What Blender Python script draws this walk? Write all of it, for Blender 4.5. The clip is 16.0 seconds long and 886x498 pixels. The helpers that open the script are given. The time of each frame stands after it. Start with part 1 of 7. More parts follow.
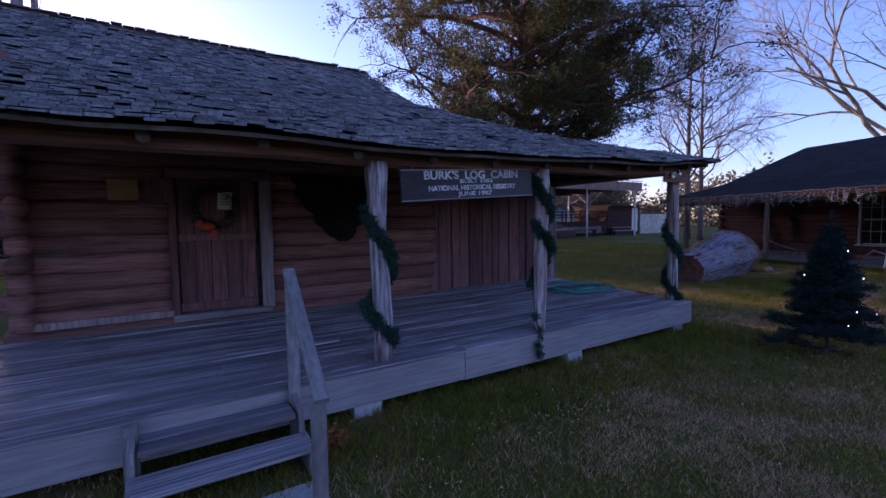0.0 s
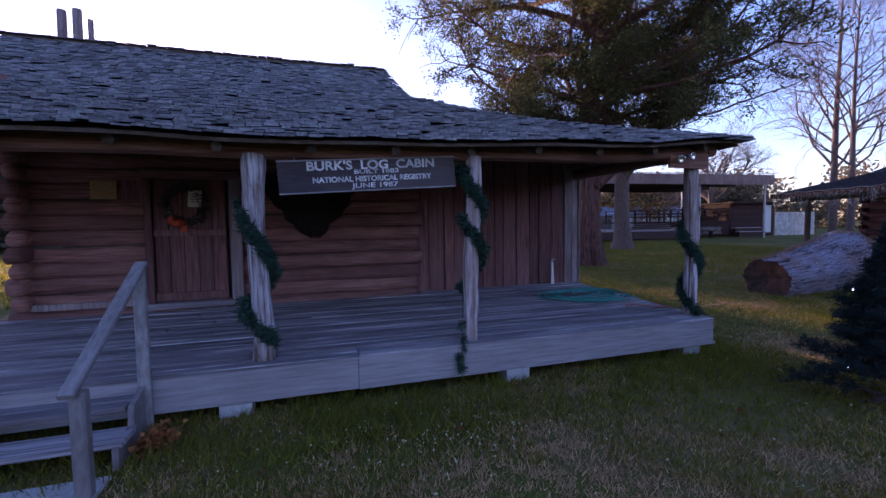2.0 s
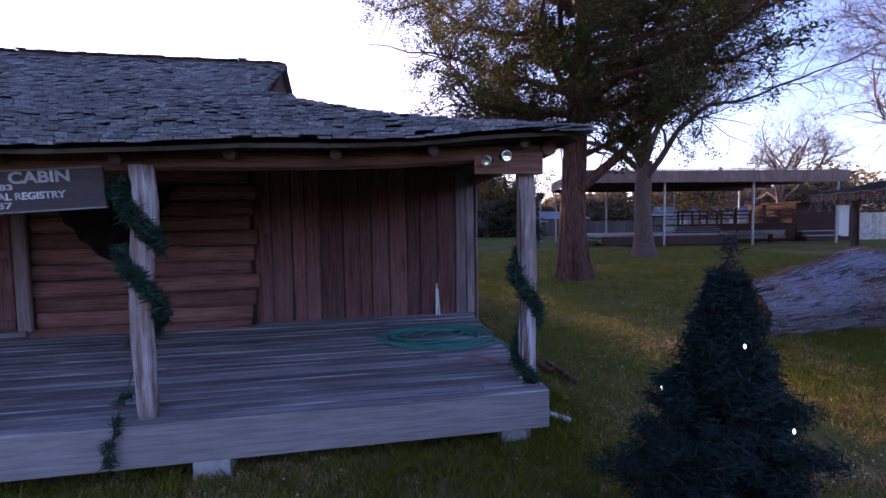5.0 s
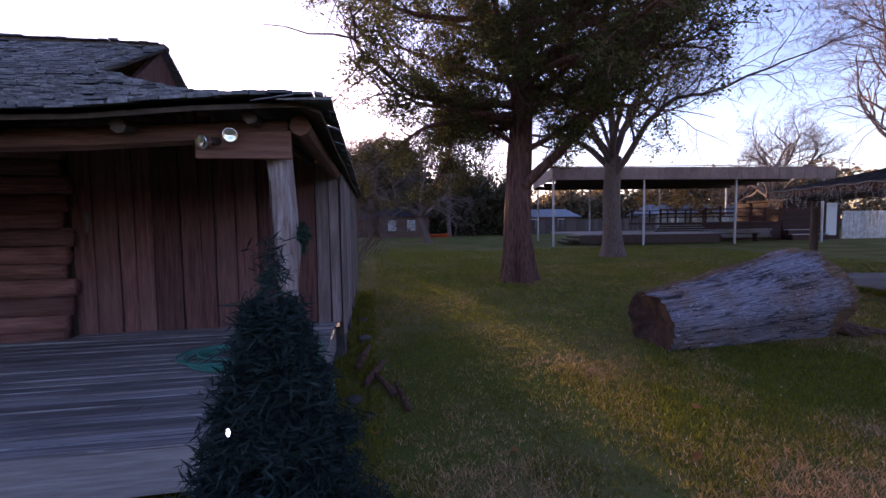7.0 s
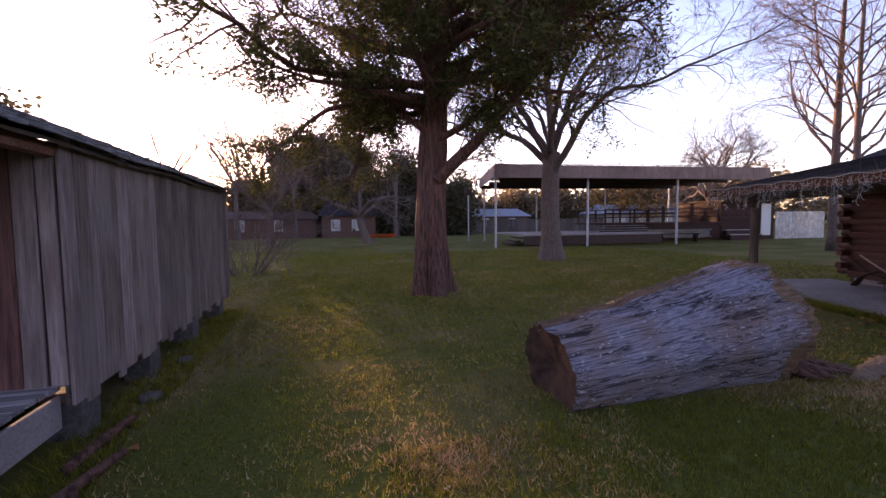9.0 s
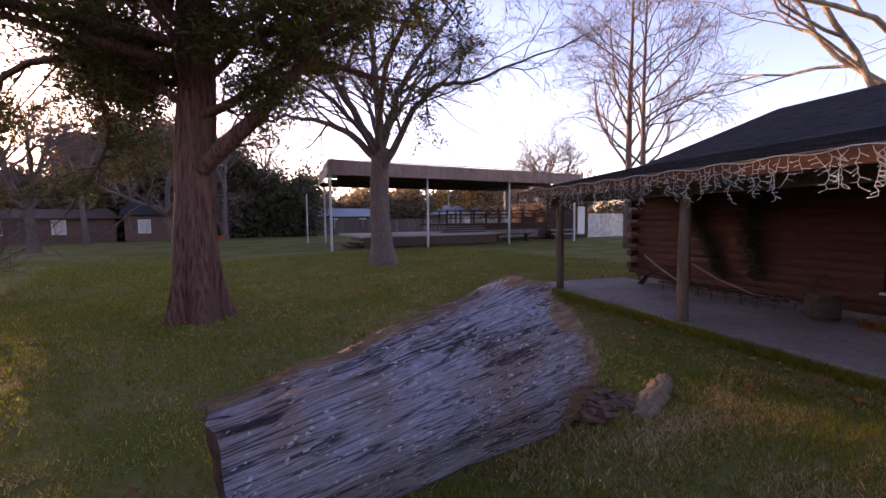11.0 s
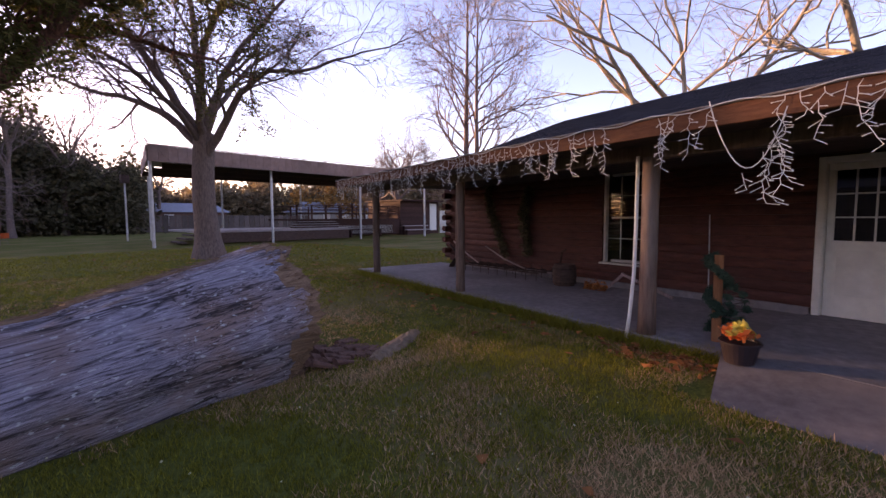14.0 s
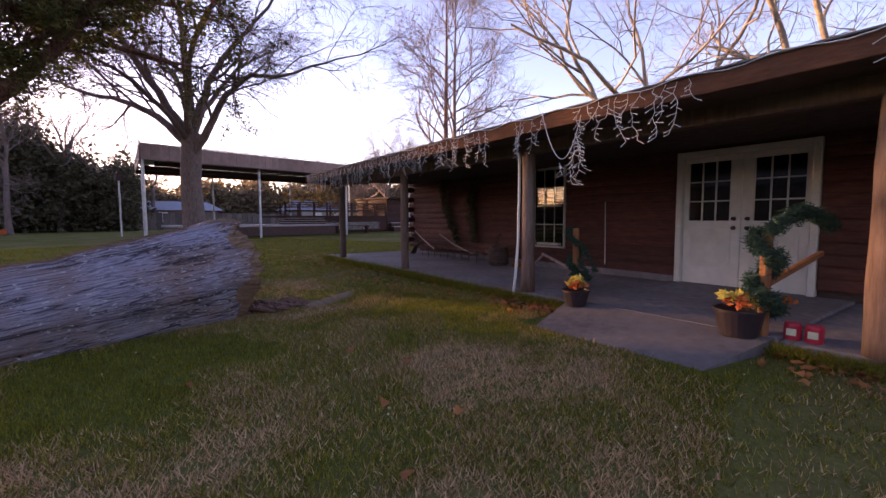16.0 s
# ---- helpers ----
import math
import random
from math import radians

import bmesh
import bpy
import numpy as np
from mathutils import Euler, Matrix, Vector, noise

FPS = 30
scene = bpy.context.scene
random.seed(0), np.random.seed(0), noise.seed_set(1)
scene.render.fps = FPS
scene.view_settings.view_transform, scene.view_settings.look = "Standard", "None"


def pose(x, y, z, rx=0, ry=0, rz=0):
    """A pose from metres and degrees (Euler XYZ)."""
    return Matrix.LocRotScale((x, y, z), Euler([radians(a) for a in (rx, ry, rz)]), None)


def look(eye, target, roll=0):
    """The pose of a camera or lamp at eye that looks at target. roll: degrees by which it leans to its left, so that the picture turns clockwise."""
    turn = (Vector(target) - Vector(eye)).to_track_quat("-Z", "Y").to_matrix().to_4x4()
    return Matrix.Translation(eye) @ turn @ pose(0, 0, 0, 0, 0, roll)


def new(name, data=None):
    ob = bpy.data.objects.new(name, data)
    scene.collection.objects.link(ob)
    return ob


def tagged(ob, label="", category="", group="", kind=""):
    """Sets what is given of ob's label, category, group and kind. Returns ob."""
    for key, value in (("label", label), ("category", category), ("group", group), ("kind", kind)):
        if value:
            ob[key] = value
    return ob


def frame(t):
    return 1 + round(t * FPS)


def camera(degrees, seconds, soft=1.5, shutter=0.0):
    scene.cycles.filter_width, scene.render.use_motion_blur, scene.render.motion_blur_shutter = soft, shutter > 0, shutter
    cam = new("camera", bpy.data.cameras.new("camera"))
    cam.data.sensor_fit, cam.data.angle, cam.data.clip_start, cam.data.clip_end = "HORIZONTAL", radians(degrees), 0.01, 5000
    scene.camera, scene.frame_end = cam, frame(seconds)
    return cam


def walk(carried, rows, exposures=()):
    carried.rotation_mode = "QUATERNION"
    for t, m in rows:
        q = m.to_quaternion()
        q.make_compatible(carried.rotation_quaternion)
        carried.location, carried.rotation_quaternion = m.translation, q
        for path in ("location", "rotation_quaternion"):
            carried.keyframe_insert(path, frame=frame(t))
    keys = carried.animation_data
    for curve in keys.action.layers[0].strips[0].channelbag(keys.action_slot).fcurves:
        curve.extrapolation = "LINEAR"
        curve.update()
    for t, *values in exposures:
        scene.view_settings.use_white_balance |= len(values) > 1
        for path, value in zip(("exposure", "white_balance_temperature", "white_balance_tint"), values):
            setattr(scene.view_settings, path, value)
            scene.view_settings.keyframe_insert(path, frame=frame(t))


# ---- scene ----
cam = camera(92.6, 16.0, soft=1.5)
METRES, EYE, TILT, LEAN, TURN = 15.6, 1.75, 0.0, 0.0, -32.3
ROWS = [
    (0.0, 0.0, 0.0, 0.0, -0.05, -3.6, 0.82),
    (0.5, 0.0342, 0.01, -0.0036, 2.0, -3.59, 0.83),
    (1.0, 0.0677, 0.0178, -0.0078, 5.04, -3.48, 0.82),
    (1.5, 0.0988, 0.0287, -0.0083, 9.54, -3.47, 0.8),
    (2.0, 0.1275, 0.045, -0.0055, 14.76, -3.32, 0.84),
    (2.5, 0.1565, 0.0648, -0.0003, 19.76, -3.29, 0.82),
    (3.0, 0.1827, 0.0885, 0.004, 21.8, -3.28, 0.86),
    (3.5, 0.2075, 0.1171, 0.0067, 22.08, -3.29, 0.91),
    (4.0, 0.2329, 0.1434, 0.0076, 22.23, -3.25, 0.95),
    (4.5, 0.2581, 0.1672, 0.0086, 22.38, -3.23, 0.92),
    (7.0, 0.3779, 0.2825, 0.0071, 22.66, -3.53, 0.79),
    (7.5, 0.3899, 0.3102, 0.0074, 22.64, -3.61, 0.72),
    (8.0, 0.4021, 0.3478, 0.0068, 22.5, -3.66, 0.71),
    (8.5, 0.4101, 0.3889, 0.0081, 20.49, -3.7, 0.69),
    (11.0, 0.4862, 0.5491, 0.0123, -1.53, -3.96, 0.59),
    (11.5, 0.5071, 0.5598, 0.0098, -7.59, -4.05, 0.48),
    (12.0, 0.5222, 0.5622, 0.0044, -13.78, -4.17, 0.38),
    (12.5, 0.5352, 0.559, 0.0023, -17.91, -4.2, 0.34),
    (13.0, 0.5446, 0.5453, 0.0006, -18.65, -4.21, 0.28),
    (13.5, 0.5505, 0.5267, -0.0025, -18.88, -4.22, 0.28),
    (14.0, 0.5587, 0.5044, -0.0064, -19.06, -4.19, 0.28),
    (14.5, 0.5664, 0.4812, -0.0121, -19.28, -4.18, 0.27),
    (15.0, 0.5756, 0.4566, -0.0179, -19.39, -4.18, 0.25),
    (15.5, 0.5855, 0.4293, -0.0221, -19.42, -4.16, 0.24),
    (16.0, 0.5956, 0.4008, -0.0232, -19.46, -4.18, 0.25),
]
EXPOSURES = [(0.0, 1.45, 5450, 56), (2.5, 1.9, 5750, 57), (4.5, 1.97, 5950, 58), (7.0, 1.87, 6450, 54), (8.5, 2.13, 7200, 57), (11.0, 2.28, 7550, 58), (12.5, 2.32, 7550, 60), (16.0, 2.3, 7500, 60)]
walk(cam, [(t, pose(0, 0, EYE, TILT, LEAN, TURN) @ pose(METRES * x, METRES * y, METRES * z, 90 + pitch, roll, yaw)) for t, x, y, z, yaw, pitch, roll in ROWS], EXPOSURES)

# ---- light ----
SUN_AZ, SUN_EL = 104.0, 6.8
SUN_WAY = Vector((math.cos(radians(SUN_AZ)) * math.cos(radians(SUN_EL)), math.sin(radians(SUN_AZ)) * math.cos(radians(SUN_EL)), math.sin(radians(SUN_EL))))
world = bpy.data.worlds.new("world")
scene.world = world
world.use_nodes = True
wn, wl = world.node_tree.nodes, world.node_tree.links
sky = wn.new("ShaderNodeTexSky")
sky.sky_type = "NISHITA"
sky.sun_disc = False
sky.sun_elevation = radians(SUN_EL)
sky.sun_rotation = radians(90 - SUN_AZ)
sky.air_density, sky.dust_density, sky.ozone_density = 1.0, 0.8, 2.4
wl.new(sky.outputs[0], wn["Background"].inputs[0])
wn["Background"].inputs[1].default_value = 0.15
sun = new("sun", bpy.data.lights.new("sun", "SUN"))
sun.data.energy, sun.data.angle, sun.data.color = 3.2, radians(0.6), (1.0, 0.79, 0.40)
sun.matrix_world = look(SUN_WAY * 60, (0, 0, 0))

# ---- mesh tools ----
rng = np.random.default_rng(7)


class MB:
    """Collects vertices and faces of one mesh."""

    def __init__(self):
        self.v, self.f, self.smooth = [], [], False

    def add(self, verts, faces):
        n = len(self.v)
        self.v.extend(verts)
        self.f.extend([tuple(i + n for i in f) for f in faces])
        return self

    def box(self, c, s, rz=0.0, m=None):
        """A box with chamfered long edges, at c with full sizes s, turned by rz degrees or by the matrix m."""
        k = max(range(3), key=lambda i: s[i])
        a, b = [i for i in range(3) if i != k]
        ch = min(0.012, 0.18 * min(s[a], s[b]))
        ha, hb, hk = s[a] / 2, s[b] / 2, s[k] / 2
        ring = [(ha - ch, hb), (ha, hb - ch), (ha, -hb + ch), (ha - ch, -hb), (-ha + ch, -hb), (-ha, -hb + ch), (-ha, hb - ch), (-ha + ch, hb)]
        turn = m or Matrix.Rotation(radians(rz), 3, "Z")
        vs = []
        for e in (-hk, hk):
            for p, q in ring:
                w = [0, 0, 0]
                w[a], w[b], w[k] = p, q, e
                vs.append(tuple(turn @ Vector(w) + Vector(c)))
        fs = [(i, (i + 1) % 8, 8 + (i + 1) % 8, 8 + i) for i in range(8)] + [tuple(range(7, -1, -1)), tuple(range(8, 16))]
        if k == 1:
            fs = [f[::-1] for f in fs]
        return self.add(vs, [f[::-1] for f in fs])

    def beam(self, p, q, w, h, up=(0, 0, 1)):
        """A chamfered bar from p to q, w wide and h high."""
        p, q = Vector(p), Vector(q)
        y = (q - p).normalized()
        x = y.cross(Vector(up)).normalized()
        z = x.cross(y)
        return self.box((p + q) / 2, (w, (q - p).length, h) if (q - p).length > max(w, h) else (w, (q - p).length, h), m=Matrix((x, y, z)).transposed())

    def tube(self, pts, rad, n=8, cap=True, rough=0.0, flat=1.0):
        """A tube along points with a radius at each; rough: uneven radius; flat: height over width."""
        pts = [Vector(p) for p in pts]
        if not hasattr(rad, "__len__"):
            rad = [rad] * len(pts)
        vs, side = [], None
        for i, p in enumerate(pts):
            d = (pts[min(i + 1, len(pts) - 1)] - pts[max(i - 1, 0)])
            d = d.normalized() if d.length > 1e-9 else Vector((0, 0, 1))
            if side is None:
                side = d.cross(Vector((0, 0, 1)) if abs(d.z) < 0.9 else Vector((1, 0, 0))).normalized()
            side = (side - d * side.dot(d)).normalized()
            up = side.cross(d)
            for j in range(n):
                a = 2 * math.pi * j / n
                r = rad[i]
                if rough:
                    r *= 1 + rough * noise.noise((p.x * 3 + math.cos(a) * 1.5, p.y * 3 + math.sin(a) * 1.5, p.z * 2 + i * 0.2))
                vs.append(tuple(p + side * (r * math.cos(a)) + up * (r * math.sin(a) * flat)))
        fs = []
        for i in range(len(pts) - 1):
            for j in range(n):
                k = (j + 1) % n
                fs.append((i * n + j, i * n + k, (i + 1) * n + k, (i + 1) * n + j))
        if cap:
            fs += [tuple(range(n - 1, -1, -1)), tuple(range((len(pts) - 1) * n, len(pts) * n))]
        return self.add(vs, fs)

    def lathe(self, prof, c, n=16, m=None):
        """A turned shape: prof of (radius, height) about an upright axis at c."""
        vs = []
        for r, z in prof:
            for j in range(n):
                a = 2 * math.pi * j / n
                w = Vector((r * math.cos(a), r * math.sin(a), z))
                vs.append(tuple((m @ w if m else w) + Vector(c)))
        fs = [(i * n + j, i * n + (j + 1) % n, (i + 1) * n + (j + 1) % n, (i + 1) * n + j) for i in range(len(prof) - 1) for j in range(n)]
        fs += [tuple(range(n - 1, -1, -1)), tuple(range((len(prof) - 1) * n, len(prof) * n))]
        return self.add(vs, fs)

    def mesh(self, name):
        me = bpy.data.meshes.new(name)
        me.from_pydata(self.v, [], self.f)
        if self.smooth:
            me.shade_smooth()
        return me


def tri_mesh(name, verts, size):
    """A mesh of loose polygons with size corners each, from an array of corners."""
    verts = np.asarray(verts, dtype=np.float32).reshape(-1, 3)
    n = len(verts)
    me = bpy.data.meshes.new(name)
    me.vertices.add(n)
    me.vertices.foreach_set("co", verts.ravel())
    me.loops.add(n)
    me.loops.foreach_set("vertex_index", np.arange(n, dtype=np.int32))
    me.polygons.add(n // size)
    me.polygons.foreach_set("loop_start", np.arange(0, n, size, dtype=np.int32))
    me.polygons.foreach_set("loop_total", np.full(n // size, size, dtype=np.int32))
    me.update(calc_edges=True)
    return me


def thing(name, at, label, category, group="", kind=""):
    ob = new(name)
    ob.empty_display_size = 0.1
    ob.location = at
    return tagged(ob, label, category, group, kind)


def part(name, mb, material, parent=None, label="", smooth=None):
    """One mesh object in world places, under a thing or a part."""
    if isinstance(mb, MB):
        if smooth is not None:
            mb.smooth = smooth
        me = mb.mesh(name)
    else:
        me = mb
    if not me.materials:
        me.materials.append(material)
    ob = new(name, me)
    if parent is not None:
        ob.parent = parent
        if parent.type == "EMPTY":
            ob.matrix_parent_inverse = Matrix.Translation(parent.location).inverted()
    return tagged(ob, label) if label else ob


def piece(name, me, parent, m):
    """One piece on shared mesh data, at the world pose m, under a thing whose own pose is only a place."""
    ob = new(name, me)
    if parent is not None:
        ob.parent = parent
        if parent.type == "EMPTY":
            ob.matrix_parent_inverse = Matrix.Translation(parent.location).inverted()
    ob.matrix_basis = m
    return ob


def solid(name, mb, material, label, category, group="", kind="", smooth=None):
    """A thing that is one mesh."""
    return tagged(part(name, mb, material, None, smooth=smooth), label, category, group, kind)


def smoothstep(a, b, x):
    t = min(max((x - a) / (b - a), 0.0), 1.0)
    return t * t * (3 - 2 * t)


def ground_z(x, y):
    """The lawn rises a little from the cabin towards the hall."""
    z = 0.19 * smoothstep(8, 17, x + 0.35 * max(y - 3, 0.0))
    return z + 0.02 * noise.noise((x * 0.35, y * 0.35, 0)) * smoothstep(60, 20, abs(x) + abs(y))


# ---- materials ----
def surface(name, dark, light, scale=(1, 1, 1), size=6.0, rough=0.85, bump=0.3, stain=None, stain_size=0.8, stain_amount=0.5, vary=0.25, metal=0.0, contrast=(0.3, 0.7), detail=6.0, island=False, spec=0.3, depth=0.02):
    """A two-scale procedural surface: fine grain between two colours, larger stains, and a change from piece to piece."""
    m = bpy.data.materials.new(name)
    m.use_nodes = True
    n, l = m.node_tree.nodes, m.node_tree.links
    b = n["Principled BSDF"]
    tc, mp, inf = n.new("ShaderNodeTexCoord"), n.new("ShaderNodeMapping"), n.new("ShaderNodeObjectInfo")
    off = n.new("ShaderNodeVectorMath")
    off.operation = "MULTIPLY_ADD"
    if island:
        geo = n.new("ShaderNodeNewGeometry")
        rnd = geo.outputs["Random Per Island"]
    else:
        rnd = inf.outputs["Random"]
    l.new(rnd, off.inputs[0])
    off.inputs[1].default_value = (13.0, 7.0, 5.0)
    l.new(tc.outputs["Object"], off.inputs[2])
    l.new(off.outputs[0], mp.inputs[0])
    mp.inputs["Scale"].default_value = scale
    g = n.new("ShaderNodeTexNoise")
    g.inputs["Scale"].default_value, g.inputs["Detail"].default_value, g.inputs["Roughness"].default_value = size, detail, 0.65
    l.new(mp.outputs[0], g.inputs["Vector"])
    r = n.new("ShaderNodeValToRGB")
    r.color_ramp.elements[0].position, r.color_ramp.elements[1].position = contrast
    r.color_ramp.elements[0].color, r.color_ramp.elements[1].color = (*dark, 1), (*light, 1)
    l.new(g.outputs[0], r.inputs[0])
    col = r.outputs[0]
    if stain:
        s = n.new("ShaderNodeTexNoise")
        s.inputs["Scale"].default_value, s.inputs["Detail"].default_value = stain_size, 4
        l.new(off.outputs[0], s.inputs["Vector"])
        sr = n.new("ShaderNodeMapRange")
        sr.inputs[1].default_value, sr.inputs[2].default_value, sr.inputs[4].default_value = 0.42, 0.66, stain_amount
        l.new(s.outputs[0], sr.inputs[0])
        mx = n.new("ShaderNodeMix")
        mx.data_type = "RGBA"
        l.new(sr.outputs[0], mx.inputs["Factor"])
        l.new(col, mx.inputs[6])
        mx.inputs[7].default_value = (*stain, 1)
        col = mx.outputs[2]
    hs = n.new("ShaderNodeHueSaturation")
    mr = n.new("ShaderNodeMapRange")
    mr.inputs[3].default_value, mr.inputs[4].default_value = 1 - vary, 1 + vary
    l.new(rnd, mr.inputs[0])
    l.new(mr.outputs[0], hs.inputs["Value"])
    l.new(col, hs.inputs["Color"])
    l.new(hs.outputs[0], b.inputs["Base Color"])
    b.inputs["Roughness"].default_value, b.inputs["Metallic"].default_value = rough, metal
    b.inputs["Specular IOR Level"].default_value = spec
    if bump:
        bp = n.new("ShaderNodeBump")
        bp.inputs["Strength"].default_value, bp.inputs["Distance"].default_value = bump, depth
        l.new(g.outputs[0], bp.inputs["Height"])
        l.new(bp.outputs[0], b.inputs["Normal"])
    return m


def leafy(name, dark, light, rough=0.7, through_light=0.25):
    """Leaves or blades that let some light through, varied leaf by leaf."""
    m = surface(name, dark, light, size=3.0, rough=rough, bump=0, vary=0.35, island=True, contrast=(0.35, 0.65), spec=0.2)
    n, l = m.node_tree.nodes, m.node_tree.links
    b = n["Principled BSDF"]
    t, mx = n.new("ShaderNodeBsdfTranslucent"), n.new("ShaderNodeMixShader")
    l.new(b.inputs["Base Color"].links[0].from_socket, t.inputs[0])
    mx.inputs[0].default_value = through_light
    l.new(b.outputs[0], mx.inputs[1])
    l.new(t.outputs[0], mx.inputs[2])
    l.new(mx.outputs[0], n["Material Output"].inputs[0])
    return m


def plain(name, color, rough=0.6, metal=0.0, vary=0.08, size=20.0):
    d = tuple(c * 0.8 for c in color)
    return surface(name, d, color, size=size, rough=rough, metal=metal, vary=vary, bump=0.08)


def glass(name):
    m = bpy.data.materials.new(name)
    m.use_nodes = True
    b = m.node_tree.nodes["Principled BSDF"]
    b.inputs["Roughness"].default_value, b.inputs["Transmission Weight"].default_value, b.inputs["IOR"].default_value = 0.02, 1.0, 1.45
    return m


M_DECK = surface("weathered_deck_wood", (0.085, 0.072, 0.075), (0.456, 0.401, 0.406), scale=(0.22, 16, 16), size=3.5, stain=(0.132, 0.101, 0.101), stain_size=0.9, stain_amount=0.75, vary=0.32, bump=0.5, contrast=(0.34, 0.66))
M_FASCIA = surface("weathered_fascia_wood", (0.217, 0.190, 0.187), (0.411, 0.360, 0.354), scale=(0.5, 8, 8), size=5, stain=(0.173, 0.149, 0.146), vary=0.12)
M_POST = surface("peeled_cedar_post", (0.156, 0.093, 0.076), (0.650, 0.601, 0.615), scale=(8, 8, 0.6), size=3.0, stain=(0.226, 0.128, 0.096), stain_size=1.6, stain_amount=0.7, bump=0.6, contrast=(0.38, 0.62))
M_BEAM = surface("brown_beam_wood", (0.140, 0.056, 0.039), (0.358, 0.170, 0.118), scale=(0.5, 8, 8), size=5, stain=(0.123, 0.058, 0.041), bump=0.6)
M_LOG = surface("dark_hewn_log", (0.128, 0.048, 0.038), (0.496, 0.226, 0.178), scale=(0.5, 7, 9), size=4, stain=(0.181, 0.076, 0.061), stain_size=1.3, stain_amount=0.6, vary=0.28, bump=0.8, depth=0.03)
M_PLANKWALL = surface("dark_wall_plank", (0.078, 0.029, 0.026), (0.294, 0.125, 0.106), scale=(7, 7, 0.5), size=4, stain=(0.212, 0.125, 0.111), stain_size=0.7, stain_amount=0.35, vary=0.35, bump=0.6)
M_SIDEPLANK = surface("brown_grey_side_plank", (0.085, 0.055, 0.047), (0.27, 0.19, 0.165), scale=(7, 7, 0.5), size=4, stain=(0.30, 0.265, 0.24), stain_size=0.9, stain_amount=0.5, vary=0.22, bump=0.6)
M_GREYPLANK = surface("grey_wall_plank", (0.168, 0.119, 0.108), (0.470, 0.349, 0.333), scale=(7, 7, 0.5), size=4, stain=(0.168, 0.102, 0.093), stain_size=1.0, vary=0.25, bump=0.5)
M_SHINGLE = surface("weathered_shake", (0.079, 0.074, 0.076), (0.271, 0.257, 0.257), scale=(8, 1.2, 8), size=4, stain=(0.061, 0.057, 0.054), stain_size=0.8, vary=0.40, island=True, bump=0.5)
M_SHINGLE_PIECE = surface("weathered_shake_piece", (0.079, 0.074, 0.076), (0.271, 0.257, 0.257), scale=(8, 1.2, 8), size=4, vary=0.42, bump=0.5)
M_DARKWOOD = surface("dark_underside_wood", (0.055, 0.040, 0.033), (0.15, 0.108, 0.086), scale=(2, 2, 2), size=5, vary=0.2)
M_CONC = surface("concrete", (0.169, 0.151, 0.154), (0.287, 0.257, 0.261), size=9, stain=(0.119, 0.101, 0.097), stain_size=0.9, stain_amount=0.6, vary=0.10, bump=0.15, rough=0.9)
M_DARKSTONE = surface("dark_rough_stone", (0.045, 0.040, 0.037), (0.13, 0.118, 0.11), size=14, bump=0.6, rough=0.95)
M_APRON = surface("worn_ramp_concrete", (0.079, 0.067, 0.068), (0.148, 0.129, 0.130), size=9, stain=(0.185, 0.160, 0.157), stain_size=0.9, stain_amount=0.55, vary=0.05, bump=0.2, rough=0.9)
M_BLOCK = surface("concrete_block", (0.286, 0.273, 0.260), (0.468, 0.455, 0.429), size=18, vary=0.1, rough=0.95)
M_CEDARBARK = surface("cedar_bark", (0.049, 0.019, 0.013), (0.226, 0.094, 0.066), scale=(6, 6, 0.6), size=3, stain=(0.140, 0.068, 0.052), stain_size=1.2, contrast=(0.38, 0.62), bump=1.0, vary=0.05, depth=0.05)
M_BARK = surface("grey_bark", (0.086, 0.058, 0.049), (0.251, 0.172, 0.147), scale=(4, 4, 1.2), size=5, stain=(0.129, 0.093, 0.082), stain_size=1.0, bump=0.8, vary=0.1, depth=0.04)
M_PALEBARK = surface("pale_bark", (0.15, 0.11, 0.075), (0.46, 0.37, 0.27), scale=(2, 2, 1), size=2.5, stain=(0.13, 0.10, 0.075), stain_size=0.7, stain_amount=0.7, bump=0.3, vary=0.1)
M_NEEDLE = leafy("cedar_foliage", (0.040, 0.048, 0.016), (0.150, 0.134, 0.041), through_light=0.4)
M_GARLAND = leafy("garland_needles", (0.012, 0.038, 0.026), (0.036, 0.086, 0.058), through_light=0.1)
M_PINE = leafy("pine_foliage", (0.047, 0.044, 0.023), (0.130, 0.111, 0.060), through_light=0.35)
M_FIR = leafy("artificial_fir", (0.007, 0.014, 0.014), (0.022, 0.042, 0.038), through_light=0.08)
M_WOODS = leafy("far_leaves", (0.077, 0.063, 0.039), (0.266, 0.189, 0.105), through_light=0.45)
M_ORANGE = leafy("orange_autumn_leaves", (0.16, 0.07, 0.02), (0.36, 0.19, 0.05))
M_LOGWOOD = surface("silver_weathered_log", (0.148, 0.131, 0.157), (0.491, 0.448, 0.531), scale=(0.20, 8, 8), size=9.0, stain=(0.315, 0.180, 0.129), stain_size=1.9, stain_amount=0.75, bump=1.0, vary=0.02, contrast=(0.33, 0.68), depth=0.05, detail=12)


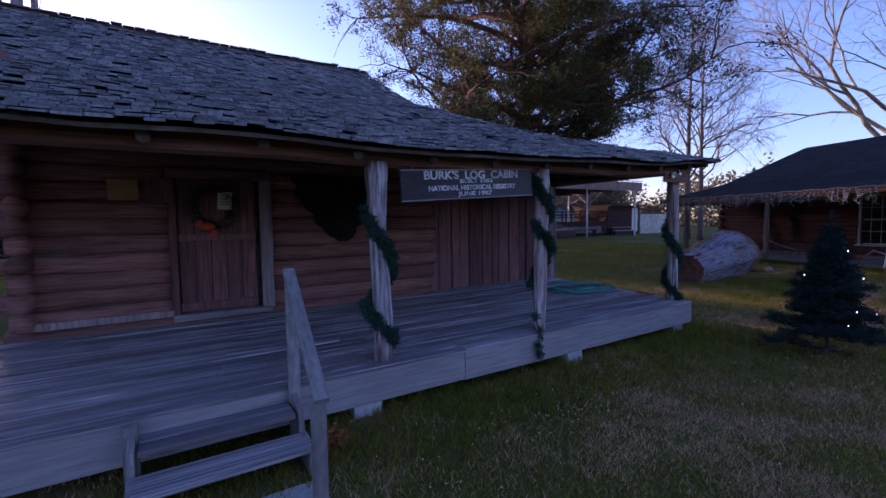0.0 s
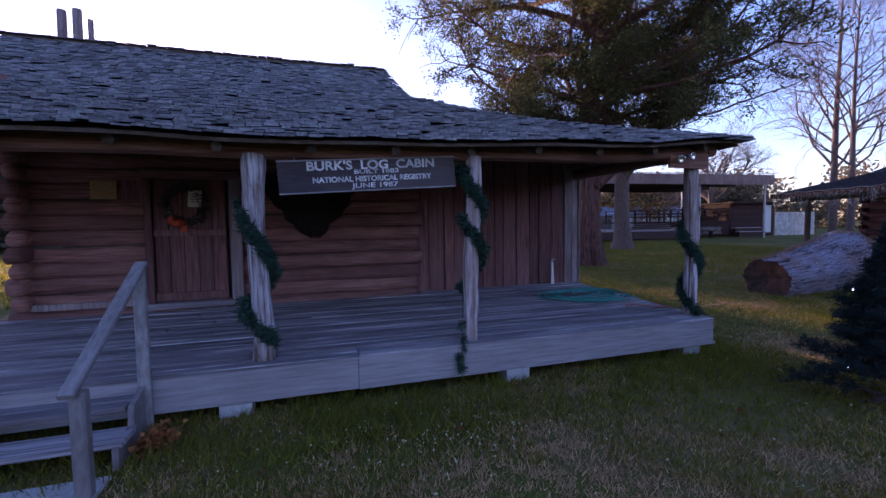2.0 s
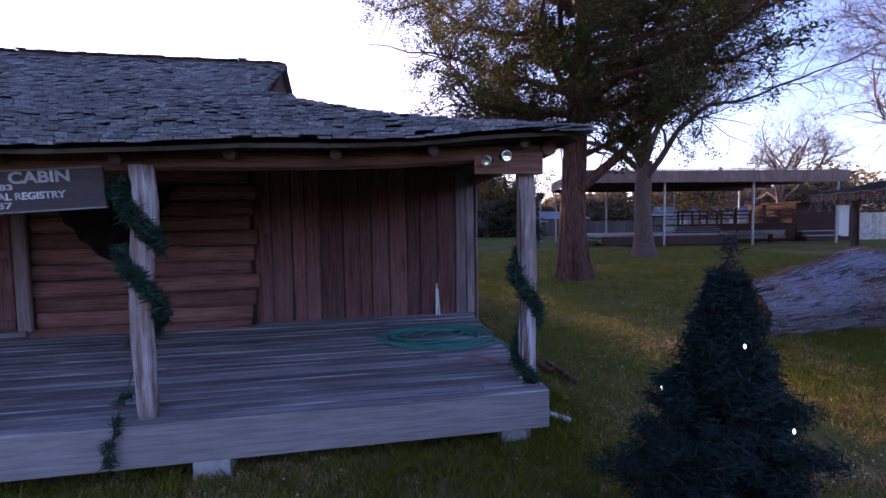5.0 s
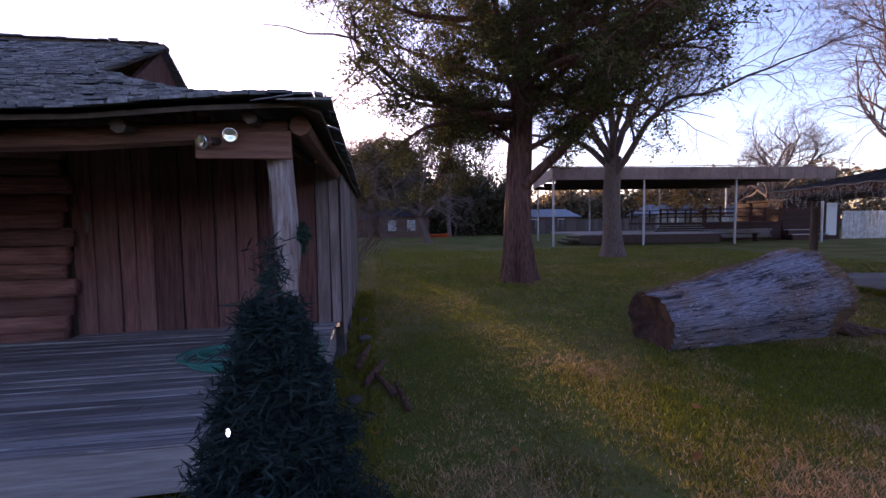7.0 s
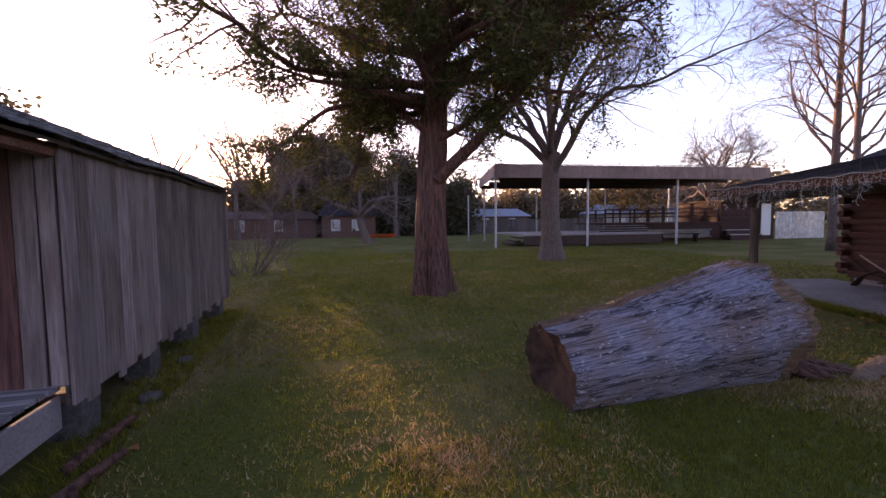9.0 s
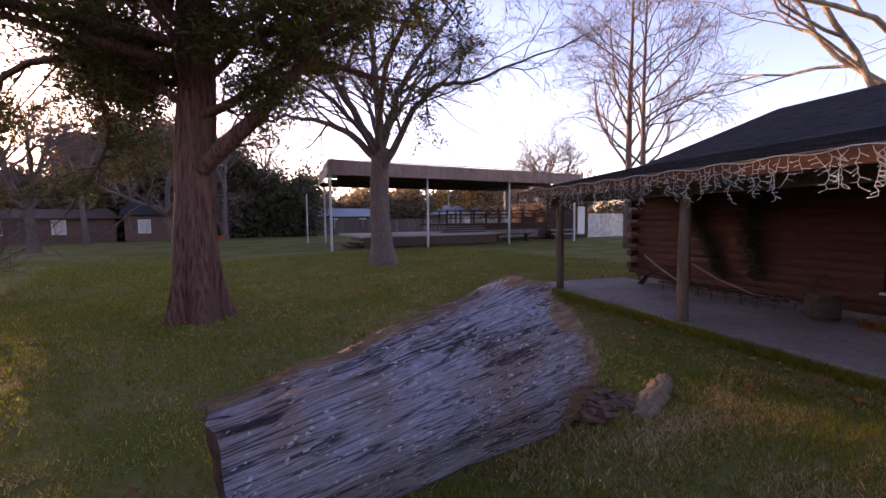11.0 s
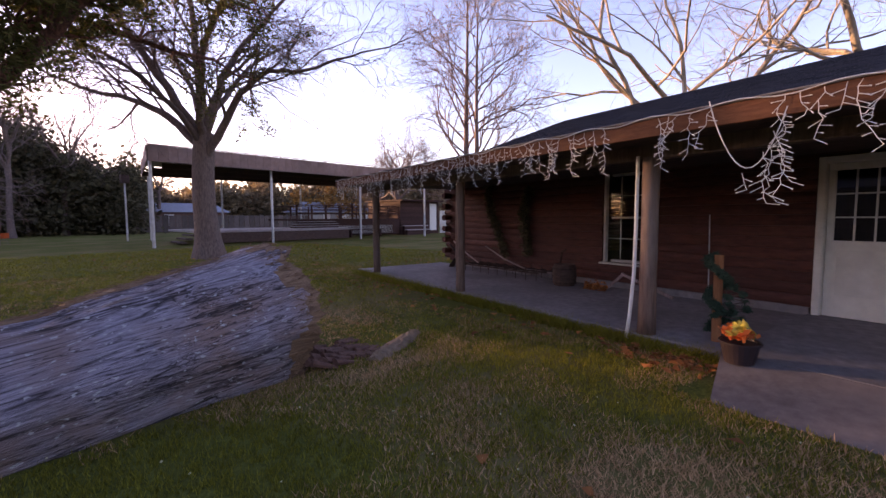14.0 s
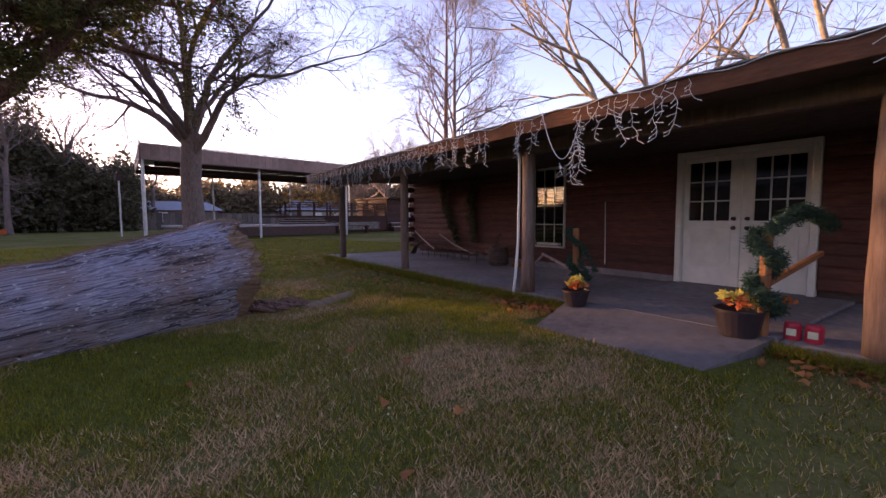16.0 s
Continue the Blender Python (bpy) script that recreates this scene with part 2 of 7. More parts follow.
def add_cracks(m, tilt, dark, pale):
    """Long thin drying cracks and pale lichen flecks that follow the tilted grain of a log."""
    n, l = m.node_tree.nodes, m.node_tree.links
    b = n["Principled BSDF"]
    col = b.inputs["Base Color"].links[0].from_socket
    tc, turn = n.new("ShaderNodeTexCoord"), n.new("ShaderNodeVectorRotate")
    turn.rotation_type = "Y_AXIS"
    turn.inputs["Angle"].default_value = tilt
    for node in [q for q in n if q.type == "MAPPING"]:
        l.new(turn.outputs[0], node.inputs[0])
    l.new(tc.outputs["Object"], turn.inputs[0])

    def streaks(scale, size, detail, at, low, high):
        mp, t = n.new("ShaderNodeMapping"), n.new("ShaderNodeTexNoise")
        mp.inputs["Scale"].default_value = scale
        mp.inputs["Location"].default_value = at
        l.new(turn.outputs[0], mp.inputs[0])
        l.new(mp.outputs[0], t.inputs["Vector"])
        t.inputs["Scale"].default_value, t.inputs["Detail"].default_value = size, detail
        r = n.new("ShaderNodeMapRange")
        r.inputs[1].default_value, r.inputs[2].default_value = low, high
        return t, r

    def maths(op, x, y):
        q = n.new("ShaderNodeMath")
        q.operation = op
        for i, v in enumerate((x, y)):
            if isinstance(v, float):
                q.inputs[i].default_value = v
            else:
                l.new(v, q.inputs[i])
        return q.outputs[0]

    def lay(under, factor, colour):
        x = n.new("ShaderNodeMix")
        x.data_type = "RGBA"
        l.new(factor, x.inputs["Factor"])
        l.new(under, x.inputs[6])
        x.inputs[7].default_value = (*colour, 1)
        return x.outputs[2]

    for scale, width, at, keep in (((0.20, 4.0, 4.0), 0.022, (0, 0, 0), 0.34), ((0.45, 11, 11), 0.030, (3, 1, 2), 0.42), ((1.2, 34, 34), 0.035, (1, 6, 2), 0.46)):
        t, r = streaks(scale, 1.0, 3, at, 0.0, width)
        r.inputs[3].default_value, r.inputs[4].default_value = 0.9, 0.0
        l.new(maths("ABSOLUTE", maths("SUBTRACT", t.outputs[0], 0.5), 0.0), r.inputs[0])
        t2, r2 = streaks((0.9, 3, 3), 1.0, 2, (7, 3, at[0]), keep, keep + 0.06)
        l.new(t2.outputs[0], r2.inputs[0])
        col = lay(col, maths("MULTIPLY", r.outputs[0], r2.outputs[0]), dark)
    t, r = streaks((0.8, 1.5, 1.5), 24.0, 5, (0, 0, 5), 0.635, 0.66)
    l.new(t.outputs[0], r.inputs[0])
    col = lay(col, r.outputs[0], pale)
    l.new(col, b.inputs["Base Color"])


add_cracks(M_LOGWOOD, 0.12, (0.018, 0.013, 0.013), (0.50, 0.50, 0.51))
M_LOGEND = surface("dark_rotten_end_grain", (0.022, 0.013, 0.010), (0.105, 0.050, 0.034), size=5, scale=(3, 1, 1), bump=0.9)
M_BSIDE = surface("red_brown_log_siding", (0.056, 0.017, 0.011), (0.133, 0.043, 0.030), scale=(4, 0.6, 6), size=4, stain=(0.058, 0.021, 0.017), vary=0.16, bump=0.3, rough=0.7)
M_BPOST = surface("brown_porch_post", (0.081, 0.046, 0.034), (0.196, 0.121, 0.092), scale=(6, 6, 0.7), size=4, stain=(0.253, 0.218, 0.196), stain_size=0.8, stain_amount=0.35)
M_BFASCIA = surface("rust_brown_fascia", (0.089, 0.033, 0.016), (0.164, 0.063, 0.031), scale=(4, 0.6, 6), size=5, vary=0.08)
M_ASPHALT = surface("dark_asphalt_shingle", (0.015, 0.015, 0.019), (0.045, 0.045, 0.054), size=40, vary=0.3, island=True, stain=(0.024, 0.024, 0.030), bump=0.3, rough=0.95, spec=0.12)
M_WHITE = plain("white_paint", (0.74, 0.72, 0.67), 0.5)
M_METAL = surface("galvanised_metal", (0.385, 0.385, 0.396), (0.572, 0.572, 0.583), size=6, rough=0.5, metal=0.6, vary=0.05, bump=0.05)
M_DARKMETAL = surface("dull_drip_metal", (0.10, 0.09, 0.085), (0.20, 0.185, 0.175), size=6, rough=0.6, metal=0.3, vary=0.05, bump=0.05)
M_PAVFASCIA = surface("brown_fascia_metal", (0.220, 0.144, 0.128), (0.330, 0.226, 0.200), size=3, stain=(0.165, 0.106, 0.090), stain_size=0.5, rough=0.6, metal=0.1, vary=0.05, bump=0.1)
M_ROOFMETAL = surface("dull_roof_metal", (0.253, 0.218, 0.196), (0.414, 0.368, 0.333), size=4, rough=0.6, metal=0.2, bump=0.1)
M_DARKBROWN = surface("dark_brown_boards", (0.044, 0.025, 0.020), (0.100, 0.062, 0.050), scale=(1, 1, 4), size=6, vary=0.2)


def grass_ground():
    """Lawn: green with straw-coloured and bare patches."""
    m = surface("lawn", (0.044, 0.053, 0.012), (0.132, 0.143, 0.031), size=34, stain=(0.215, 0.150, 0.078), stain_size=0.5, stain_amount=0.6, vary=0.0, bump=0.7, rough=1.0, detail=8, spec=0.05)
    return m


M_LAWN = grass_ground()
M_BLADE = leafy("grass_blades", (0.096, 0.105, 0.012), (0.287, 0.260, 0.033), through_light=0.55)
M_FIELD = leafy("yellow_field_grass", (0.20, 0.17, 0.03), (0.42, 0.34, 0.06), through_light=0.5)
M_STRAW = leafy("dry_grass_blades", (0.336, 0.194, 0.097), (0.616, 0.376, 0.206), through_light=0.3)
M_CLOVER = plain("white_clover", (0.60, 0.58, 0.36), 0.8)
M_DEADLEAF = leafy("dead_leaves", (0.20, 0.065, 0.02), (0.42, 0.16, 0.05), through_light=0.2)
M_GLASS = glass("window_glass")
M_DARKROOM = plain("dim_interior", (0.10, 0.08, 0.06), 0.9)

# ---- ground ----
mb = MB()
xs = sorted(set(list(np.arange(-10, 40.1, 0.5)) + [-1500, -500, -150, -60, -25, 60, 100, 200, 500, 1500]))
ys = sorted(set(list(np.arange(-8, 34.1, 0.5)) + [-1500, -500, -150, -60, -20, 50, 90, 200, 500, 1500]))
mb.v = [(x, y, ground_z(x, y)) for y in ys for x in xs]
nx = len(xs)
mb.f = [(j * nx + i, j * nx + i + 1, (j + 1) * nx + i + 1, (j + 1) * nx + i) for j in range(len(ys) - 1) for i in range(nx - 1)]
ground = solid("ground", mb, M_LAWN, "lawn of short green grass with straw patches", "ground", kind="structure", smooth=True)

# ---- log cabin: deck ----
DECK_L, DECK_R, FRONT, WALL_Y = -3.4, 6.83, 3.50, 6.20


def deck_z(y):
    return 0.45 + 0.09 * (y - FRONT) / (WALL_Y - FRONT)


deck = thing("porch_floor", (2, 5, 0.4), "weathered grey plank porch floor of the log cabin", "porch floor", kind="structure")
part("fascia_board", MB().box(((DECK_L + 2.46) / 2, FRONT + 0.02, 0.285), (2.46 - DECK_L - 0.006, 0.045, 0.31)), M_FASCIA, deck)
part("fascia_board", MB().box(((DECK_R + 2.46) / 2, FRONT + 0.017, 0.28), (DECK_R - 2.46 - 0.006, 0.045, 0.315)), M_FASCIA, deck)
part("side_board", MB().box((DECK_R - 0.025, (FRONT + 6.5) / 2 + 0.03, 0.29), (0.045, 6.4 - FRONT, 0.29)), M_FASCIA, deck)
for y in (4.6, 5.7):
    part("joist", MB().box(((DECK_L + DECK_R) / 2, y, 0.27), (DECK_R - DECK_L - 0.2, 0.09, 0.2)), M_DARKWOOD, deck)
for x, y in ((-2.6, 3.62), (1.40, 3.62), (4.12, 3.60), (6.55, 3.66), (2.25, 3.95), (5.4, 4.6), (6.6, 5.6), (-0.6, 4.5)):
    z = ground_z(x, y)
    part("foundation_block", MB().box((x, y, (z - 0.05 + 0.13) / 2), (0.26, 0.22, 0.18 - z)), M_BLOCK, deck)


def cabin_eave(x):
    return 2.47 + 0.0045 * (x - 1) ** 2 + 0.012 * math.sin(x * 2.1)


def roof_front(x, y):
    s = (y - 3.28) / 5.82
    return (cabin_eave(x) - 0.065 + 0.045 * smoothstep(2.5, 7.0, x)) * (1 - s) + 5.08 * s - 0.24 * math.sin(math.pi * min(max(s, 0), 1)) + 0.012 * math.sin(x * 3 + y * 2)


def roof_side(x, y):
    return 2.58 + (7.10 - x) * 0.41 + 0.012 * math.sin(y * 2.3)


RIDGE_L, RIDGE_R = -2.9, 3.80


def hip_x(y):
    """Where the front slope meets the side slope."""
    lo, hi = 3.8, 7.12
    if roof_front(3.85, y) >= roof_side(3.85, y):
        return RIDGE_R
    for _ in range(20):
        mid = (lo + hi) / 2
        if roof_front(mid, y) < roof_side(mid, y):
            lo = mid
        else:
            hi = mid
    return min(lo, 7.10)


roof = thing("cabin_roof", (1, 6, 3), "weathered grey hand-split wooden shake roof of the cabin", "roof", kind="structure")


def sheet(fn, us, vs, thick):
    """A roof sheet of some thickness: fn gives the place for u and v."""
    a = MB()
    top = [fn(u, v) for v in vs for u in us]
    low = [(x, y, z - thick) for x, y, z in top]
    a.v = top + low
    n, k = len(us), len(top)
    for j in range(len(vs) - 1):
        for i in range(n - 1):
            q = (j * n + i, j * n + i + 1, (j + 1) * n + i + 1, (j + 1) * n + i)
            a.f += [q, tuple(x + k for x in q[::-1])]
    edge = [i for i in range(n)] + [j * n + n - 1 for j in range(1, len(vs))] + [(len(vs) - 1) * n + i for i in range(n - 2, -1, -1)] + [j * n for j in range(len(vs) - 2, 0, -1)]
    for i in range(len(edge)):
        p, q = edge[i], edge[(i + 1) % len(edge)]
        a.f.append((q, p, p + k, q + k))
    return a


def front_place(u, v):
    y = 3.34 + v * (9.10 - 3.34)
    x = RIDGE_L + u * (hip_x(y) - 0.03 - RIDGE_L)
    return (x, y, roof_front(x, y) - 0.03)


def side_place(u, v):
    y = 3.40 + v * (12.6 - 3.40)
    x0 = hip_x(y) + 0.0
    x = x0 + u * (7.04 - x0)
    return (x, y, roof_side(x, y) - 0.03)


grid = [i / 16 for i in range(17)]
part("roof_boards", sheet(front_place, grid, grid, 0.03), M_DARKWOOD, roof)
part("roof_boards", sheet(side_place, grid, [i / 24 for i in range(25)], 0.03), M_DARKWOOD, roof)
part("back_slope", sheet(lambda u, v: (RIDGE_L + u * (RIDGE_R - RIDGE_L), 9.1 + v * 4.4, 5.06 - v * 2.3), grid, grid, 0.06), M_SHINGLE, roof)


def shake_places(surf, rows, step, x_of):
    """Places of shakes row by row on a slope: middle, width, tilt noise."""
    out = []
    for k in range(rows):
        y, x0, x1 = x_of(k)
        x = x0 + rng.uniform(0, 0.08)
        while x < x1 - 0.03:
            w = min(rng.uniform(0.07, 0.15), x1 - x)
            out.append((x + w / 2, y + rng.normal(0, 0.012), w, k))
            x += w + 0.009
    return out


def shake_corners(x, y, w, surf, along, lenf=0.34):
    """Eight corners of one wedge-shaped shake; along: 'y' for the front slope, 'x' for the side slope."""
    th = rng.uniform(0.010, 0.024)
    lift = rng.uniform(0.0, 0.022) + (0.035 if rng.random() < 0.06 else 0)
    skew = rng.normal(0, 0.006)
    L = lenf * rng.uniform(0.9, 1.05)
    c = []
    for e, t, h in ((0, 1, 1), (0, 0, 1), (1, 1, 0), (1, 0, 0)):
        for sgn in (-1, 1):
            if along == "y":
                px, py = x + sgn * w / 2 + skew * e, min(y + e * L, 9.12)
            else:
                px, py = max(x - e * L, RIDGE_R + 0.04), y + sgn * w / 2
            z = surf(px, py) + (th if t else 0) * (1 - 0.7 * e) + (0.03 + lift) * (1 - e) * 0.6 - 0.012 * e
            c.append((px, py, z))
    return c


def roof_all(x, y):
    """The cabin's outer roof surface with its hip."""
    return roof_front(x, y) if x < RIDGE_R + 0.03 else min(roof_front(x, y), roof_side(x, y))


BOX_F = ((0, 1, 5, 4), (3, 2, 6, 7), (1, 0, 2, 3), (4, 5, 7, 6), (0, 4, 6, 2), (5, 1, 3, 7))
front_rows = shake_places(roof_front, 42, 0.14, lambda k: (3.24 + k * 0.139, RIDGE_L - 0.04, hip_x(3.24 + k * 0.139) + 0.03))
stuff, singles = MB(), []
for x, y, w, k in front_rows:
    if k < 5 and 1.4 < x < 7.4 and len(singles) < 190:
        singles.append((x, y, w, "y"))
    else:
        stuff.add(shake_corners(x, y, w, roof_front if x < RIDGE_R + 0.03 else roof_all, "y"), BOX_F)
for k in range(24):
    x = 7.12 - k * 0.139
    y = 3.3
    while y < 12.6:
        w = rng.uniform(0.08, 0.2)
        if hip_x(y) < x + 0.05 and (x > RIDGE_R + 0.02):
            if k < 2 and y < 9 and len(singles) < 290:
                singles.append((x, y, w, "x"))
            else:
                stuff.add(shake_corners(x, y, w, roof_all, "x"), BOX_F)
        y += w + 0.004
for x in np.arange(RIDGE_L, RIDGE_R, 0.16):
    stuff.add(shake_corners(x, 8.93, 0.15, lambda a, b: 5.11 - abs(b - 9.1) * 0.3, "y", 0.3), BOX_F)
part("ridge_board", MB().box(((RIDGE_L + RIDGE_R) / 2, 9.1, 5.06), (RIDGE_R - RIDGE_L, 0.22, 0.07)), M_DARKWOOD, roof)
part("shakes", stuff, M_SHINGLE, roof)["kind"] = "stuff"
for x, y, w, along in singles:
    a = MB().add(shake_corners(x, y, w, roof_all, along), BOX_F)
    part("shake", a, M_SHINGLE_PIECE, roof)

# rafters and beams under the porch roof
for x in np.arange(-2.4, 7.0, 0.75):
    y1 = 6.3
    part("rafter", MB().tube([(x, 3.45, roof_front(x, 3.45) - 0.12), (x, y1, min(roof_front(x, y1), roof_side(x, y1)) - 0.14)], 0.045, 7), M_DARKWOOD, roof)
part("porch_beam", MB().tube([(x, 3.66 + 0.01 * math.sin(x), cabin_eave(x) - 0.115 + (0.0 if x < 3.65 else -0.02)) for x in np.linspace(-3.0, 3.72, 10)], 0.085, 8, rough=0.1), M_BEAM, roof)
part("porch_beam", MB().tube([(x, 3.67, cabin_eave(x) - 0.12) for x in np.linspace(3.72, 6.8, 6)], 0.075, 8, rough=0.1), M_BEAM, roof)
part("side_beam", MB().tube([(6.88, y, 2.53) for y in np.linspace(3.6, 12.4, 8)], 0.07, 8, rough=0.1), M_BEAM, roof)

# ---- log cabin: walls ----
wall = thing("wall_south", (1, WALL_Y, 0.5), "dark hewn log wall of the old cabin", "wall", kind="structure")
z, k = 0.62, 0
while z < 3.18:
    h = 0.205 + 0.018 * math.sin(k * 2.3)
    zc = z + h / 2

    def hewn(x0, x1, s0, s1):
        pts = [(x, WALL_Y + 0.11 + 0.012 * math.sin(x * 1.7 + k), zc + 0.011 * math.sin(x * 0.9 + k * 2)) for x in np.linspace(x0, x1, 9)]
        return MB().tube(pts, [0.077 * (1 + 0.05 * math.sin(k + i)) for i in range(9)], 12, rough=0.22, flat=1.36)

    lx, rx = -1.54 - 0.07 * (k % 2), 3.72 + 0.05 * (k % 3)
    if zc < 2.38:
        part("log", hewn(lx, -0.02, 1, 1), M_LOG, wall, smooth=True)
        part("log", hewn(1.14, rx, 1, 1), M_LOG, wall, smooth=True)
    else:
        part("log", hewn(lx, rx, 1, 1), M_LOG, wall, smooth=True)
    z += h
    k += 1
part("sill_log", MB().tube([(x, WALL_Y + 0.1, 0.52) for x in np.linspace(-1.58, 3.7, 6)], 0.13, 8, rough=0.1, flat=1.0), M_LOG, wall, smooth=True)
part("sill_board", MB().box((-0.75, WALL_Y - 0.02, 0.67), (1.4, 0.05, 0.085)), M_GREYPLANK, wall, "pale weathered board along the foot of the wall")
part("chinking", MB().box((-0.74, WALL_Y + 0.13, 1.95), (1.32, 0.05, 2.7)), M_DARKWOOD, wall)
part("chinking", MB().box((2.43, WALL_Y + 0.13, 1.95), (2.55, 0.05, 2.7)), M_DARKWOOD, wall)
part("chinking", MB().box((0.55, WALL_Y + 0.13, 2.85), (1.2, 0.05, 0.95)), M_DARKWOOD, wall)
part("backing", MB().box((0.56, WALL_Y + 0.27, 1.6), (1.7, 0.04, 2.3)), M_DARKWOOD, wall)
west = thing("wall_west", (-1.4, 8.5, 0.5), "dark hewn log side wall of the old cabin", "wall", kind="structure")
for i in range(14):
    zc = 0.74 + i * 0.206
    part("log", MB().tube([(-1.40, y, zc) for y in np.linspace(WALL_Y - 0.12 - 0.07 * (i % 2), 12.0, 6)], 0.098, 10, rough=0.2, flat=1.08), M_LOG, west, smooth=True)
solid("wall_north", MB().box((1.3, 12.0, 1.7), (5.0, 0.12, 2.4)), M_LOG, "dark log back wall of the old cabin", "wall", kind="structure")
gable = MB()
gable.add([(3.62, 6.9, 3.2), (3.62, 11.4, 3.2), (3.62, 9.1, 4.98), (3.70, 6.9, 3.2), (3.70, 11.4, 3.2), (3.70, 9.1, 4.98)], [(0, 2, 1), (3, 4, 5), (0, 1, 4, 3), (1, 2, 5, 4), (2, 0, 3, 5)])
solid("wall_gable", gable, M_PLANKWALL, "dark plank gable above the lean-to roof", "wall", kind="structure")

# plank lean-to room
SHED_X, SHED_Y, SHED_END = 6.92, 6.42, 12.3
shed = thing("wall_lean_to_south", (5.3, SHED_Y, 0.5), "dark vertical plank wall of the lean-to room", "wall", kind="structure")
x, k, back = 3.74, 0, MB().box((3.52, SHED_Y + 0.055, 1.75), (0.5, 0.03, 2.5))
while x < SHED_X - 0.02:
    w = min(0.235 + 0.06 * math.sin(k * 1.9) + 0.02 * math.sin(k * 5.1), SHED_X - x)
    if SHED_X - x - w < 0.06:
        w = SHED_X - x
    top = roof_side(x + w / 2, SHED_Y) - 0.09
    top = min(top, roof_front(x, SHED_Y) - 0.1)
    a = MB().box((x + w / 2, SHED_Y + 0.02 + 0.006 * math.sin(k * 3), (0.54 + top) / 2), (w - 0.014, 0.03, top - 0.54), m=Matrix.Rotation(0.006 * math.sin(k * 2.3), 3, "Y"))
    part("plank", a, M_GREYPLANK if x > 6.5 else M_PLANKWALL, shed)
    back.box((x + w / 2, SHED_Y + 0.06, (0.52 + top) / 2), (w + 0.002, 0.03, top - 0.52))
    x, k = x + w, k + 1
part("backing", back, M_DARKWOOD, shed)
shed_e = thing("wall_lean_to_east", (SHED_X, 9, 0.3), "weathered vertical plank side wall of the lean-to", "wall", kind="structure")
y, k = SHED_Y, 0
while y < SHED_END:
    w = 0.2 + 0.06 * math.sin(k * 2.7)
    lo = 0.36 + 0.06 * math.sin(k * 4.4)
    a = MB().box((SHED_X + 0.03 + 0.008 * math.sin(k * 3), y + w / 2, (lo + 2.66) / 2), (0.03, w - 0.012, 2.66 - lo))
    part("plank", a, M_GREYPLANK if k in (0, 2, 5, 9) else M_SIDEPLANK, shed_e)
    y, k = y + w, k + 1
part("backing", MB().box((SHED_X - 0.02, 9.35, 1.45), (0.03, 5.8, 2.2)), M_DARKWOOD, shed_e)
solid("floor_lean_to", MB().box((5.3, 9.4, 0.40), (3.2, 5.8, 0.1)), M_DARKWOOD, "dark wooden floor frame of the lean-to", "floor", kind="structure")
for y in (6.7, 8.2, 9.9, 11.6):
    solid("foundation_pier", MB().box((6.8, y, 0.16), (0.3, 0.3, 0.42)), M_DARKSTONE, "stacked stone pier under the lean-to", "pier", "piers under the lean-to")

# ---- porch posts ----
for i, (x, y, r, lean) in enumerate(((1.61, 3.66, 0.086, -0.03), (3.66, 3.62, 0.082, 0.05), (6.73, 3.76, 0.080, -0.01))):
    top = cabin_eave(x) - 0.16
    zs = np.linspace(deck_z(y) - 0.005, top, 14)
    pts = [(x + lean * (t - 0.5) + 0.012 * math.sin(t * 7 + i * 2), y + 0.01 * math.cos(t * 6 + i), zz) for t, zz in zip(np.linspace(0, 1, 14), zs)]
    rad = [r * (1.0 + 0.10 * math.sin(t * 9 + i * 4) + (0.15 if t > 0.9 else 0)) for t in np.linspace(0, 1, 14)]
    if i == 1:
        rad = [r * (0.8 + 0.25 * t) for t in np.linspace(0, 1, 14)]
    solid("porch_post", MB().tube(pts, rad, 14, rough=0.3), M_POST, ("knotty peeled cedar log post with a splintered foot", "slim peeled cedar log post beside the sign", "straight peeled cedar log post at the porch corner")[i], "post", "porch posts", smooth=True)

# ---- red-brown log hall ----
HALL_O, HALL_U, HALL_W = Vector((16.87, 3.30, 0)), Vector((0.2795, 0.9601, 0)), Vector((0.9601, -0.2795, 0))
HALL_RZ = -16.23
HALL_M = Matrix((HALL_W, HALL_U, (0, 0, 1))).transposed()
WALL_W = 2.65


def hall(u, w, z):
    return HALL_O + HALL_U * u + HALL_W * w + Vector((0, 0, z))


def hbox(mb, u, w, z, su, sw, sz):
    """A box in the hall's own directions: along the front, into the building, up."""
    return mb.box(hall(u, w, z), (sw, su, sz), m=HALL_M)


def slope_slab(a, corners, thick):
    top = [tuple(c) for c in corners]
    low = [(x, y, z - thick) for x, y, z in top]
    return a.add(top + low, [(0, 1, 2, 3), (7, 6, 5, 4), (0, 4, 5, 1), (1, 5, 6, 2), (2, 6, 7, 3), (3, 7, 4, 0)])


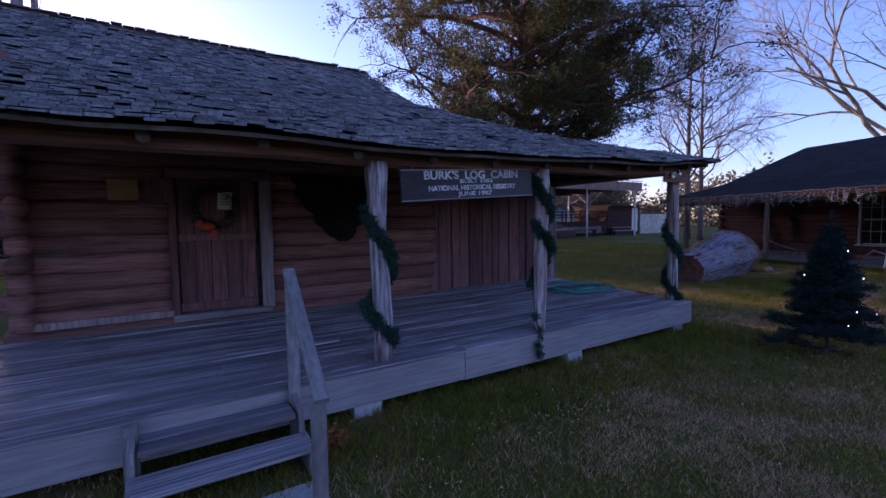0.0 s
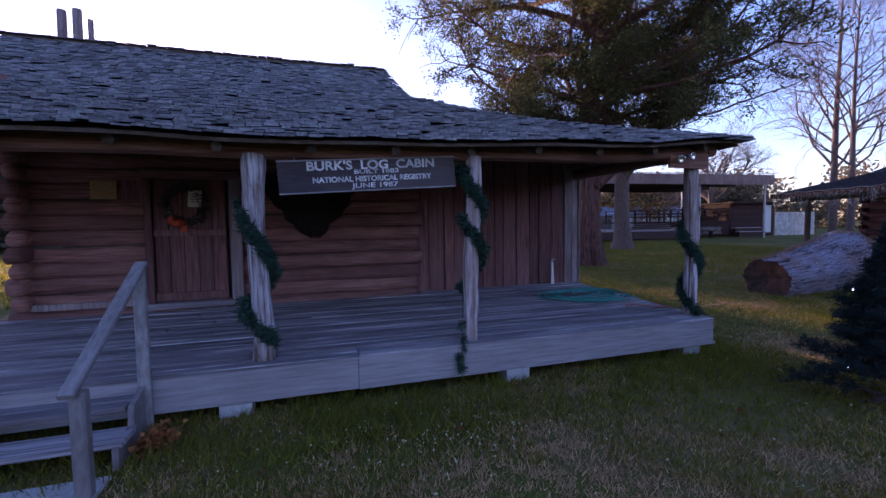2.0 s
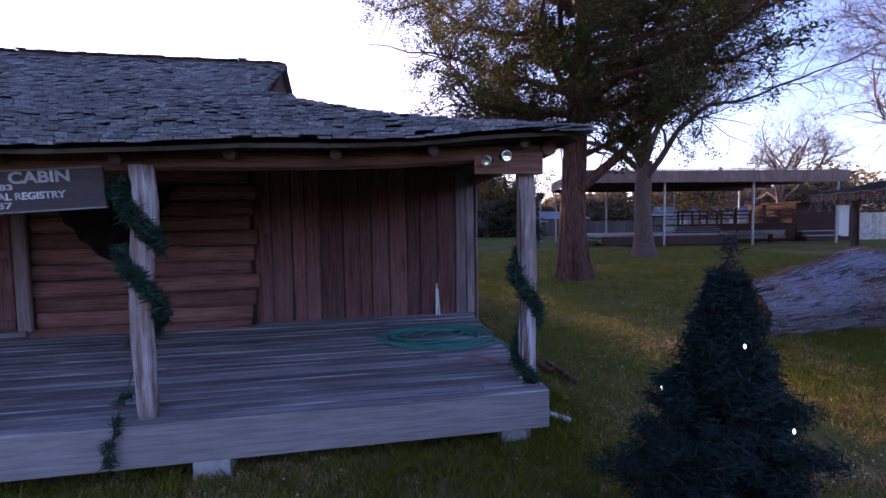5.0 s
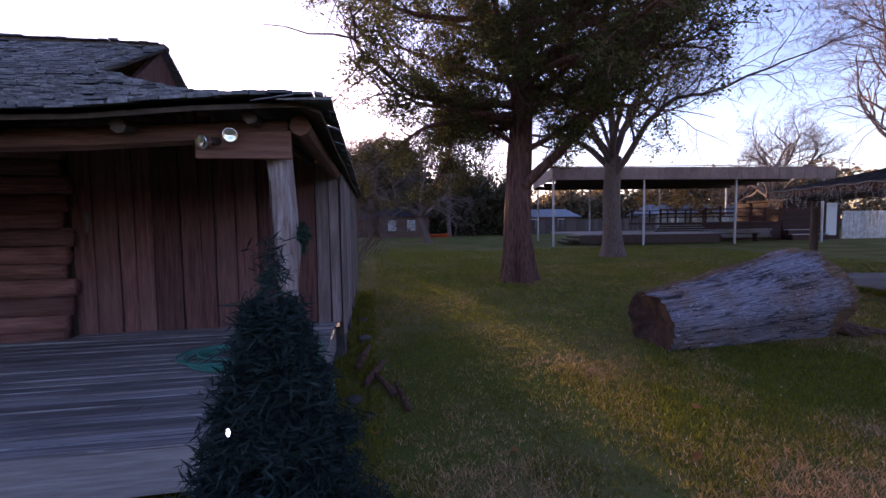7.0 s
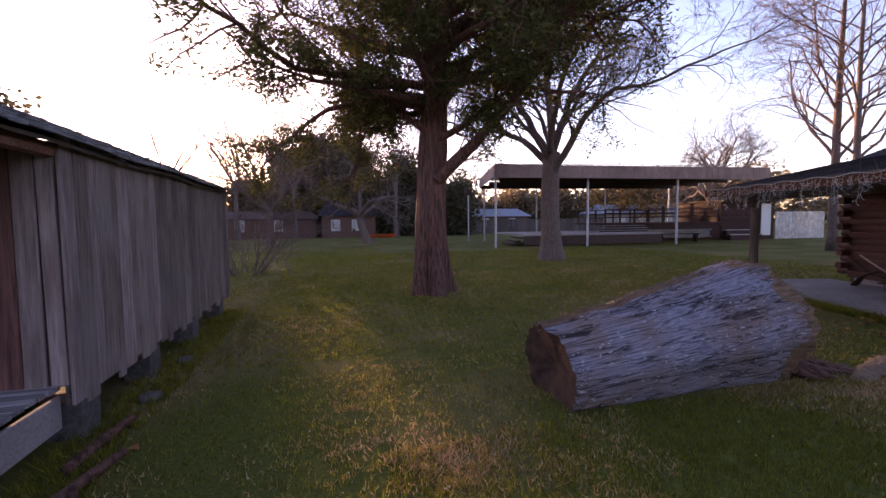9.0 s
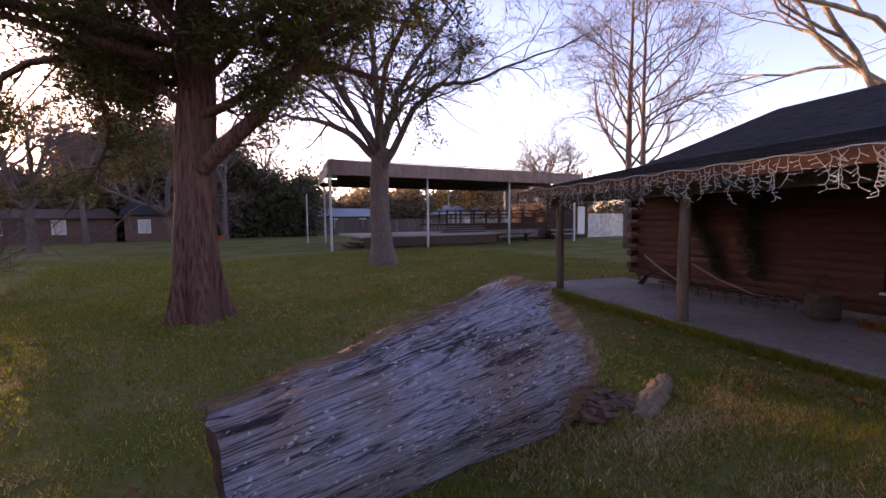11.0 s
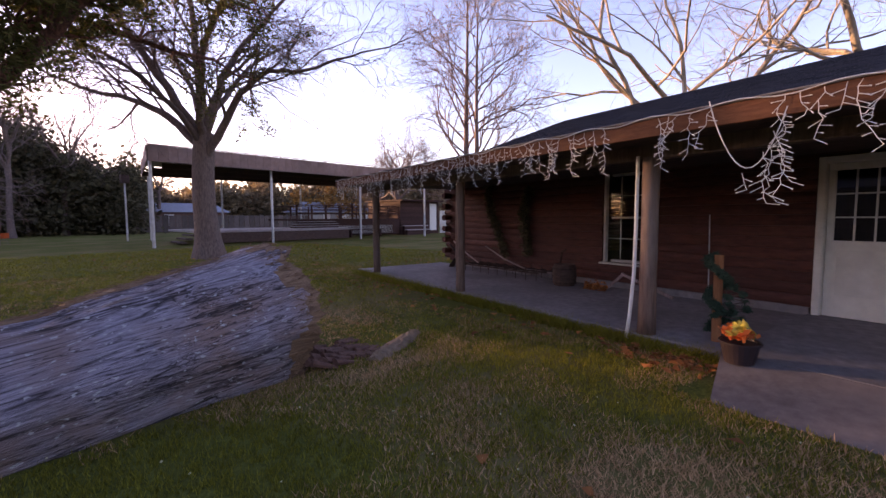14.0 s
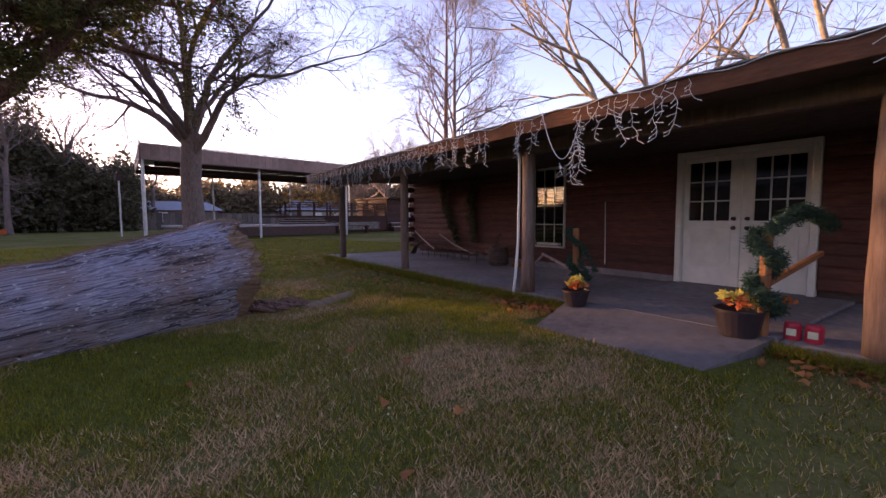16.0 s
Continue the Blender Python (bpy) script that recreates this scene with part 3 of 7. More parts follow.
HU0, HU1 = -7.5, 7.35
slab = thing("pavement", hall(0, 1, 0.2), "worn grey concrete porch slab before the hall", "pavement", kind="structure")
part("slab", hbox(MB(), (HU1 + 0.5 - 0.9) / 2, 1.28, 0.2, HU1 + 0.5 + 0.9, 2.74, 0.2), M_CONC, slab)
part("slab", hbox(MB(), -2.05, 1.28, 0.222, 2.26, 2.74, 0.2), M_CONC, slab)
part("slab", hbox(MB(), (-3.2 + HU0) / 2, 1.28, 0.2, -3.2 - HU0, 2.74, 0.2), M_CONC, slab)
part("apron", slope_slab(MB(), (hall(-2.98, -1.06, 0.178), hall(-3.16, -0.09, 0.318), hall(-0.95, -0.09, 0.318), hall(-1.28, -1.12, 0.185)), 0.2), M_APRON, slab, "sloped patchy concrete ramp")

wall_h = thing("wall_hall_west", hall(0, WALL_W, 0.3), "red-brown rounded log siding wall of the hall", "wall", kind="structure")
OPEN = ((1.28, 2.28, 0.76, 2.50), (-2.80, -0.96, 0.30, 2.44))
# backing wall with openings
for u0, u1, z0, z1 in ((2.28, HU1, 0.2, 2.9), (1.28, 2.28, 0.2, 0.76), (1.28, 2.28, 2.50, 2.9), (-0.96, 1.28, 0.2, 2.9), (-2.80, -0.96, 2.44, 2.9), (HU0, -2.80, 0.2, 2.9)):
    part("backing", hbox(MB(), (u0 + u1) / 2, WALL_W + 0.12, (z0 + z1) / 2, u1 - u0, 0.12, z1 - z0), M_DARKBROWN, wall_h)
part("footing", hbox(MB(), (2.28 + HU1 - 3.2) / 2 - 0.1, WALL_W + 0.03, 0.35, HU1 - 0.2 + 0.96, 0.1, 0.12), M_CONC, wall_h, "grey concrete footing")


def siding(u0, u1, zc, h):
    """One rounded log siding board."""
    a = MB()
    prof = [(0.05, -h / 2), (-0.012, -h / 2 + 0.003), (-0.022, -h * 0.30), (-0.030, 0), (-0.022, h * 0.30), (-0.012, h / 2 - 0.003), (0.05, h / 2)]
    a.v = [tuple(hall(u, WALL_W + p, zc + q)) for u in (u0, u1) for p, q in prof]
    n = len(prof)
    a.f = [(i, i + 1, n + i + 1, n + i) for i in range(n - 1)] + [tuple(range(n)), tuple(range(2 * n - 1, n - 1, -1)), (0, n, 2 * n - 1, n - 1)]
    return a


COURSE = 0.158
for i in range(15):
    zc = 0.49 + i * COURSE
    cuts = [HU0, HU1]
    for u0, u1, z0, z1 in OPEN:
        if z0 < zc + COURSE / 2 - 0.02 and z1 > zc - COURSE / 2 + 0.02:
            cuts += [u0, u1]
    cuts.sort()
    for u0, u1 in zip(cuts[::2], cuts[1::2]):
        part("siding_board", siding(u0, u1, zc, COURSE), M_BSIDE, wall_h)
for i in range(8):
    zc = 0.55 + i * COURSE * 2
    a = MB().tube([hall(HU1 - 0.05, WALL_W + 0.06, zc), hall(HU1 + 0.28 - 0.06 * (i % 2), WALL_W + 0.06, zc)], 0.085, 10)
    part("log_end", a, M_BSIDE, wall_h)
    a = MB().tube([hall(HU1 + 0.02, WALL_W - 0.24, zc + COURSE), hall(HU1 + 0.02, WALL_W + 0.5, zc + COURSE)], 0.085, 10)
    part("log_end", a, M_BSIDE, wall_h)
north = thing("wall_hall_north", hall(HU1, 9, 0.3), "red-brown log end wall of the hall", "wall", kind="structure")
for i in range(16):
    part("log", MB().tube([hall(HU1, WALL_W + 0.2, 0.35 + i * COURSE), hall(HU1, 14.2, 0.35 + i * COURSE)], 0.083, 8), M_BSIDE, north)
solid("wall_hall_back", hbox(MB(), 0, 14.2, 1.6, HU1 - HU0, 0.15, 2.8), M_DARKBROWN, "brown back wall of the hall", "wall", kind="structure")
solid("wall_hall_south", hbox(MB(), HU0, 8.4, 1.6, 0.15, 11.4, 2.8), M_DARKBROWN, "brown far end wall of the hall", "wall", kind="structure")
solid("floor_hall", hbox(MB(), 0, 8.4, 0.22, HU1 - HU0, 11.4, 0.16), M_DARKROOM, "dim wooden floor inside the hall", "floor", kind="structure")

EAVE_W, EAVE_Z, BREAK_W, BREAK_Z, RIDGE_W, RIDGE_Z = -0.70, 2.575, 2.9, 3.30, 8.1, 5.20
RU0, RU1 = HU0 - 0.3, HU1 + 0.25


def roof_at(w):
    """Height of the hall's front slope: flatter over the porch, steeper over the room."""
    if w < BREAK_W:
        return EAVE_Z + (BREAK_Z - EAVE_Z) * (w - EAVE_W) / (BREAK_W - EAVE_W)
    return BREAK_Z + (RIDGE_Z - BREAK_Z) * (w - BREAK_W) / (RIDGE_W - BREAK_W)


rf = thing("hall_roof", hall(0, 6, 3), "dark asphalt shingle gable roof of the hall", "roof", kind="structure")
part("roof_deck", slope_slab(MB(), (hall(RU0, EAVE_W, EAVE_Z), hall(RU0, BREAK_W, BREAK_Z), hall(RU1, BREAK_W, BREAK_Z), hall(RU1, EAVE_W, EAVE_Z)), 0.08), M_DARKBROWN, rf)
part("roof_deck", slope_slab(MB(), (hall(RU0, BREAK_W, BREAK_Z), hall(RU0, RIDGE_W, RIDGE_Z), hall(RU1, RIDGE_W, RIDGE_Z), hall(RU1, BREAK_W, BREAK_Z)), 0.08), M_DARKBROWN, rf)
part("back_slope", slope_slab(MB(), (hall(RU0, RIDGE_W, RIDGE_Z), hall(RU0, 16.2, EAVE_Z), hall(RU1, 16.2, EAVE_Z), hall(RU1, RIDGE_W, RIDGE_Z)), 0.08), M_ASPHALT, rf)
part("fascia", hbox(MB(), (HU0 + HU1) / 2, EAVE_W - 0.02, EAVE_Z - 0.078, HU1 - HU0 + 0.55, 0.035, 0.17), M_BFASCIA, rf, "rust-brown fascia board")
part("drip_edge", hbox(MB(), (HU0 + HU1) / 2, EAVE_W - 0.035, EAVE_Z + 0.012, HU1 - HU0 + 0.56, 0.05, 0.016), M_DARKMETAL, rf, "thin metal drip edge")
part("rake_board", MB().beam(hall(RU1 + 0.02, EAVE_W, EAVE_Z - 0.07), hall(RU1 + 0.02, BREAK_W, BREAK_Z - 0.07), 0.035, 0.15), M_BFASCIA, rf)
part("rake_board", MB().beam(hall(RU1 + 0.02, BREAK_W, BREAK_Z - 0.07), hall(RU1 + 0.02, RIDGE_W, RIDGE_Z - 0.07), 0.035, 0.15), M_BFASCIA, rf)
a = MB()
gp = ((WALL_W, 2.7), (14.2, 2.7), (14.2, 3.2), (RIDGE_W, RIDGE_Z - 0.12), (BREAK_W, BREAK_Z - 0.12), (WALL_W, BREAK_Z - 0.17))
a.add([tuple(hall(u, w, z)) for u in (HU1, HU1 - 0.1) for w, z in gp], [tuple(range(6)), tuple(range(11, 5, -1))] + [(k, k + 6, (k + 1) % 6 + 6, (k + 1) % 6) for k in range(6)])
part("gable", a, M_BSIDE, rf)
courses = MB()
nc = 62
for i in range(nc):
    w0 = EAVE_W - 0.02 + (RIDGE_W - EAVE_W) * i / nc
    w1 = EAVE_W + (RIDGE_W - EAVE_W) * min((i + 1.3) / nc, 1)
    z0, z1 = roof_at(w0) + 0.018, roof_at(w1) + 0.006
    u = RU0 + (0.15 if i % 2 else 0)
    while u < RU1:
        v = min(u + 0.3, RU1)
        j = rng.uniform(0, 0.004)
        courses.add([tuple(hall(u + 0.004, w0, z0 + j)), tuple(hall(v - 0.004, w0, z0 + j)), tuple(hall(v - 0.004, w1, z1)), tuple(hall(u + 0.004, w1, z1)), tuple(hall(u + 0.004, w0, z0 - 0.012)), tuple(hall(v - 0.004, w0, z0 - 0.012))], [(0, 3, 2, 1), (0, 1, 5, 4)])
        u = v
part("shingles", courses, M_ASPHALT, rf)["kind"] = "stuff"
solid("ceiling", slope_slab(MB(), (hall(HU0, EAVE_W + 0.05, 2.475), hall(HU0, 14.2, 2.62), hall(HU1, 14.2, 2.62), hall(HU1, EAVE_W + 0.05, 2.475)), 0.03), M_DARKBROWN, "dark brown board porch ceiling of the hall", "ceiling", kind="structure")
solid("porch_beam", hbox(MB(), (HU0 + HU1) / 2 + 0.1, 0.0, 2.38, HU1 - HU0 + 0.2, 0.14, 0.18), M_BPOST, "brown porch beam resting on the posts", "beam", kind="structure")
for u, r, lab in ((6.87, 0.085, "slim"), (3.43, 0.082, "slim"), (-3.86, 0.16, "thick")):
    pts = [hall(u + 0.006 * math.sin(t * 5), 0.006 * math.cos(t * 4), 0.3 + 2.02 * t) for t in np.linspace(0, 1, 8)]
    solid("porch_post", MB().tube(pts, [r * (1.05 - 0.08 * t) for t in np.linspace(0, 1, 8)], 12, rough=0.12), M_BPOST, lab + " round brown wooden porch post of the hall", "post", "posts of the hall porch", smooth=True)
solid("porch_post", MB().tube([hall(-0.13, 0.0, 0.3 + 2.02 * t) for t in np.linspace(0, 1, 8)], [0.105, 0.098, 0.094, 0.094, 0.094, 0.094, 0.094, 0.098], 14, rough=0.06), M_BPOST, "thick brown porch post with a pale scuffed foot", "post", "posts of the hall porch", smooth=True)

# window and double door of the hall
M_OLDWHITE = surface("grimy_white_paint", (0.390, 0.364, 0.325), (0.650, 0.617, 0.559), size=7, stain=(0.260, 0.221, 0.182), stain_size=2.0, stain_amount=0.6, rough=0.6, bump=0.1, vary=0.1)
win = thing("window_1", hall(1.78, WALL_W, 0.8), "white-framed sash window with small panes", "window", kind="structure")
U0, U1, Z0, Z1 = 1.30, 2.26, 0.78, 2.48
for u, z, su, sz in ((U0 + 0.035, (Z0 + Z1) / 2, 0.07, Z1 - Z0), (U1 - 0.035, (Z0 + Z1) / 2, 0.07, Z1 - Z0), ((U0 + U1) / 2, Z1 - 0.035, U1 - U0 - 0.14, 0.07), ((U0 + U1) / 2, Z0 + 0.035, U1 - U0 - 0.14, 0.07), ((U0 + U1) / 2, 1.64, U1 - U0 - 0.14, 0.05)):
    part("window_frame", hbox(MB(), u, WALL_W + 0.03, z, su * 0.72, 0.1, sz * (0.72 if sz < 0.1 else 1)), M_OLDWHITE, win)
part("window_sill", hbox(MB(), (U0 + U1) / 2, WALL_W - 0.03, Z0 - 0.02, U1 - U0 + 0.06, 0.14, 0.035), M_OLDWHITE, win)
for u in (1.64, 1.92):
    part("muntin", hbox(MB(), u, WALL_W + 0.05, (Z0 + Z1) / 2, 0.014, 0.025, Z1 - Z0 - 0.14), M_OLDWHITE, win)
for z in (1.24, 2.05):
    part("muntin", hbox(MB(), (U0 + U1) / 2, WALL_W + 0.052, z, U1 - U0 - 0.14, 0.025, 0.018), M_OLDWHITE, win)
for z in (1.23, 2.05):
    p = part("pane", hbox(MB(), (U0 + U1) / 2, WALL_W + 0.075, z, U1 - U0 - 0.14, 0.006, 0.78), M_GLASS, win)
    p.visible_shadow = False

door = thing("door_1", hall(-1.88, WALL_W, 0.3), "closed cream-white double door with small upper panes", "door", kind="structure")
DU0, DU1, DZ0, DZ1 = -2.79, -0.97, 0.325, 2.42
M_DOOR = surface("cream_door_paint", (0.56, 0.53, 0.46), (0.68, 0.65, 0.57), size=5, stain=(0.50, 0.46, 0.38), stain_size=1.5, stain_amount=0.3, rough=0.5, bump=0.05, vary=0.02)
for u, z, su, sz in ((DU0 + 0.045, (DZ0 + DZ1) / 2, 0.09, DZ1 - DZ0), (DU1 - 0.045, (DZ0 + DZ1) / 2, 0.09, DZ1 - DZ0), ((DU0 + DU1) / 2, DZ1 - 0.045, DU1 - DU0 - 0.18, 0.09)):
    part("door_frame", hbox(MB(), u, WALL_W + 0.0, z, su, 0.14, sz), M_DOOR, door)
mid = (DU0 + DU1) / 2
for c, gu0, gu1, knob in (((mid + DU1 - 0.09) / 2, -1.72, -1.14, mid + 0.09), ((mid + DU0 + 0.09) / 2, -2.62, -2.04, mid - 0.09)):
    lw = (DU1 - DU0 - 0.18) / 2 - 0.006
    l0, l1, lt = c - lw / 2, c + lw / 2, DZ1 - 0.09
    gz0, gz1 = 1.33, 2.24
    leaf = part("leaf", hbox(MB(), c, WALL_W + 0.04, (DZ0 + gz0) / 2, lw, 0.045, gz0 - DZ0), M_DOOR, door)
    part("rail", hbox(MB(), c, WALL_W + 0.04, (gz1 + lt) / 2, lw, 0.045, lt - gz1), M_DOOR, leaf)
    part("stile", hbox(MB(), (l0 + gu0) / 2, WALL_W + 0.04, (gz0 + gz1) / 2, gu0 - l0, 0.045, gz1 - gz0), M_DOOR, leaf)
    part("stile", hbox(MB(), (l1 + gu1) / 2, WALL_W + 0.04, (gz0 + gz1) / 2, l1 - gu1, 0.045, gz1 - gz0), M_DOOR, leaf)
    for i in (1, 2):
        part("muntin", hbox(MB(), gu0 + (gu1 - gu0) * i / 3, WALL_W + 0.035, (gz0 + gz1) / 2, 0.02, 0.03, gz1 - gz0), M_DOOR, leaf)
        part("muntin", hbox(MB(), (gu0 + gu1) / 2, WALL_W + 0.036, gz0 + (gz1 - gz0) * i / 3, gu1 - gu0, 0.03, 0.02), M_DOOR, leaf)
    for zz, sz in ((0.72, 0.5),):
        part("panel_moulding", hbox(MB(), c, WALL_W + 0.012, zz + sz / 2 - 0.06, lw - 0.24, 0.012, sz + 0.1), M_DOOR, leaf)
    p = part("pane", hbox(MB(), (gu0 + gu1) / 2, WALL_W + 0.045, (gz0 + gz1) / 2, gu1 - gu0, 0.006, gz1 - gz0), M_GLASS, leaf)
    p.visible_shadow = False
    for z in (1.36, 1.22):
        q = MB().tube([hall(knob, WALL_W + 0.02, z), hall(knob, WALL_W - 0.03, z)], [0.03, 0.028], 10)
        part("door_knob", q, M_DARKBROWN, leaf, "dark bronze door knob")

# ---- fallen log ----
def fallen_log():
    t = thing("fallen_log", (12.5, 6.0, 0.1), "huge silver-grey weathered log lying on the lawn", "log")
    a, n = MB(), 96
    L, R = Vector((11.22, 5.95, 0.37)), Vector((13.86, 6.02, 0.67))
    ax = (R - L).normalized()
    side = ax.cross(Vector((0, 0, 1))).normalized()
    up = side.cross(ax)
    rings = 72
    for i in range(rings):
        s = i / (rings - 1)
        c = L.lerp(R, s)
        for j in range(n):
            th = 2 * math.pi * j / n
            r = 0.48 + 0.25 * s ** 1.3
            r *= 1 + 0.05 * math.sin(3 * th + 0.6) + 0.025 * math.sin(7 * th + s * 1.2)
            r += 0.035 * noise.noise((s * 2.2, math.cos(th) * 2.4, math.sin(th) * 2.4)) + 0.016 * noise.noise((s * 4, math.cos(th) * 16, math.sin(th) * 16)) + 0.010 * noise.noise((s * 9, math.cos(th) * 26, math.sin(th) * 26)) + 0.03 * max(0, math.cos(th - 1.9)) * noise.noise((s * 7, 4, 1))
            crack = noise.noise((s * 1.6 + 4, math.cos(th) * 5.0, math.sin(th) * 5.0))
            r -= 0.035 * max(0, 1 - abs(crack) * 14)
            end = 0.0
            if s > 0.85:
                end = (s - 0.85) / 0.15 * (0.20 * noise.noise((math.cos(th) * 2, math.sin(th) * 2, 3)) + 0.10 * noise.noise((math.cos(th) * 9, math.sin(th) * 9, 5)) + 0.07 * noise.noise((math.cos(th) * 24, math.sin(th) * 24, 2)) + 0.09 * math.cos(th - 2.2))
            if s < 0.1:
                end = (0.1 - s) / 0.1 * 0.05 * noise.noise((math.cos(th) * 2, math.sin(th) * 2, 8))
            p = c + ax * end + side * (r * math.cos(th)) + up * (r * math.sin(th))
            p.z = max(p.z, ground_z(p.x, p.y) - 0.03)
            a.v.append(tuple(p))
    for i in range(rings - 1):
        for j in range(n):
            k = (j + 1) % n
            a.f.append((i * n + j, (i + 1) * n + j, (i + 1) * n + k, i * n + k))
    bare, torn = MB(), MB()
    keep = []
    for f in a.f:
        i, j = f[0] // n, f[0] % n
        s, th = i / (rings - 1), 360 * j / n
        rag = noise.noise((s * 9, th * 0.07, 1.5))
        if s > 0.93 + 0.07 * rag:
            torn.f.append(f)
        elif abs(th - 108 - 10 * rag) < 13 + 9 * rag and s < 0.72 + 0.2 * rag:
            bare.f.append(f)
        else:
            keep.append(f)
    bare.v, torn.v, a.f = a.v, a.v, keep
    part("trunk", a, M_LOGWOOD, t, smooth=True)
    brown = surface("bare_brown_sapwood", (0.085, 0.045, 0.026), (0.30, 0.175, 0.105), scale=(0.4, 6, 6), size=5, bump=0.8, depth=0.04)
    part("bare_strip", bare, brown, t, "brown strip of bare sapwood", smooth=True)
    part("torn_rim", torn, brown, t, "brown splintered rim", smooth=True)
    fib, fr = MB(), np.random.default_rng(63)
    for _ in range(420):
        i, j = int(fr.integers(rings - 6, rings)), int(fr.integers(0, n))
        q = Vector(a.v[i * n + j])
        out = (q - L.lerp(R, i / (rings - 1))).normalized()
        d = (ax * fr.uniform(0.4, 1.0) + out * fr.uniform(-0.1, 0.5) + Vector(fr.normal(0, 0.25, 3))).normalized()
        fib.tube([q - d * 0.03, q + d * fr.uniform(0.02, 0.10)], [fr.uniform(0.004, 0.011), 0.001], 4, cap=False)
    for _ in range(380):
        i, j = int(fr.integers(0, int(rings * 0.85))), int(fr.normal(0.30 * n, 0.018 * n)) % n
        q = Vector(a.v[i * n + j])
        d = (ax * fr.choice([-1.0, 1.0]) + up * fr.uniform(0.05, 0.30) + Vector(fr.normal(0, 0.12, 3))).normalized()
        fib.tube([q - d * 0.06, q + d * fr.uniform(0.04, 0.13)], [fr.uniform(0.003, 0.007), 0.001], 4, cap=False)
    part("torn_fibre", fib, brown, t, "brown splintered fibres")["kind"] = "stuff"
    for ring, name, inward in ((0, "cut_end", 0.10), (rings - 1, "rotten_end", -0.22)):
        e = MB()
        rim = [Vector(a.v[ring * n + j]) for j in range(n)]
        c = sum(rim, Vector()) / n
        e.v = [tuple(p) for p in rim]
        for f, dep in ((0.8, 0.25), (0.5, 0.6), (0.2, 1.0)):
            for j, p in enumerate(rim):
                q = c + (p - c) * f
                e.v.append(tuple(q + ax * inward * dep * (1 + 0.6 * noise.noise((q.y * 6, q.z * 6, f)))))
        e.v.append(tuple(c + ax * inward))
        for i in range(3):
            for j in range(n):
                k = (j + 1) % n
                q = (i * n + j, i * n + k, (i + 1) * n + k, (i + 1) * n + j)
                e.f.append(q if ring == 0 else q[::-1])
        for j in range(n):
            q = (3 * n + j, 3 * n + (j + 1) % n, 4 * n)
            e.f.append(q if ring == 0 else q[::-1])
        part(name, e, M_LOGEND, t, "dark rotten hollow end" if ring else "dark cut end face", smooth=True)
    b = MB()
    for i in range(60):
        p = Vector((14.0 + rng.uniform(-0.15, 0.75), 5.75 + rng.uniform(-0.35, 0.3), 0))
        z = ground_z(p.x, p.y)
        h = 0.13 * max(0.12, 1 - (p.x - 13.9) / 0.7)
        b.tube([(p.x - 0.12, p.y - 0.03, z + h), (p.x + 0.12, p.y + rng.uniform(-0.1, 0.1), z + 0.01)], [0.05, 0.02], 7, rough=0.6, flat=0.6)
    part("rotten_wood", b, surface("red_rotten_wood", (0.10, 0.042, 0.032), (0.25, 0.125, 0.09), size=8, bump=0.8), t, "crumbling reddish rotten wood")["kind"] = "stuff"


fallen_log()
c, NA, NB = MB(), 30, 9
for face in (1, 0):
    for i in range(NA):
        f = i / (NA - 1)
        v = Vector((14.46, 5.24, 0)).lerp(Vector((15.5, 5.60, 0)), f)
        half = (0.05 + 0.075 * math.sin(math.pi * min(max(f, 0.06), 0.94)) ** 0.5) * (1 + 0.3 * noise.noise((f * 9, 2, 0)))
        for j in range(NB):
            w = (j / (NB - 1) * 2 - 1) * half + 0.012 * noise.noise((f * 14, j * 1.3, 4))
            x, y = v.x - 0.33 * w, v.y + 0.94 * w
            top = 0.045 * (1 - abs(j / (NB - 1) * 2 - 1) ** 3) + 0.020 * noise.noise((f * 16, j * 0.9, 1)) + 0.012 * noise.noise((f * 45, j * 2.1, 7))
            c.v.append((x, y, ground_z(x, y) + (0.012 + max(top, 0.004) if face else -0.01)))
m = NA * NB
for i in range(NA - 1):
    for j in range(NB - 1):
        q = (i * NB + j, (i + 1) * NB + j, (i + 1) * NB + j + 1, i * NB + j + 1)
        c.f += [q, tuple(k + m for k in q[::-1])]
rim = [i * NB for i in range(NA)] + [(NA - 1) * NB + j for j in range(1, NB)] + [i * NB + NB - 1 for i in range(NA - 2, -1, -1)] + [j for j in range(NB - 2, 0, -1)]
c.f += [(rim[(k + 1) % len(rim)], rim[k], rim[k] + m, rim[(k + 1) % len(rim)] + m) for k in range(len(rim))]
solid("wood_chunk", c, surface("tan_rotten_wood", (0.15, 0.095, 0.06), (0.30, 0.20, 0.13), scale=(8, 2, 4), size=4, bump=0.7), "flat tan slab of rotten wood on the lawn", "wood")

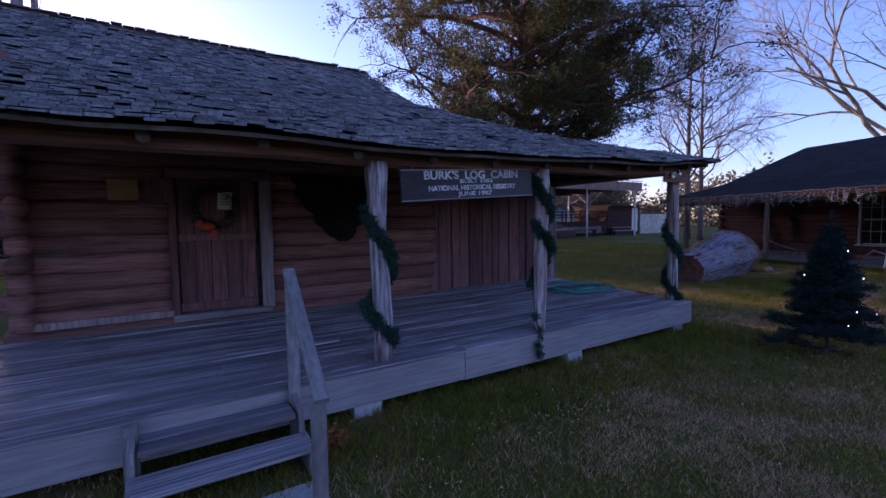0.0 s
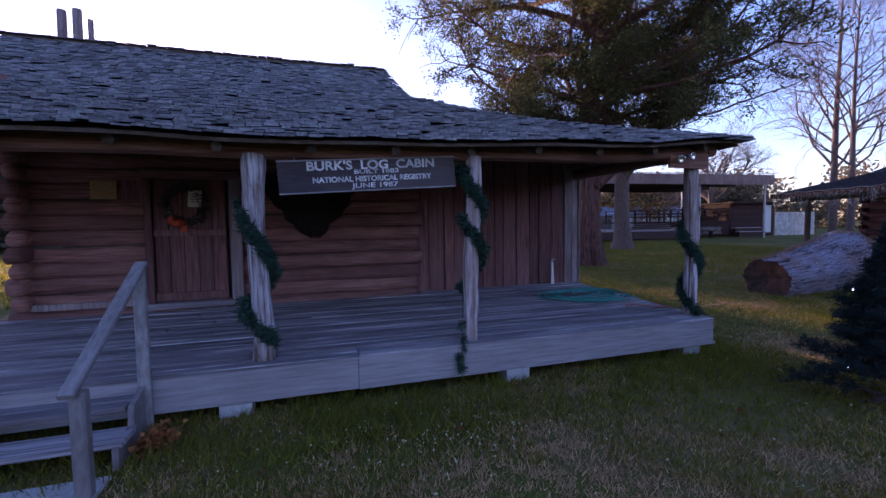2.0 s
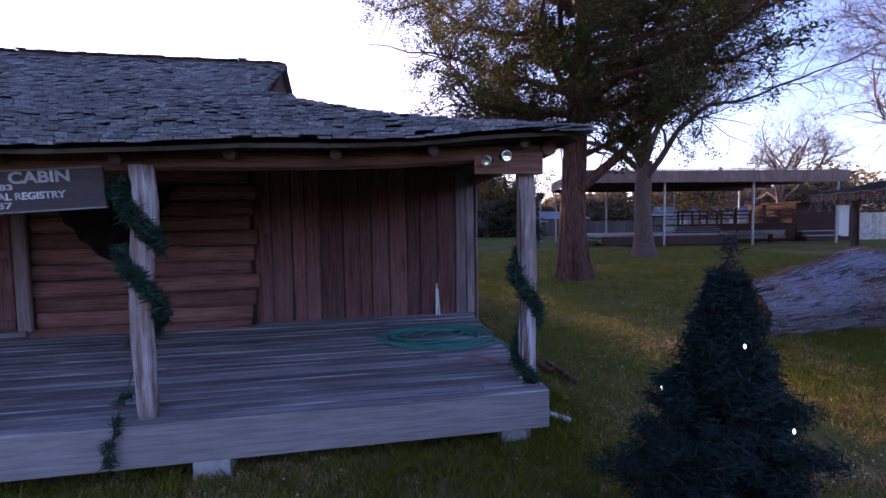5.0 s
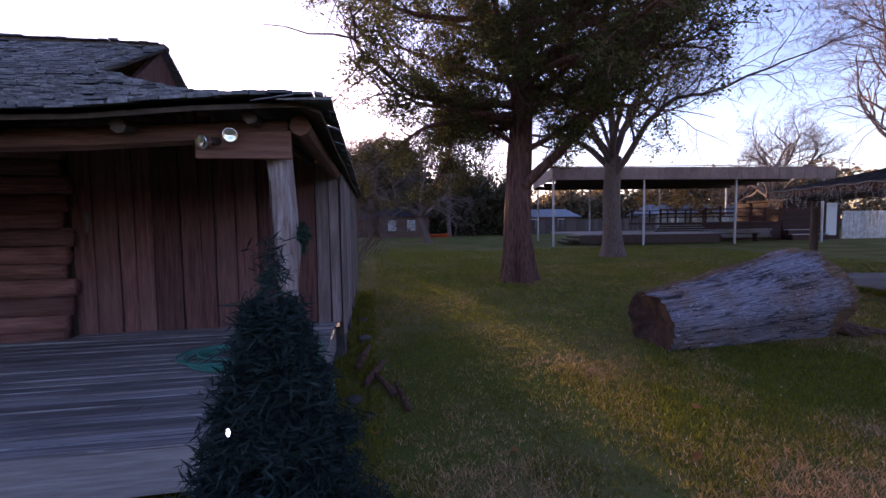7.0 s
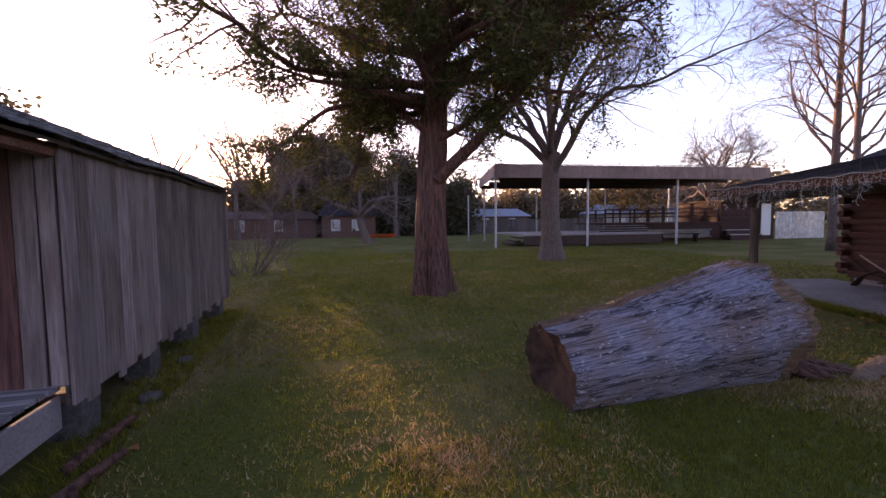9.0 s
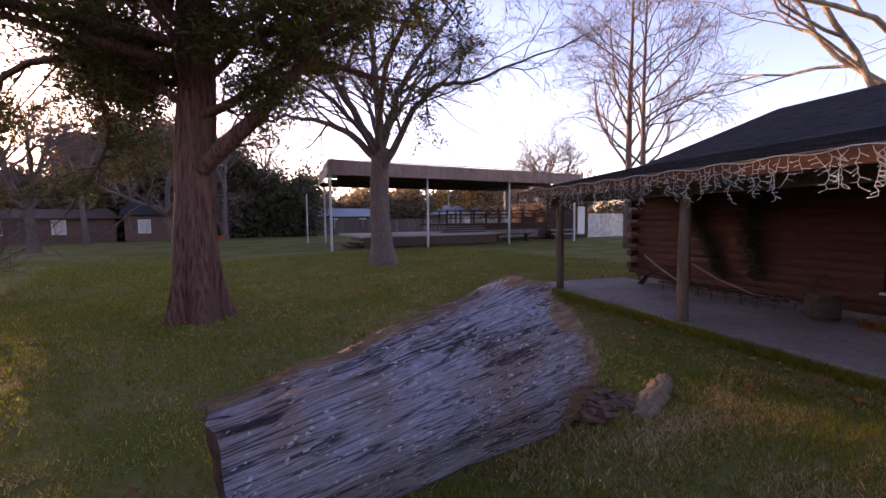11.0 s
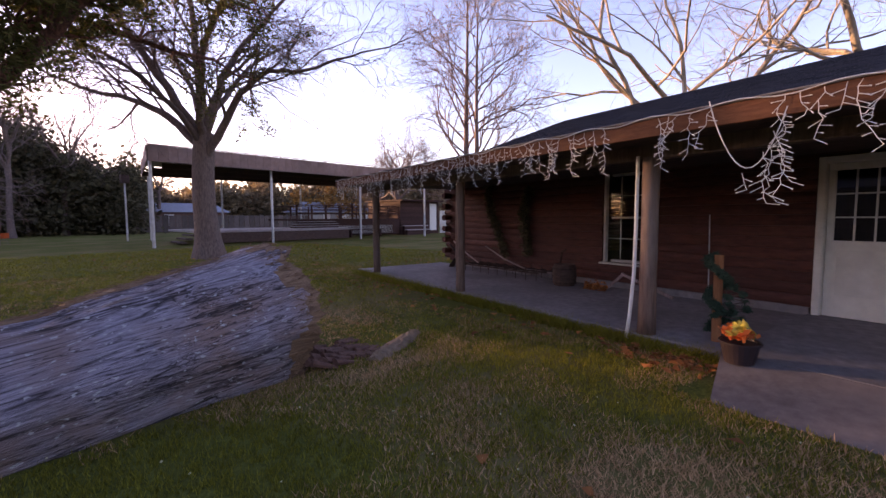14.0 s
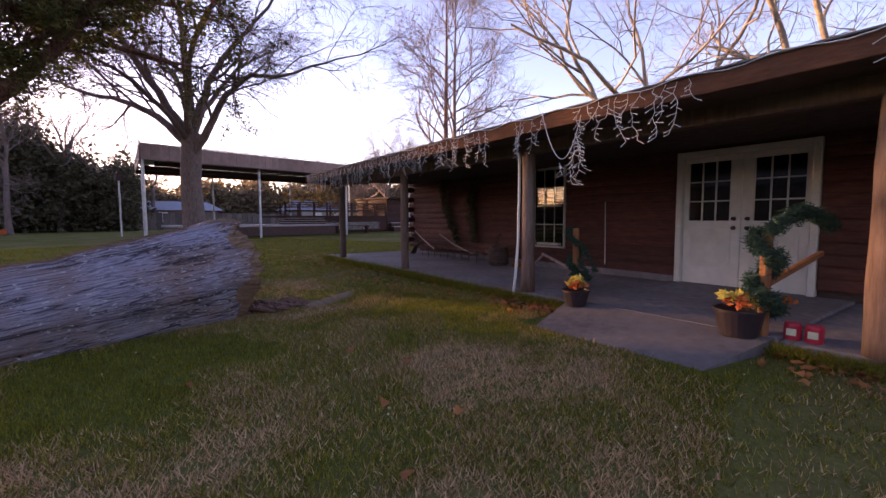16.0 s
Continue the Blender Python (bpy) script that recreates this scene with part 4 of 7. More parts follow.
# ---- trees ----
class Twigs:
    """Grows branches into one mesh and remembers the tips."""

    def __init__(self, seed):
        self.mb, self.r, self.tips, self.thin = MB(), np.random.default_rng(seed), [], 0.009

    def limb(self, p, d, length, r0, r1, seg=6, wig=0.12, lift=0.0, n=6):
        d = Vector(d).normalized()
        pts, dirs = [Vector(p)], [d.copy()]
        for i in range(seg):
            d = (d + Vector(self.r.normal(0, wig, 3)) + Vector((0, 0, lift))).normalized()
            pts.append(pts[-1] + d * (length / seg))
            dirs.append(d.copy())
        self.mb.tube(pts, [r0 + (r1 - r0) * i / seg for i in range(seg + 1)], n, cap=False)
        return pts, dirs

    def grow(self, p, d, length, r, level, spread=0.9, lift=0.02, kids=(5, 5, 5, 4), wig=0.17):
        n = (9, 6, 4, 3, 3)[min(level, 4)]
        pts, dirs = self.limb(p, d, length, r, r * (0.35 if level < 3 else 0.3), seg=(8, 6, 4, 3, 2)[min(level, 4)], wig=wig * (1 + 0.25 * level), lift=lift, n=n)
        if level >= len(kids):
            self.tips.append((pts[-1], dirs[-1]))
            return
        m = kids[level]
        for k in range(m):
            f = 0.25 + 0.75 * (k + self.r.uniform(0.2, 0.9)) / m
            i = min(int(f * (len(pts) - 1)), len(pts) - 2)
            q = pts[i].lerp(pts[i + 1], f * (len(pts) - 1) - i)
            a = self.r.uniform(0, 2 * math.pi)
            dd = dirs[i]
            s1 = dd.cross(Vector((0.3, 0.2, 1))).normalized()
            s2 = dd.cross(s1)
            out = (s1 * math.cos(a) + s2 * math.sin(a)) * spread * self.r.uniform(0.6, 1.2) + dd
            rr = max(r * (1 - 0.62 * f) * self.r.uniform(0.5, 0.75), self.thin)
            self.grow(q, out, length * self.r.uniform(0.48, 0.78) * (1.2 - 0.5 * f), rr, level + 1, spread, -0.012 if level > 0 else lift * 0.5, kids, wig)


    def bough(self, pts, r0, r1, kids, length, spread=0.9, droop=-0.02):
        """A main limb along a bent path, rounded, with side branches along it."""
        pts = [Vector(p) for p in pts]
        fine = []
        for i in range(len(pts) - 1):
            a, b = pts[max(i - 1, 0)], pts[min(i + 2, len(pts) - 1)]
            for k in range(4):
                t = k / 4
                c = 0.5 * ((2 * pts[i]) + (pts[i + 1] - a) * t + (2 * a - 5 * pts[i] + 4 * pts[i + 1] - b) * t * t + (3 * pts[i] - a - 3 * pts[i + 1] + b) * t ** 3)
                fine.append(c + Vector(self.r.normal(0, 0.03, 3)))
        fine.append(pts[-1])
        n = len(fine)
        self.mb.tube(fine, [r0 + (r1 - r0) * i / (n - 1) for i in range(n)], 9, cap=False)
        count = kids[0]
        for k in range(count):
            f = 0.22 + 0.78 * (k + self.r.uniform(0.1, 0.9)) / count
            i = min(int(f * (n - 1)), n - 2)
            d = (fine[i + 1] - fine[i]).normalized()
            side = Vector(self.r.normal(0, 1, 3))
            side = (side - d * side.dot(d)).normalized()
            out = d + side * spread * self.r.uniform(0.6, 1.2) + Vector((0, 0, 0.25))
            rr = max((r0 + (r1 - r0) * f) * self.r.uniform(0.35, 0.6), self.thin)
            self.grow(fine[i], out, length * self.r.uniform(0.6, 1.15) * (1.15 - 0.45 * f), rr, 1, spread, droop, kids, 0.15)
        self.grow(fine[-1], fine[-1] - fine[-3], length * 0.8, r1, 1, spread, droop, kids, 0.15)


def leaf_cloud(centres, per, radius, size, seed, squash=0.7, slim=0.35):
    """Small pointed leaves scattered round centres, as loose four-cornered sprays."""
    r = np.random.default_rng(seed)
    c = np.repeat(np.asarray(centres, dtype=float), per, axis=0)
    n = len(c)
    off = r.normal(0, 1, (n, 3)) * radius * np.array([1, 1, squash])
    p = c + off * 0.6
    a = r.normal(0, 1, (n, 3))
    a[:, 2] = a[:, 2] * 0.6 + 0.15
    a /= np.linalg.norm(a, axis=1, keepdims=True)
    b = np.cross(a, r.normal(0, 1, (n, 3)))
    b /= np.linalg.norm(b, axis=1, keepdims=True)
    L = (size * r.uniform(0.5, 1.3, n))[:, None]
    out = np.stack([p - a * L * 0.5, p + b * L * slim * 0.5, p + a * L * 0.5, p - b * L * slim * 0.5], axis=1)
    return tri_mesh("leaves", out, 4)


def flared_trunk(base, top, r0, r1, flare, n=22, ridges=0.12, seed=0, flutes=0.0):
    a = MB()
    base, top = Vector(base), Vector(top)
    k = 16
    for i in range(k + 1):
        s = i / k
        c = base.lerp(top, s) + Vector((0.06 * math.sin(s * 5 + seed), 0.06 * math.cos(s * 4 + seed), 0))
        r = r0 + (r1 - r0) * s + flare * math.exp(-s * 9)
        for j in range(n):
            th = 2 * math.pi * j / n
            q = r * (1 + ridges * noise.noise((math.cos(th) * 1.8 + seed, math.sin(th) * 1.8, s * 1.2)) + ridges * 0.8 * math.exp(-s * 5) * math.sin(5 * th + seed) + flutes * noise.noise((math.cos(th) * 5, math.sin(th) * 5, s * 2.5 + seed)))
            a.v.append((c.x + q * math.cos(th), c.y + q * math.sin(th), c.z - (0.12 if i == 0 else 0)))
    for i in range(k):
        for j in range(n):
            m = (j + 1) % n
            a.f.append((i * n + j, i * n + m, (i + 1) * n + m, (i + 1) * n + j))
    return a


def cedar(at):
    x, y = at
    z = ground_z(x, y)
    t = thing("cedar_tree", (x, y, z), "large evergreen cedar with fluted brown trunk and ragged crown", "tree")
    part("trunk", flared_trunk((x, y, z), (x + 0.15, y + 0.2, 6.0), 0.40, 0.26, 0.22, 64, 0.24, 3, 0.20), M_CEDARBARK, t, smooth=True)
    tw = Twigs(11)
    tw.mb.tube([(x + 0.1, y + 0.15, 5.4), (x + 0.3, y, 8), (x + 0.1, y + 0.1, 12), (x, y, 16)], [0.28, 0.22, 0.13, 0.04], 9)
    r = tw.r
    cents = []
    limbs = [((0.12, -0.18, 2.75), (0.50, -0.45, 0.60), 5.5, 0.17)]
    for k in range(58):
        h = 3.9 + 11.4 * (k / 58) ** 0.95
        a = k * 2.4 + r.uniform(-0.3, 0.3)
        L = min(4.2 + (h - 4) * 0.9, 7.3, 1.2 + (16.5 - h) * 1.05) * r.uniform(0.68, 1.05)
        limbs.append(((0.2 * math.cos(a), 0.2 * math.sin(a), h - z), (math.cos(a), math.sin(a), r.uniform(0.22, 0.65)), max(L, 1.2), 0.045 + 0.014 * L))
    for k in range(6):
        a = radians(104 + 13 * k)
        limbs.append(((0.2 * math.cos(a), 0.2 * math.sin(a), 4.5 + 0.25 * (k % 3)), (math.cos(a), math.sin(a), 0.16), 6.2 + 0.5 * (k % 2), 0.10))
    for k in range(9):
        a = radians(-62 + 12 * k)
        limbs.append(((0.2 * math.cos(a), 0.2 * math.sin(a), 5.4 + 0.55 * (k % 5)), (math.cos(a), math.sin(a), 0.22), 6.5 + 0.4 * (k % 3), 0.10))
    for off, d, L, rad in limbs:
        part("limb", tw.mb, M_CEDARBARK, t, smooth=True)
        tw.mb = MB()
        pts, dirs = tw.limb((x + off[0], y + off[1], z + off[2]), d, L, rad, 0.02, 9, 0.17, 0.015, 7)
        for i in range(1, 10):
            for s in range(3):
                dd = dirs[min(i, 9)]
                sd = Vector(r.normal(0, 1, 3))
                sd = (sd - dd * sd.dot(dd)).normalized()
                l2 = max(L, 4.0) * r.uniform(0.12, 0.29)
                p2, d2 = tw.limb(pts[i], dd * 0.7 + sd * 0.8 + Vector((0, 0, 0.15)), l2, 0.025, 0.008, 4, 0.2, 0.0, 4)
                if r.random() < 0.58 and i > 1:
                    cents += [tuple(q + Vector((0, 0, 0.06))) for q in p2[2:]]
                if r.random() < 0.5:
                    p3, _ = tw.limb(p2[2], d2[2] + Vector(r.normal(0, 0.6, 3)), l2 * 0.6, 0.012, 0.005, 3, 0.25, 0.0, 3)
                    cents += [tuple(p3[-1]), tuple(p3[-2])]
    part("limb", tw.mb, M_CEDARBARK, t, smooth=True)
    part("crown", leaf_cloud(cents, 68, 0.27, 0.125, 5, 0.8, 0.30), M_NEEDLE, t, "dense dark olive-green scaly foliage")
    return t


def bare_tree(at, height, trunk_r, fork, seed, kids, bark, label, limbs=6, spread=0.8, lean=(0, 0), bias=None, reach=1.0, lift=0.03, wide=1.0):
    x, y = at
    z = ground_z(x, y)
    t = thing("bare_tree", (x, y, z), label, "tree", "leafless trees")
    part("trunk", flared_trunk((x, y, z), (x + lean[0], y + lean[1], z + fork), trunk_r, trunk_r * 0.78, trunk_r * 0.55, 18, 0.10, seed), bark, t, smooth=True)
    tw = Twigs(seed)
    for k in range(limbs):
        a = 2 * math.pi * k / limbs + tw.r.uniform(-0.3, 0.3)
        tilt = tw.r.uniform(0.45, 1.25) * wide if k else 0.1
        d = Vector((math.cos(a) * tilt, math.sin(a) * tilt, 1.0))
        if bias:
            d += Vector(bias)
        h = fork * tw.r.uniform(0.78, 0.98)
        tw.mb = MB()
        tw.grow((x + lean[0] * h / fork, y + lean[1] * h / fork, z + h), d, (height - fork) * tw.r.uniform(0.5, 0.72) * reach, trunk_r * tw.r.uniform(0.42, 0.62), 0, spread, lift, kids)
        part("limb", tw.mb, bark, t, smooth=True)
    return t


cedar((11.55, 12.32))


def spreading_tree(at):
    """A broad bare tree: short trunk, long arching boughs to both sides, thin hanging twigs."""
    x, y = at
    z = ground_z(x, y)
    t = thing("bare_tree", (x, y, z), "broad leafless tree with grey trunk and drooping twigs", "tree", "leafless trees")
    part("trunk", flared_trunk((x, y, z), (x + 0.05, y, z + 4.6), 0.41, 0.34, 0.24, 20, 0.10, 21), M_BARK, t, smooth=True)
    a, b = Vector((0.64, -0.768, 0)), Vector((0.768, 0.64, 0))
    o = Vector((x, y, z))
    tw = Twigs(21)
    tw.thin = 0.007
    # each bough: across, away and up from the foot of the trunk
    boughs = (
        (((0, 0, 4.0), (-1.3, 0.2, 5.2), (-3.0, 0.6, 6.0), (-5.0, 0.8, 6.5), (-7.2, 1.0, 7.6)), 0.17, 0.03),
        (((0, 0, 4.3), (-0.9, -0.4, 6.0), (-2.0, -1.0, 8.0), (-3.7, -1.5, 9.9), (-5.0, -2.0, 11.8)), 0.18, 0.03),
        (((0, 0, 4.2), (-0.15, 0.3, 6.4), (-0.5, 0.7, 8.6), (-0.7, 0.9, 11.0), (-0.3, 1.0, 13.4)), 0.20, 0.03),
        (((0, 0, 4.4), (0.6, 0.2, 6.2), (1.2, 0.4, 7.6), (2.4, 0.9, 9.3), (3.8, 1.2, 11.6)), 0.18, 0.03),
        (((0, 0, 3.5), (0.8, -0.2, 4.7), (1.7, -0.5, 5.9), (2.8, -0.8, 6.55), (4.0, -1.0, 6.5), (6.1, -1.3, 7.0)), 0.17, 0.03),
        (((0, 0, 4.3), (0.5, -0.9, 5.8), (1.6, -2.2, 7.6), (3.4, -3.2, 8.9), (5.2, -3.8, 9.4)), 0.14, 0.025),
        (((0, 0, 4.2), (-0.5, -1.0, 5.4), (-1.6, -2.6, 6.6), (-3.4, -3.8, 7.0)), 0.12, 0.025),
        (((0, 0, 4.3), (0.3, 1.2, 6.2), (0.9, 3.0, 8.2), (1.8, 4.8, 9.6)), 0.14, 0.025),
        (((0, 0, 4.3), (-0.8, 1.1, 6.2), (-2.6, 2.8, 8.4), (-4.2, 3.8, 9.8)), 0.13, 0.025),
    )
    for path, r0, r1 in boughs:
        tw.mb = MB()
        tw.bough([o + a * p + b * q + Vector((0, 0, h)) for p, q, h in path], r0, r1, (9, 6, 5, 3), 3.4, 0.85, -0.04)
        part("limb", tw.mb, M_BARK, t, smooth=True)
    return t


def upright_tree(at, height, trunk_r, seed, label, first=4.0, boughs=19):
    """A tall bare tree whose stem runs on to the top, with rising branches all the way up."""
    x, y = at
    z = ground_z(x, y)
    t = thing("bare_tree", (x, y, z), label, "tree", "leafless trees")
    tw = Twigs(seed)
    tw.thin = 0.008
    stem = [Vector((x + 0.10 * math.sin(s * 7 + seed) * s, y + 0.12 * math.cos(s * 6 + seed) * s, z - 0.1 + height * s)) for s in np.linspace(0, 1, 18)]
    part("trunk", MB().tube(stem, [trunk_r * (1.25 if i == 0 else 1) * (1 - 0.93 * (i / 17) ** 1.1) for i in range(18)], 12, rough=0.1), M_BARK, t, smooth=True)
    for k in range(boughs):
        f = first / height + (0.94 - first / height) * (k + tw.r.uniform(0, 0.8)) / boughs
        i = min(int(f * 17), 16)
        c = stem[i].lerp(stem[i + 1], f * 17 - i)
        an = k * 2.4 + tw.r.uniform(-0.5, 0.5)
        tilt = tw.r.uniform(0.6, 1.25)
        L = height * (0.40 - 0.27 * f) * tw.r.uniform(0.75, 1.15)
        tw.mb = MB()
        tw.grow(c, (math.cos(an) * tilt, math.sin(an) * tilt, 1), L, max(trunk_r * (1 - f) * 0.5, 0.03), 0, 0.75, 0.05, (6, 5, 4), 0.15)
        part("limb", tw.mb, M_BARK, t, smooth=True)
    return t


spreading_tree((18.4, 18.75))
upright_tree((33.5, 17.6), 17.5, 0.23, 4, "tall leafless tree with rising twigs behind the hall")
upright_tree((32.6, 16.2), 15.5, 0.19, 9, "slimmer leafless tree with rising twigs behind the hall")
bare_tree((34.8, 6.3), 22, 0.29, 5.5, 15, (5, 5, 4, 3), M_PALEBARK, "pale-barked leafless sycamore rising behind the hall roof", 6, 0.9, wide=1.5, lift=0.05)
bare_tree((33.0, -1.5), 19, 0.28, 6.0, 33, (5, 5, 4, 3), M_PALEBARK, "pale-barked leafless sycamore rising behind the hall roof", 5, 0.9, wide=1.5, lift=0.05)
bare_tree((50, 40), 14, 0.4, 4.0, 40, (6, 6, 5, 4), M_BARK, "distant leafless tree beyond the pavilion", 6, 0.9)
bare_tree((4.6, 38.0), 13, 0.3, 3.0, 44, (6, 6, 5, 4), M_BARK, "distant leafless tree behind the cabin", 6, 0.9)

# ---- pavilion ----
PAV_O, PAV_E, PAV_Q = Vector((19.2, 26.95, 0)), Vector((0.9925, -0.1219, 0)), Vector((0.1219, 0.9925, 0))
PAV_M = Matrix((PAV_E, PAV_Q, (0, 0, 1))).transposed()


def pav(s, q, z):
    return PAV_O + PAV_E * s + PAV_Q * q + Vector((0, 0, z))


def pbox(mb, s, q, z, ss, sq, sz):
    return mb.box(pav(s, q, z), (ss, sq, sz), m=PAV_M)


pv = thing("pavilion", pav(9, 5, 0.2), "open metal-roofed pavilion on slender steel posts", "pavilion")
part("roof", slope_slab(MB(), (pav(-0.15, -0.4, 5.30), pav(18.9, -0.4, 5.22), pav(18.9, 9.5, 5.32), pav(1.2, 9.5, 5.40)), 0.1), M_ROOFMETAL, pv)
for i in range(44):
    s = -0.15 + i * 0.432
    part("fascia_panel", pbox(MB(), s + 0.216, -0.46 - 0.006 * (i % 2), 4.93 - s * 0.004, 0.428, 0.05, 0.80), M_PAVFASCIA, pv)
part("side_fascia", slope_slab(MB(), (pav(-0.20, -0.4, 5.34), pav(-0.16, -0.4, 5.34), pav(1.19, 9.5, 5.44), pav(1.15, 9.5, 5.44)), 0.75), M_PAVFASCIA, pv)
part("top_trim", pbox(MB(), 9.35, -0.48, 5.36, 19.1, 0.08, 0.05), M_ROOFMETAL, pv, "thin pale metal roof edge")
for q in (0.1, 3, 6, 9):
    part("truss", pbox(MB(), 9.9, q, 4.72, 17.6, 0.12, 0.3), M_DARKBROWN, pv)
for s in (0, 6.1, 12.4, 18.5):
    for q in (0, 9.2):
        s1 = s if q == 0 else max(s, 1.5)
        part("post", MB().tube([pav(s1, q, 0.1), pav(s1, q, 4.75)], 0.075, 10), M_METAL, pv, "slender grey steel post")
dance = thing("dance_floor", pav(7, 5, 0.3), "low pale wooden dance floor under the pavilion roof", "platform")
part("floor", pbox(MB(), 7.2, 4.4, 0.92, 10.0, 6.6, 0.12), M_FASCIA, dance)
part("skirt", pbox(MB(), 7.2, 1.2, 0.55, 9.9, 0.1, 0.62), M_DARKBROWN, dance)
for i in range(3):
    part("step", pbox(MB(), 2.2 - 0.3 * i, 2.4, 0.72 - 0.2 * i, 0.34, 2.2, 0.1), M_DARKBROWN, dance)
M_STAGE = surface("red_brown_stage_boards", (0.039, 0.016, 0.014), (0.093, 0.043, 0.034), scale=(1, 1, 4), size=6, vary=0.25)
stg = thing("stage", pav(13, 6, 0.3), "red-brown raised wooden stage with railings and wide steps", "stage")
part("floor", pbox(MB(), 14.3, 6.4, 1.56, 9.7, 5.0, 0.14), M_STAGE, stg)
part("skirt", pbox(MB(), 14.3, 4.02, 0.9, 9.6, 0.08, 1.2), M_STAGE, stg)
for i in range(6):
    s0 = 7.7 + 0.34 * i
    part("step", pbox(MB(), (s0 + 12.6) / 2, 2.35 + 0.30 * i, 0.60 + 0.165 * i, 12.6 - s0, 0.32, 0.05), M_FASCIA, stg, "worn grey tread")
    part("riser", pbox(MB(), (s0 + 12.6) / 2, 2.50 + 0.30 * i, 0.50 + 0.165 * i, 12.6 - s0 - 0.1, 0.03, 0.15), M_STAGE, stg)
for k, sp in enumerate(np.arange(9.6, 19.2, 1.18)):
    part("rail_post", pbox(MB(), sp, 4.1, 2.12, 0.12, 0.12, 1.15 if k != 4 else 1.5), M_STAGE, stg)
for k, sp in enumerate(np.arange(9.6, 19.2, 1.6)):
    part("rail_post", pbox(MB(), sp, 8.6, 2.12, 0.12, 0.12, 1.1), M_STAGE, stg)
for z in (2.05, 2.36, 2.66):
    part("rail", pbox(MB(), 14.3, 4.1, z, 9.5, 0.06, 0.07), M_STAGE, stg)
    part("rail", pbox(MB(), 14.3, 8.6, z, 9.5, 0.06, 0.07), M_STAGE, stg)
lat = MB()
for i in range(36):
    lat.beam(pav(12.7 + 0.15 * i, 3.94, 0.42), pav(13.05 + 0.15 * i, 3.94, 1.1), 0.035, 0.012)
    lat.beam(pav(13.05 + 0.15 * i, 3.92, 0.42), pav(12.7 + 0.15 * i, 3.92, 1.1), 0.035, 0.012)
part("lattice", lat, M_WHITE, stg, "white diamond lattice panel")
bn = thing("picnic_bench", pav(11.2, 2.0, 0.2), "long dark picnic bench beside the stage steps", "bench")
part("seat", pbox(MB(), 14.6, 2.7, 0.78, 3.4, 0.45, 0.06), M_STAGE, bn)
for sp in (13.2, 16.0):
    part("leg", pbox(MB(), sp, 2.7, 0.47, 0.1, 0.4, 0.56), M_STAGE, bn)
hut = thing("brown_shed", pav(20, 7, 0.2), "dark brown plank shed with a pale door", "shed")
part("wall", pbox(MB(), 21.6, 6.6, 1.65, 4.7, 5.0, 3.05), M_STAGE, hut)
for i in range(15):
    part("siding_board", pbox(MB(), 21.6, 4.07, 0.28 + 0.205 * i, 4.72, 0.05, 0.19), M_STAGE, hut)
part("roof", pbox(MB(), 21.6, 6.4, 3.25, 5.1, 5.8, 0.12), M_STAGE, hut)
part("door", pbox(MB(), 23.2, 4.03, 1.75, 0.85, 0.08, 2.5), M_WHITE, hut, "pale grey-white door")
for i in range(2):
    part("bench", pbox(MB(), 20.6, 3.2 + 0.4 * i, 0.62 + 0.35 * i, 2.9, 0.35, 0.07), M_FASCIA, hut, "pale bench board")
    part("bench_leg", pbox(MB(), 20.6, 3.2 + 0.4 * i, 0.38 + 0.17 * i, 2.7, 0.28, 0.45 + 0.35 * i), M_STAGE, hut)
wf = thing("white_fence", pav(25, 4, 0.2), "white board privacy fence in the distance", "fence")
for i in range(15):
    part("board", pbox(MB(), 24.2 + 0.30 * i, 4.0, 1.28, 0.285, 0.05, 2.15 + 0.03 * math.sin(i * 2.7)), M_OLDWHITE, wf)
lamp = thing("yard_lamp", (20.6, 36.5, 0.2), "grey yard lamp post with a square head", "lamp post")
part("pole", MB().tube([(20.6, 36.5, 0.1), (20.6, 36.5, 4.2)], 0.06, 8), M_METAL, lamp)
part("head", MB().box((20.6, 36.5, 4.35), (0.45, 0.45, 0.55)), M_DARKBROWN, lamp)
M_FARFENCE = surface("brown_grey_fence_board", (0.06, 0.045, 0.04), (0.15, 0.115, 0.10), scale=(5, 5, 0.6), size=4, vary=0.3)
gf = thing("wooden_fence", (24, 58, 0.2), "long brown-grey board fence at the far edge of the lawn", "fence")
for i in range(70):
    part("board", MB().box((21.0 + 0.62 * i, 56 - 0.06 * i, 1.15), (0.58, 0.05, 1.9 + 0.08 * math.sin(i * 3)), rz=-5), M_FARFENCE, gf)


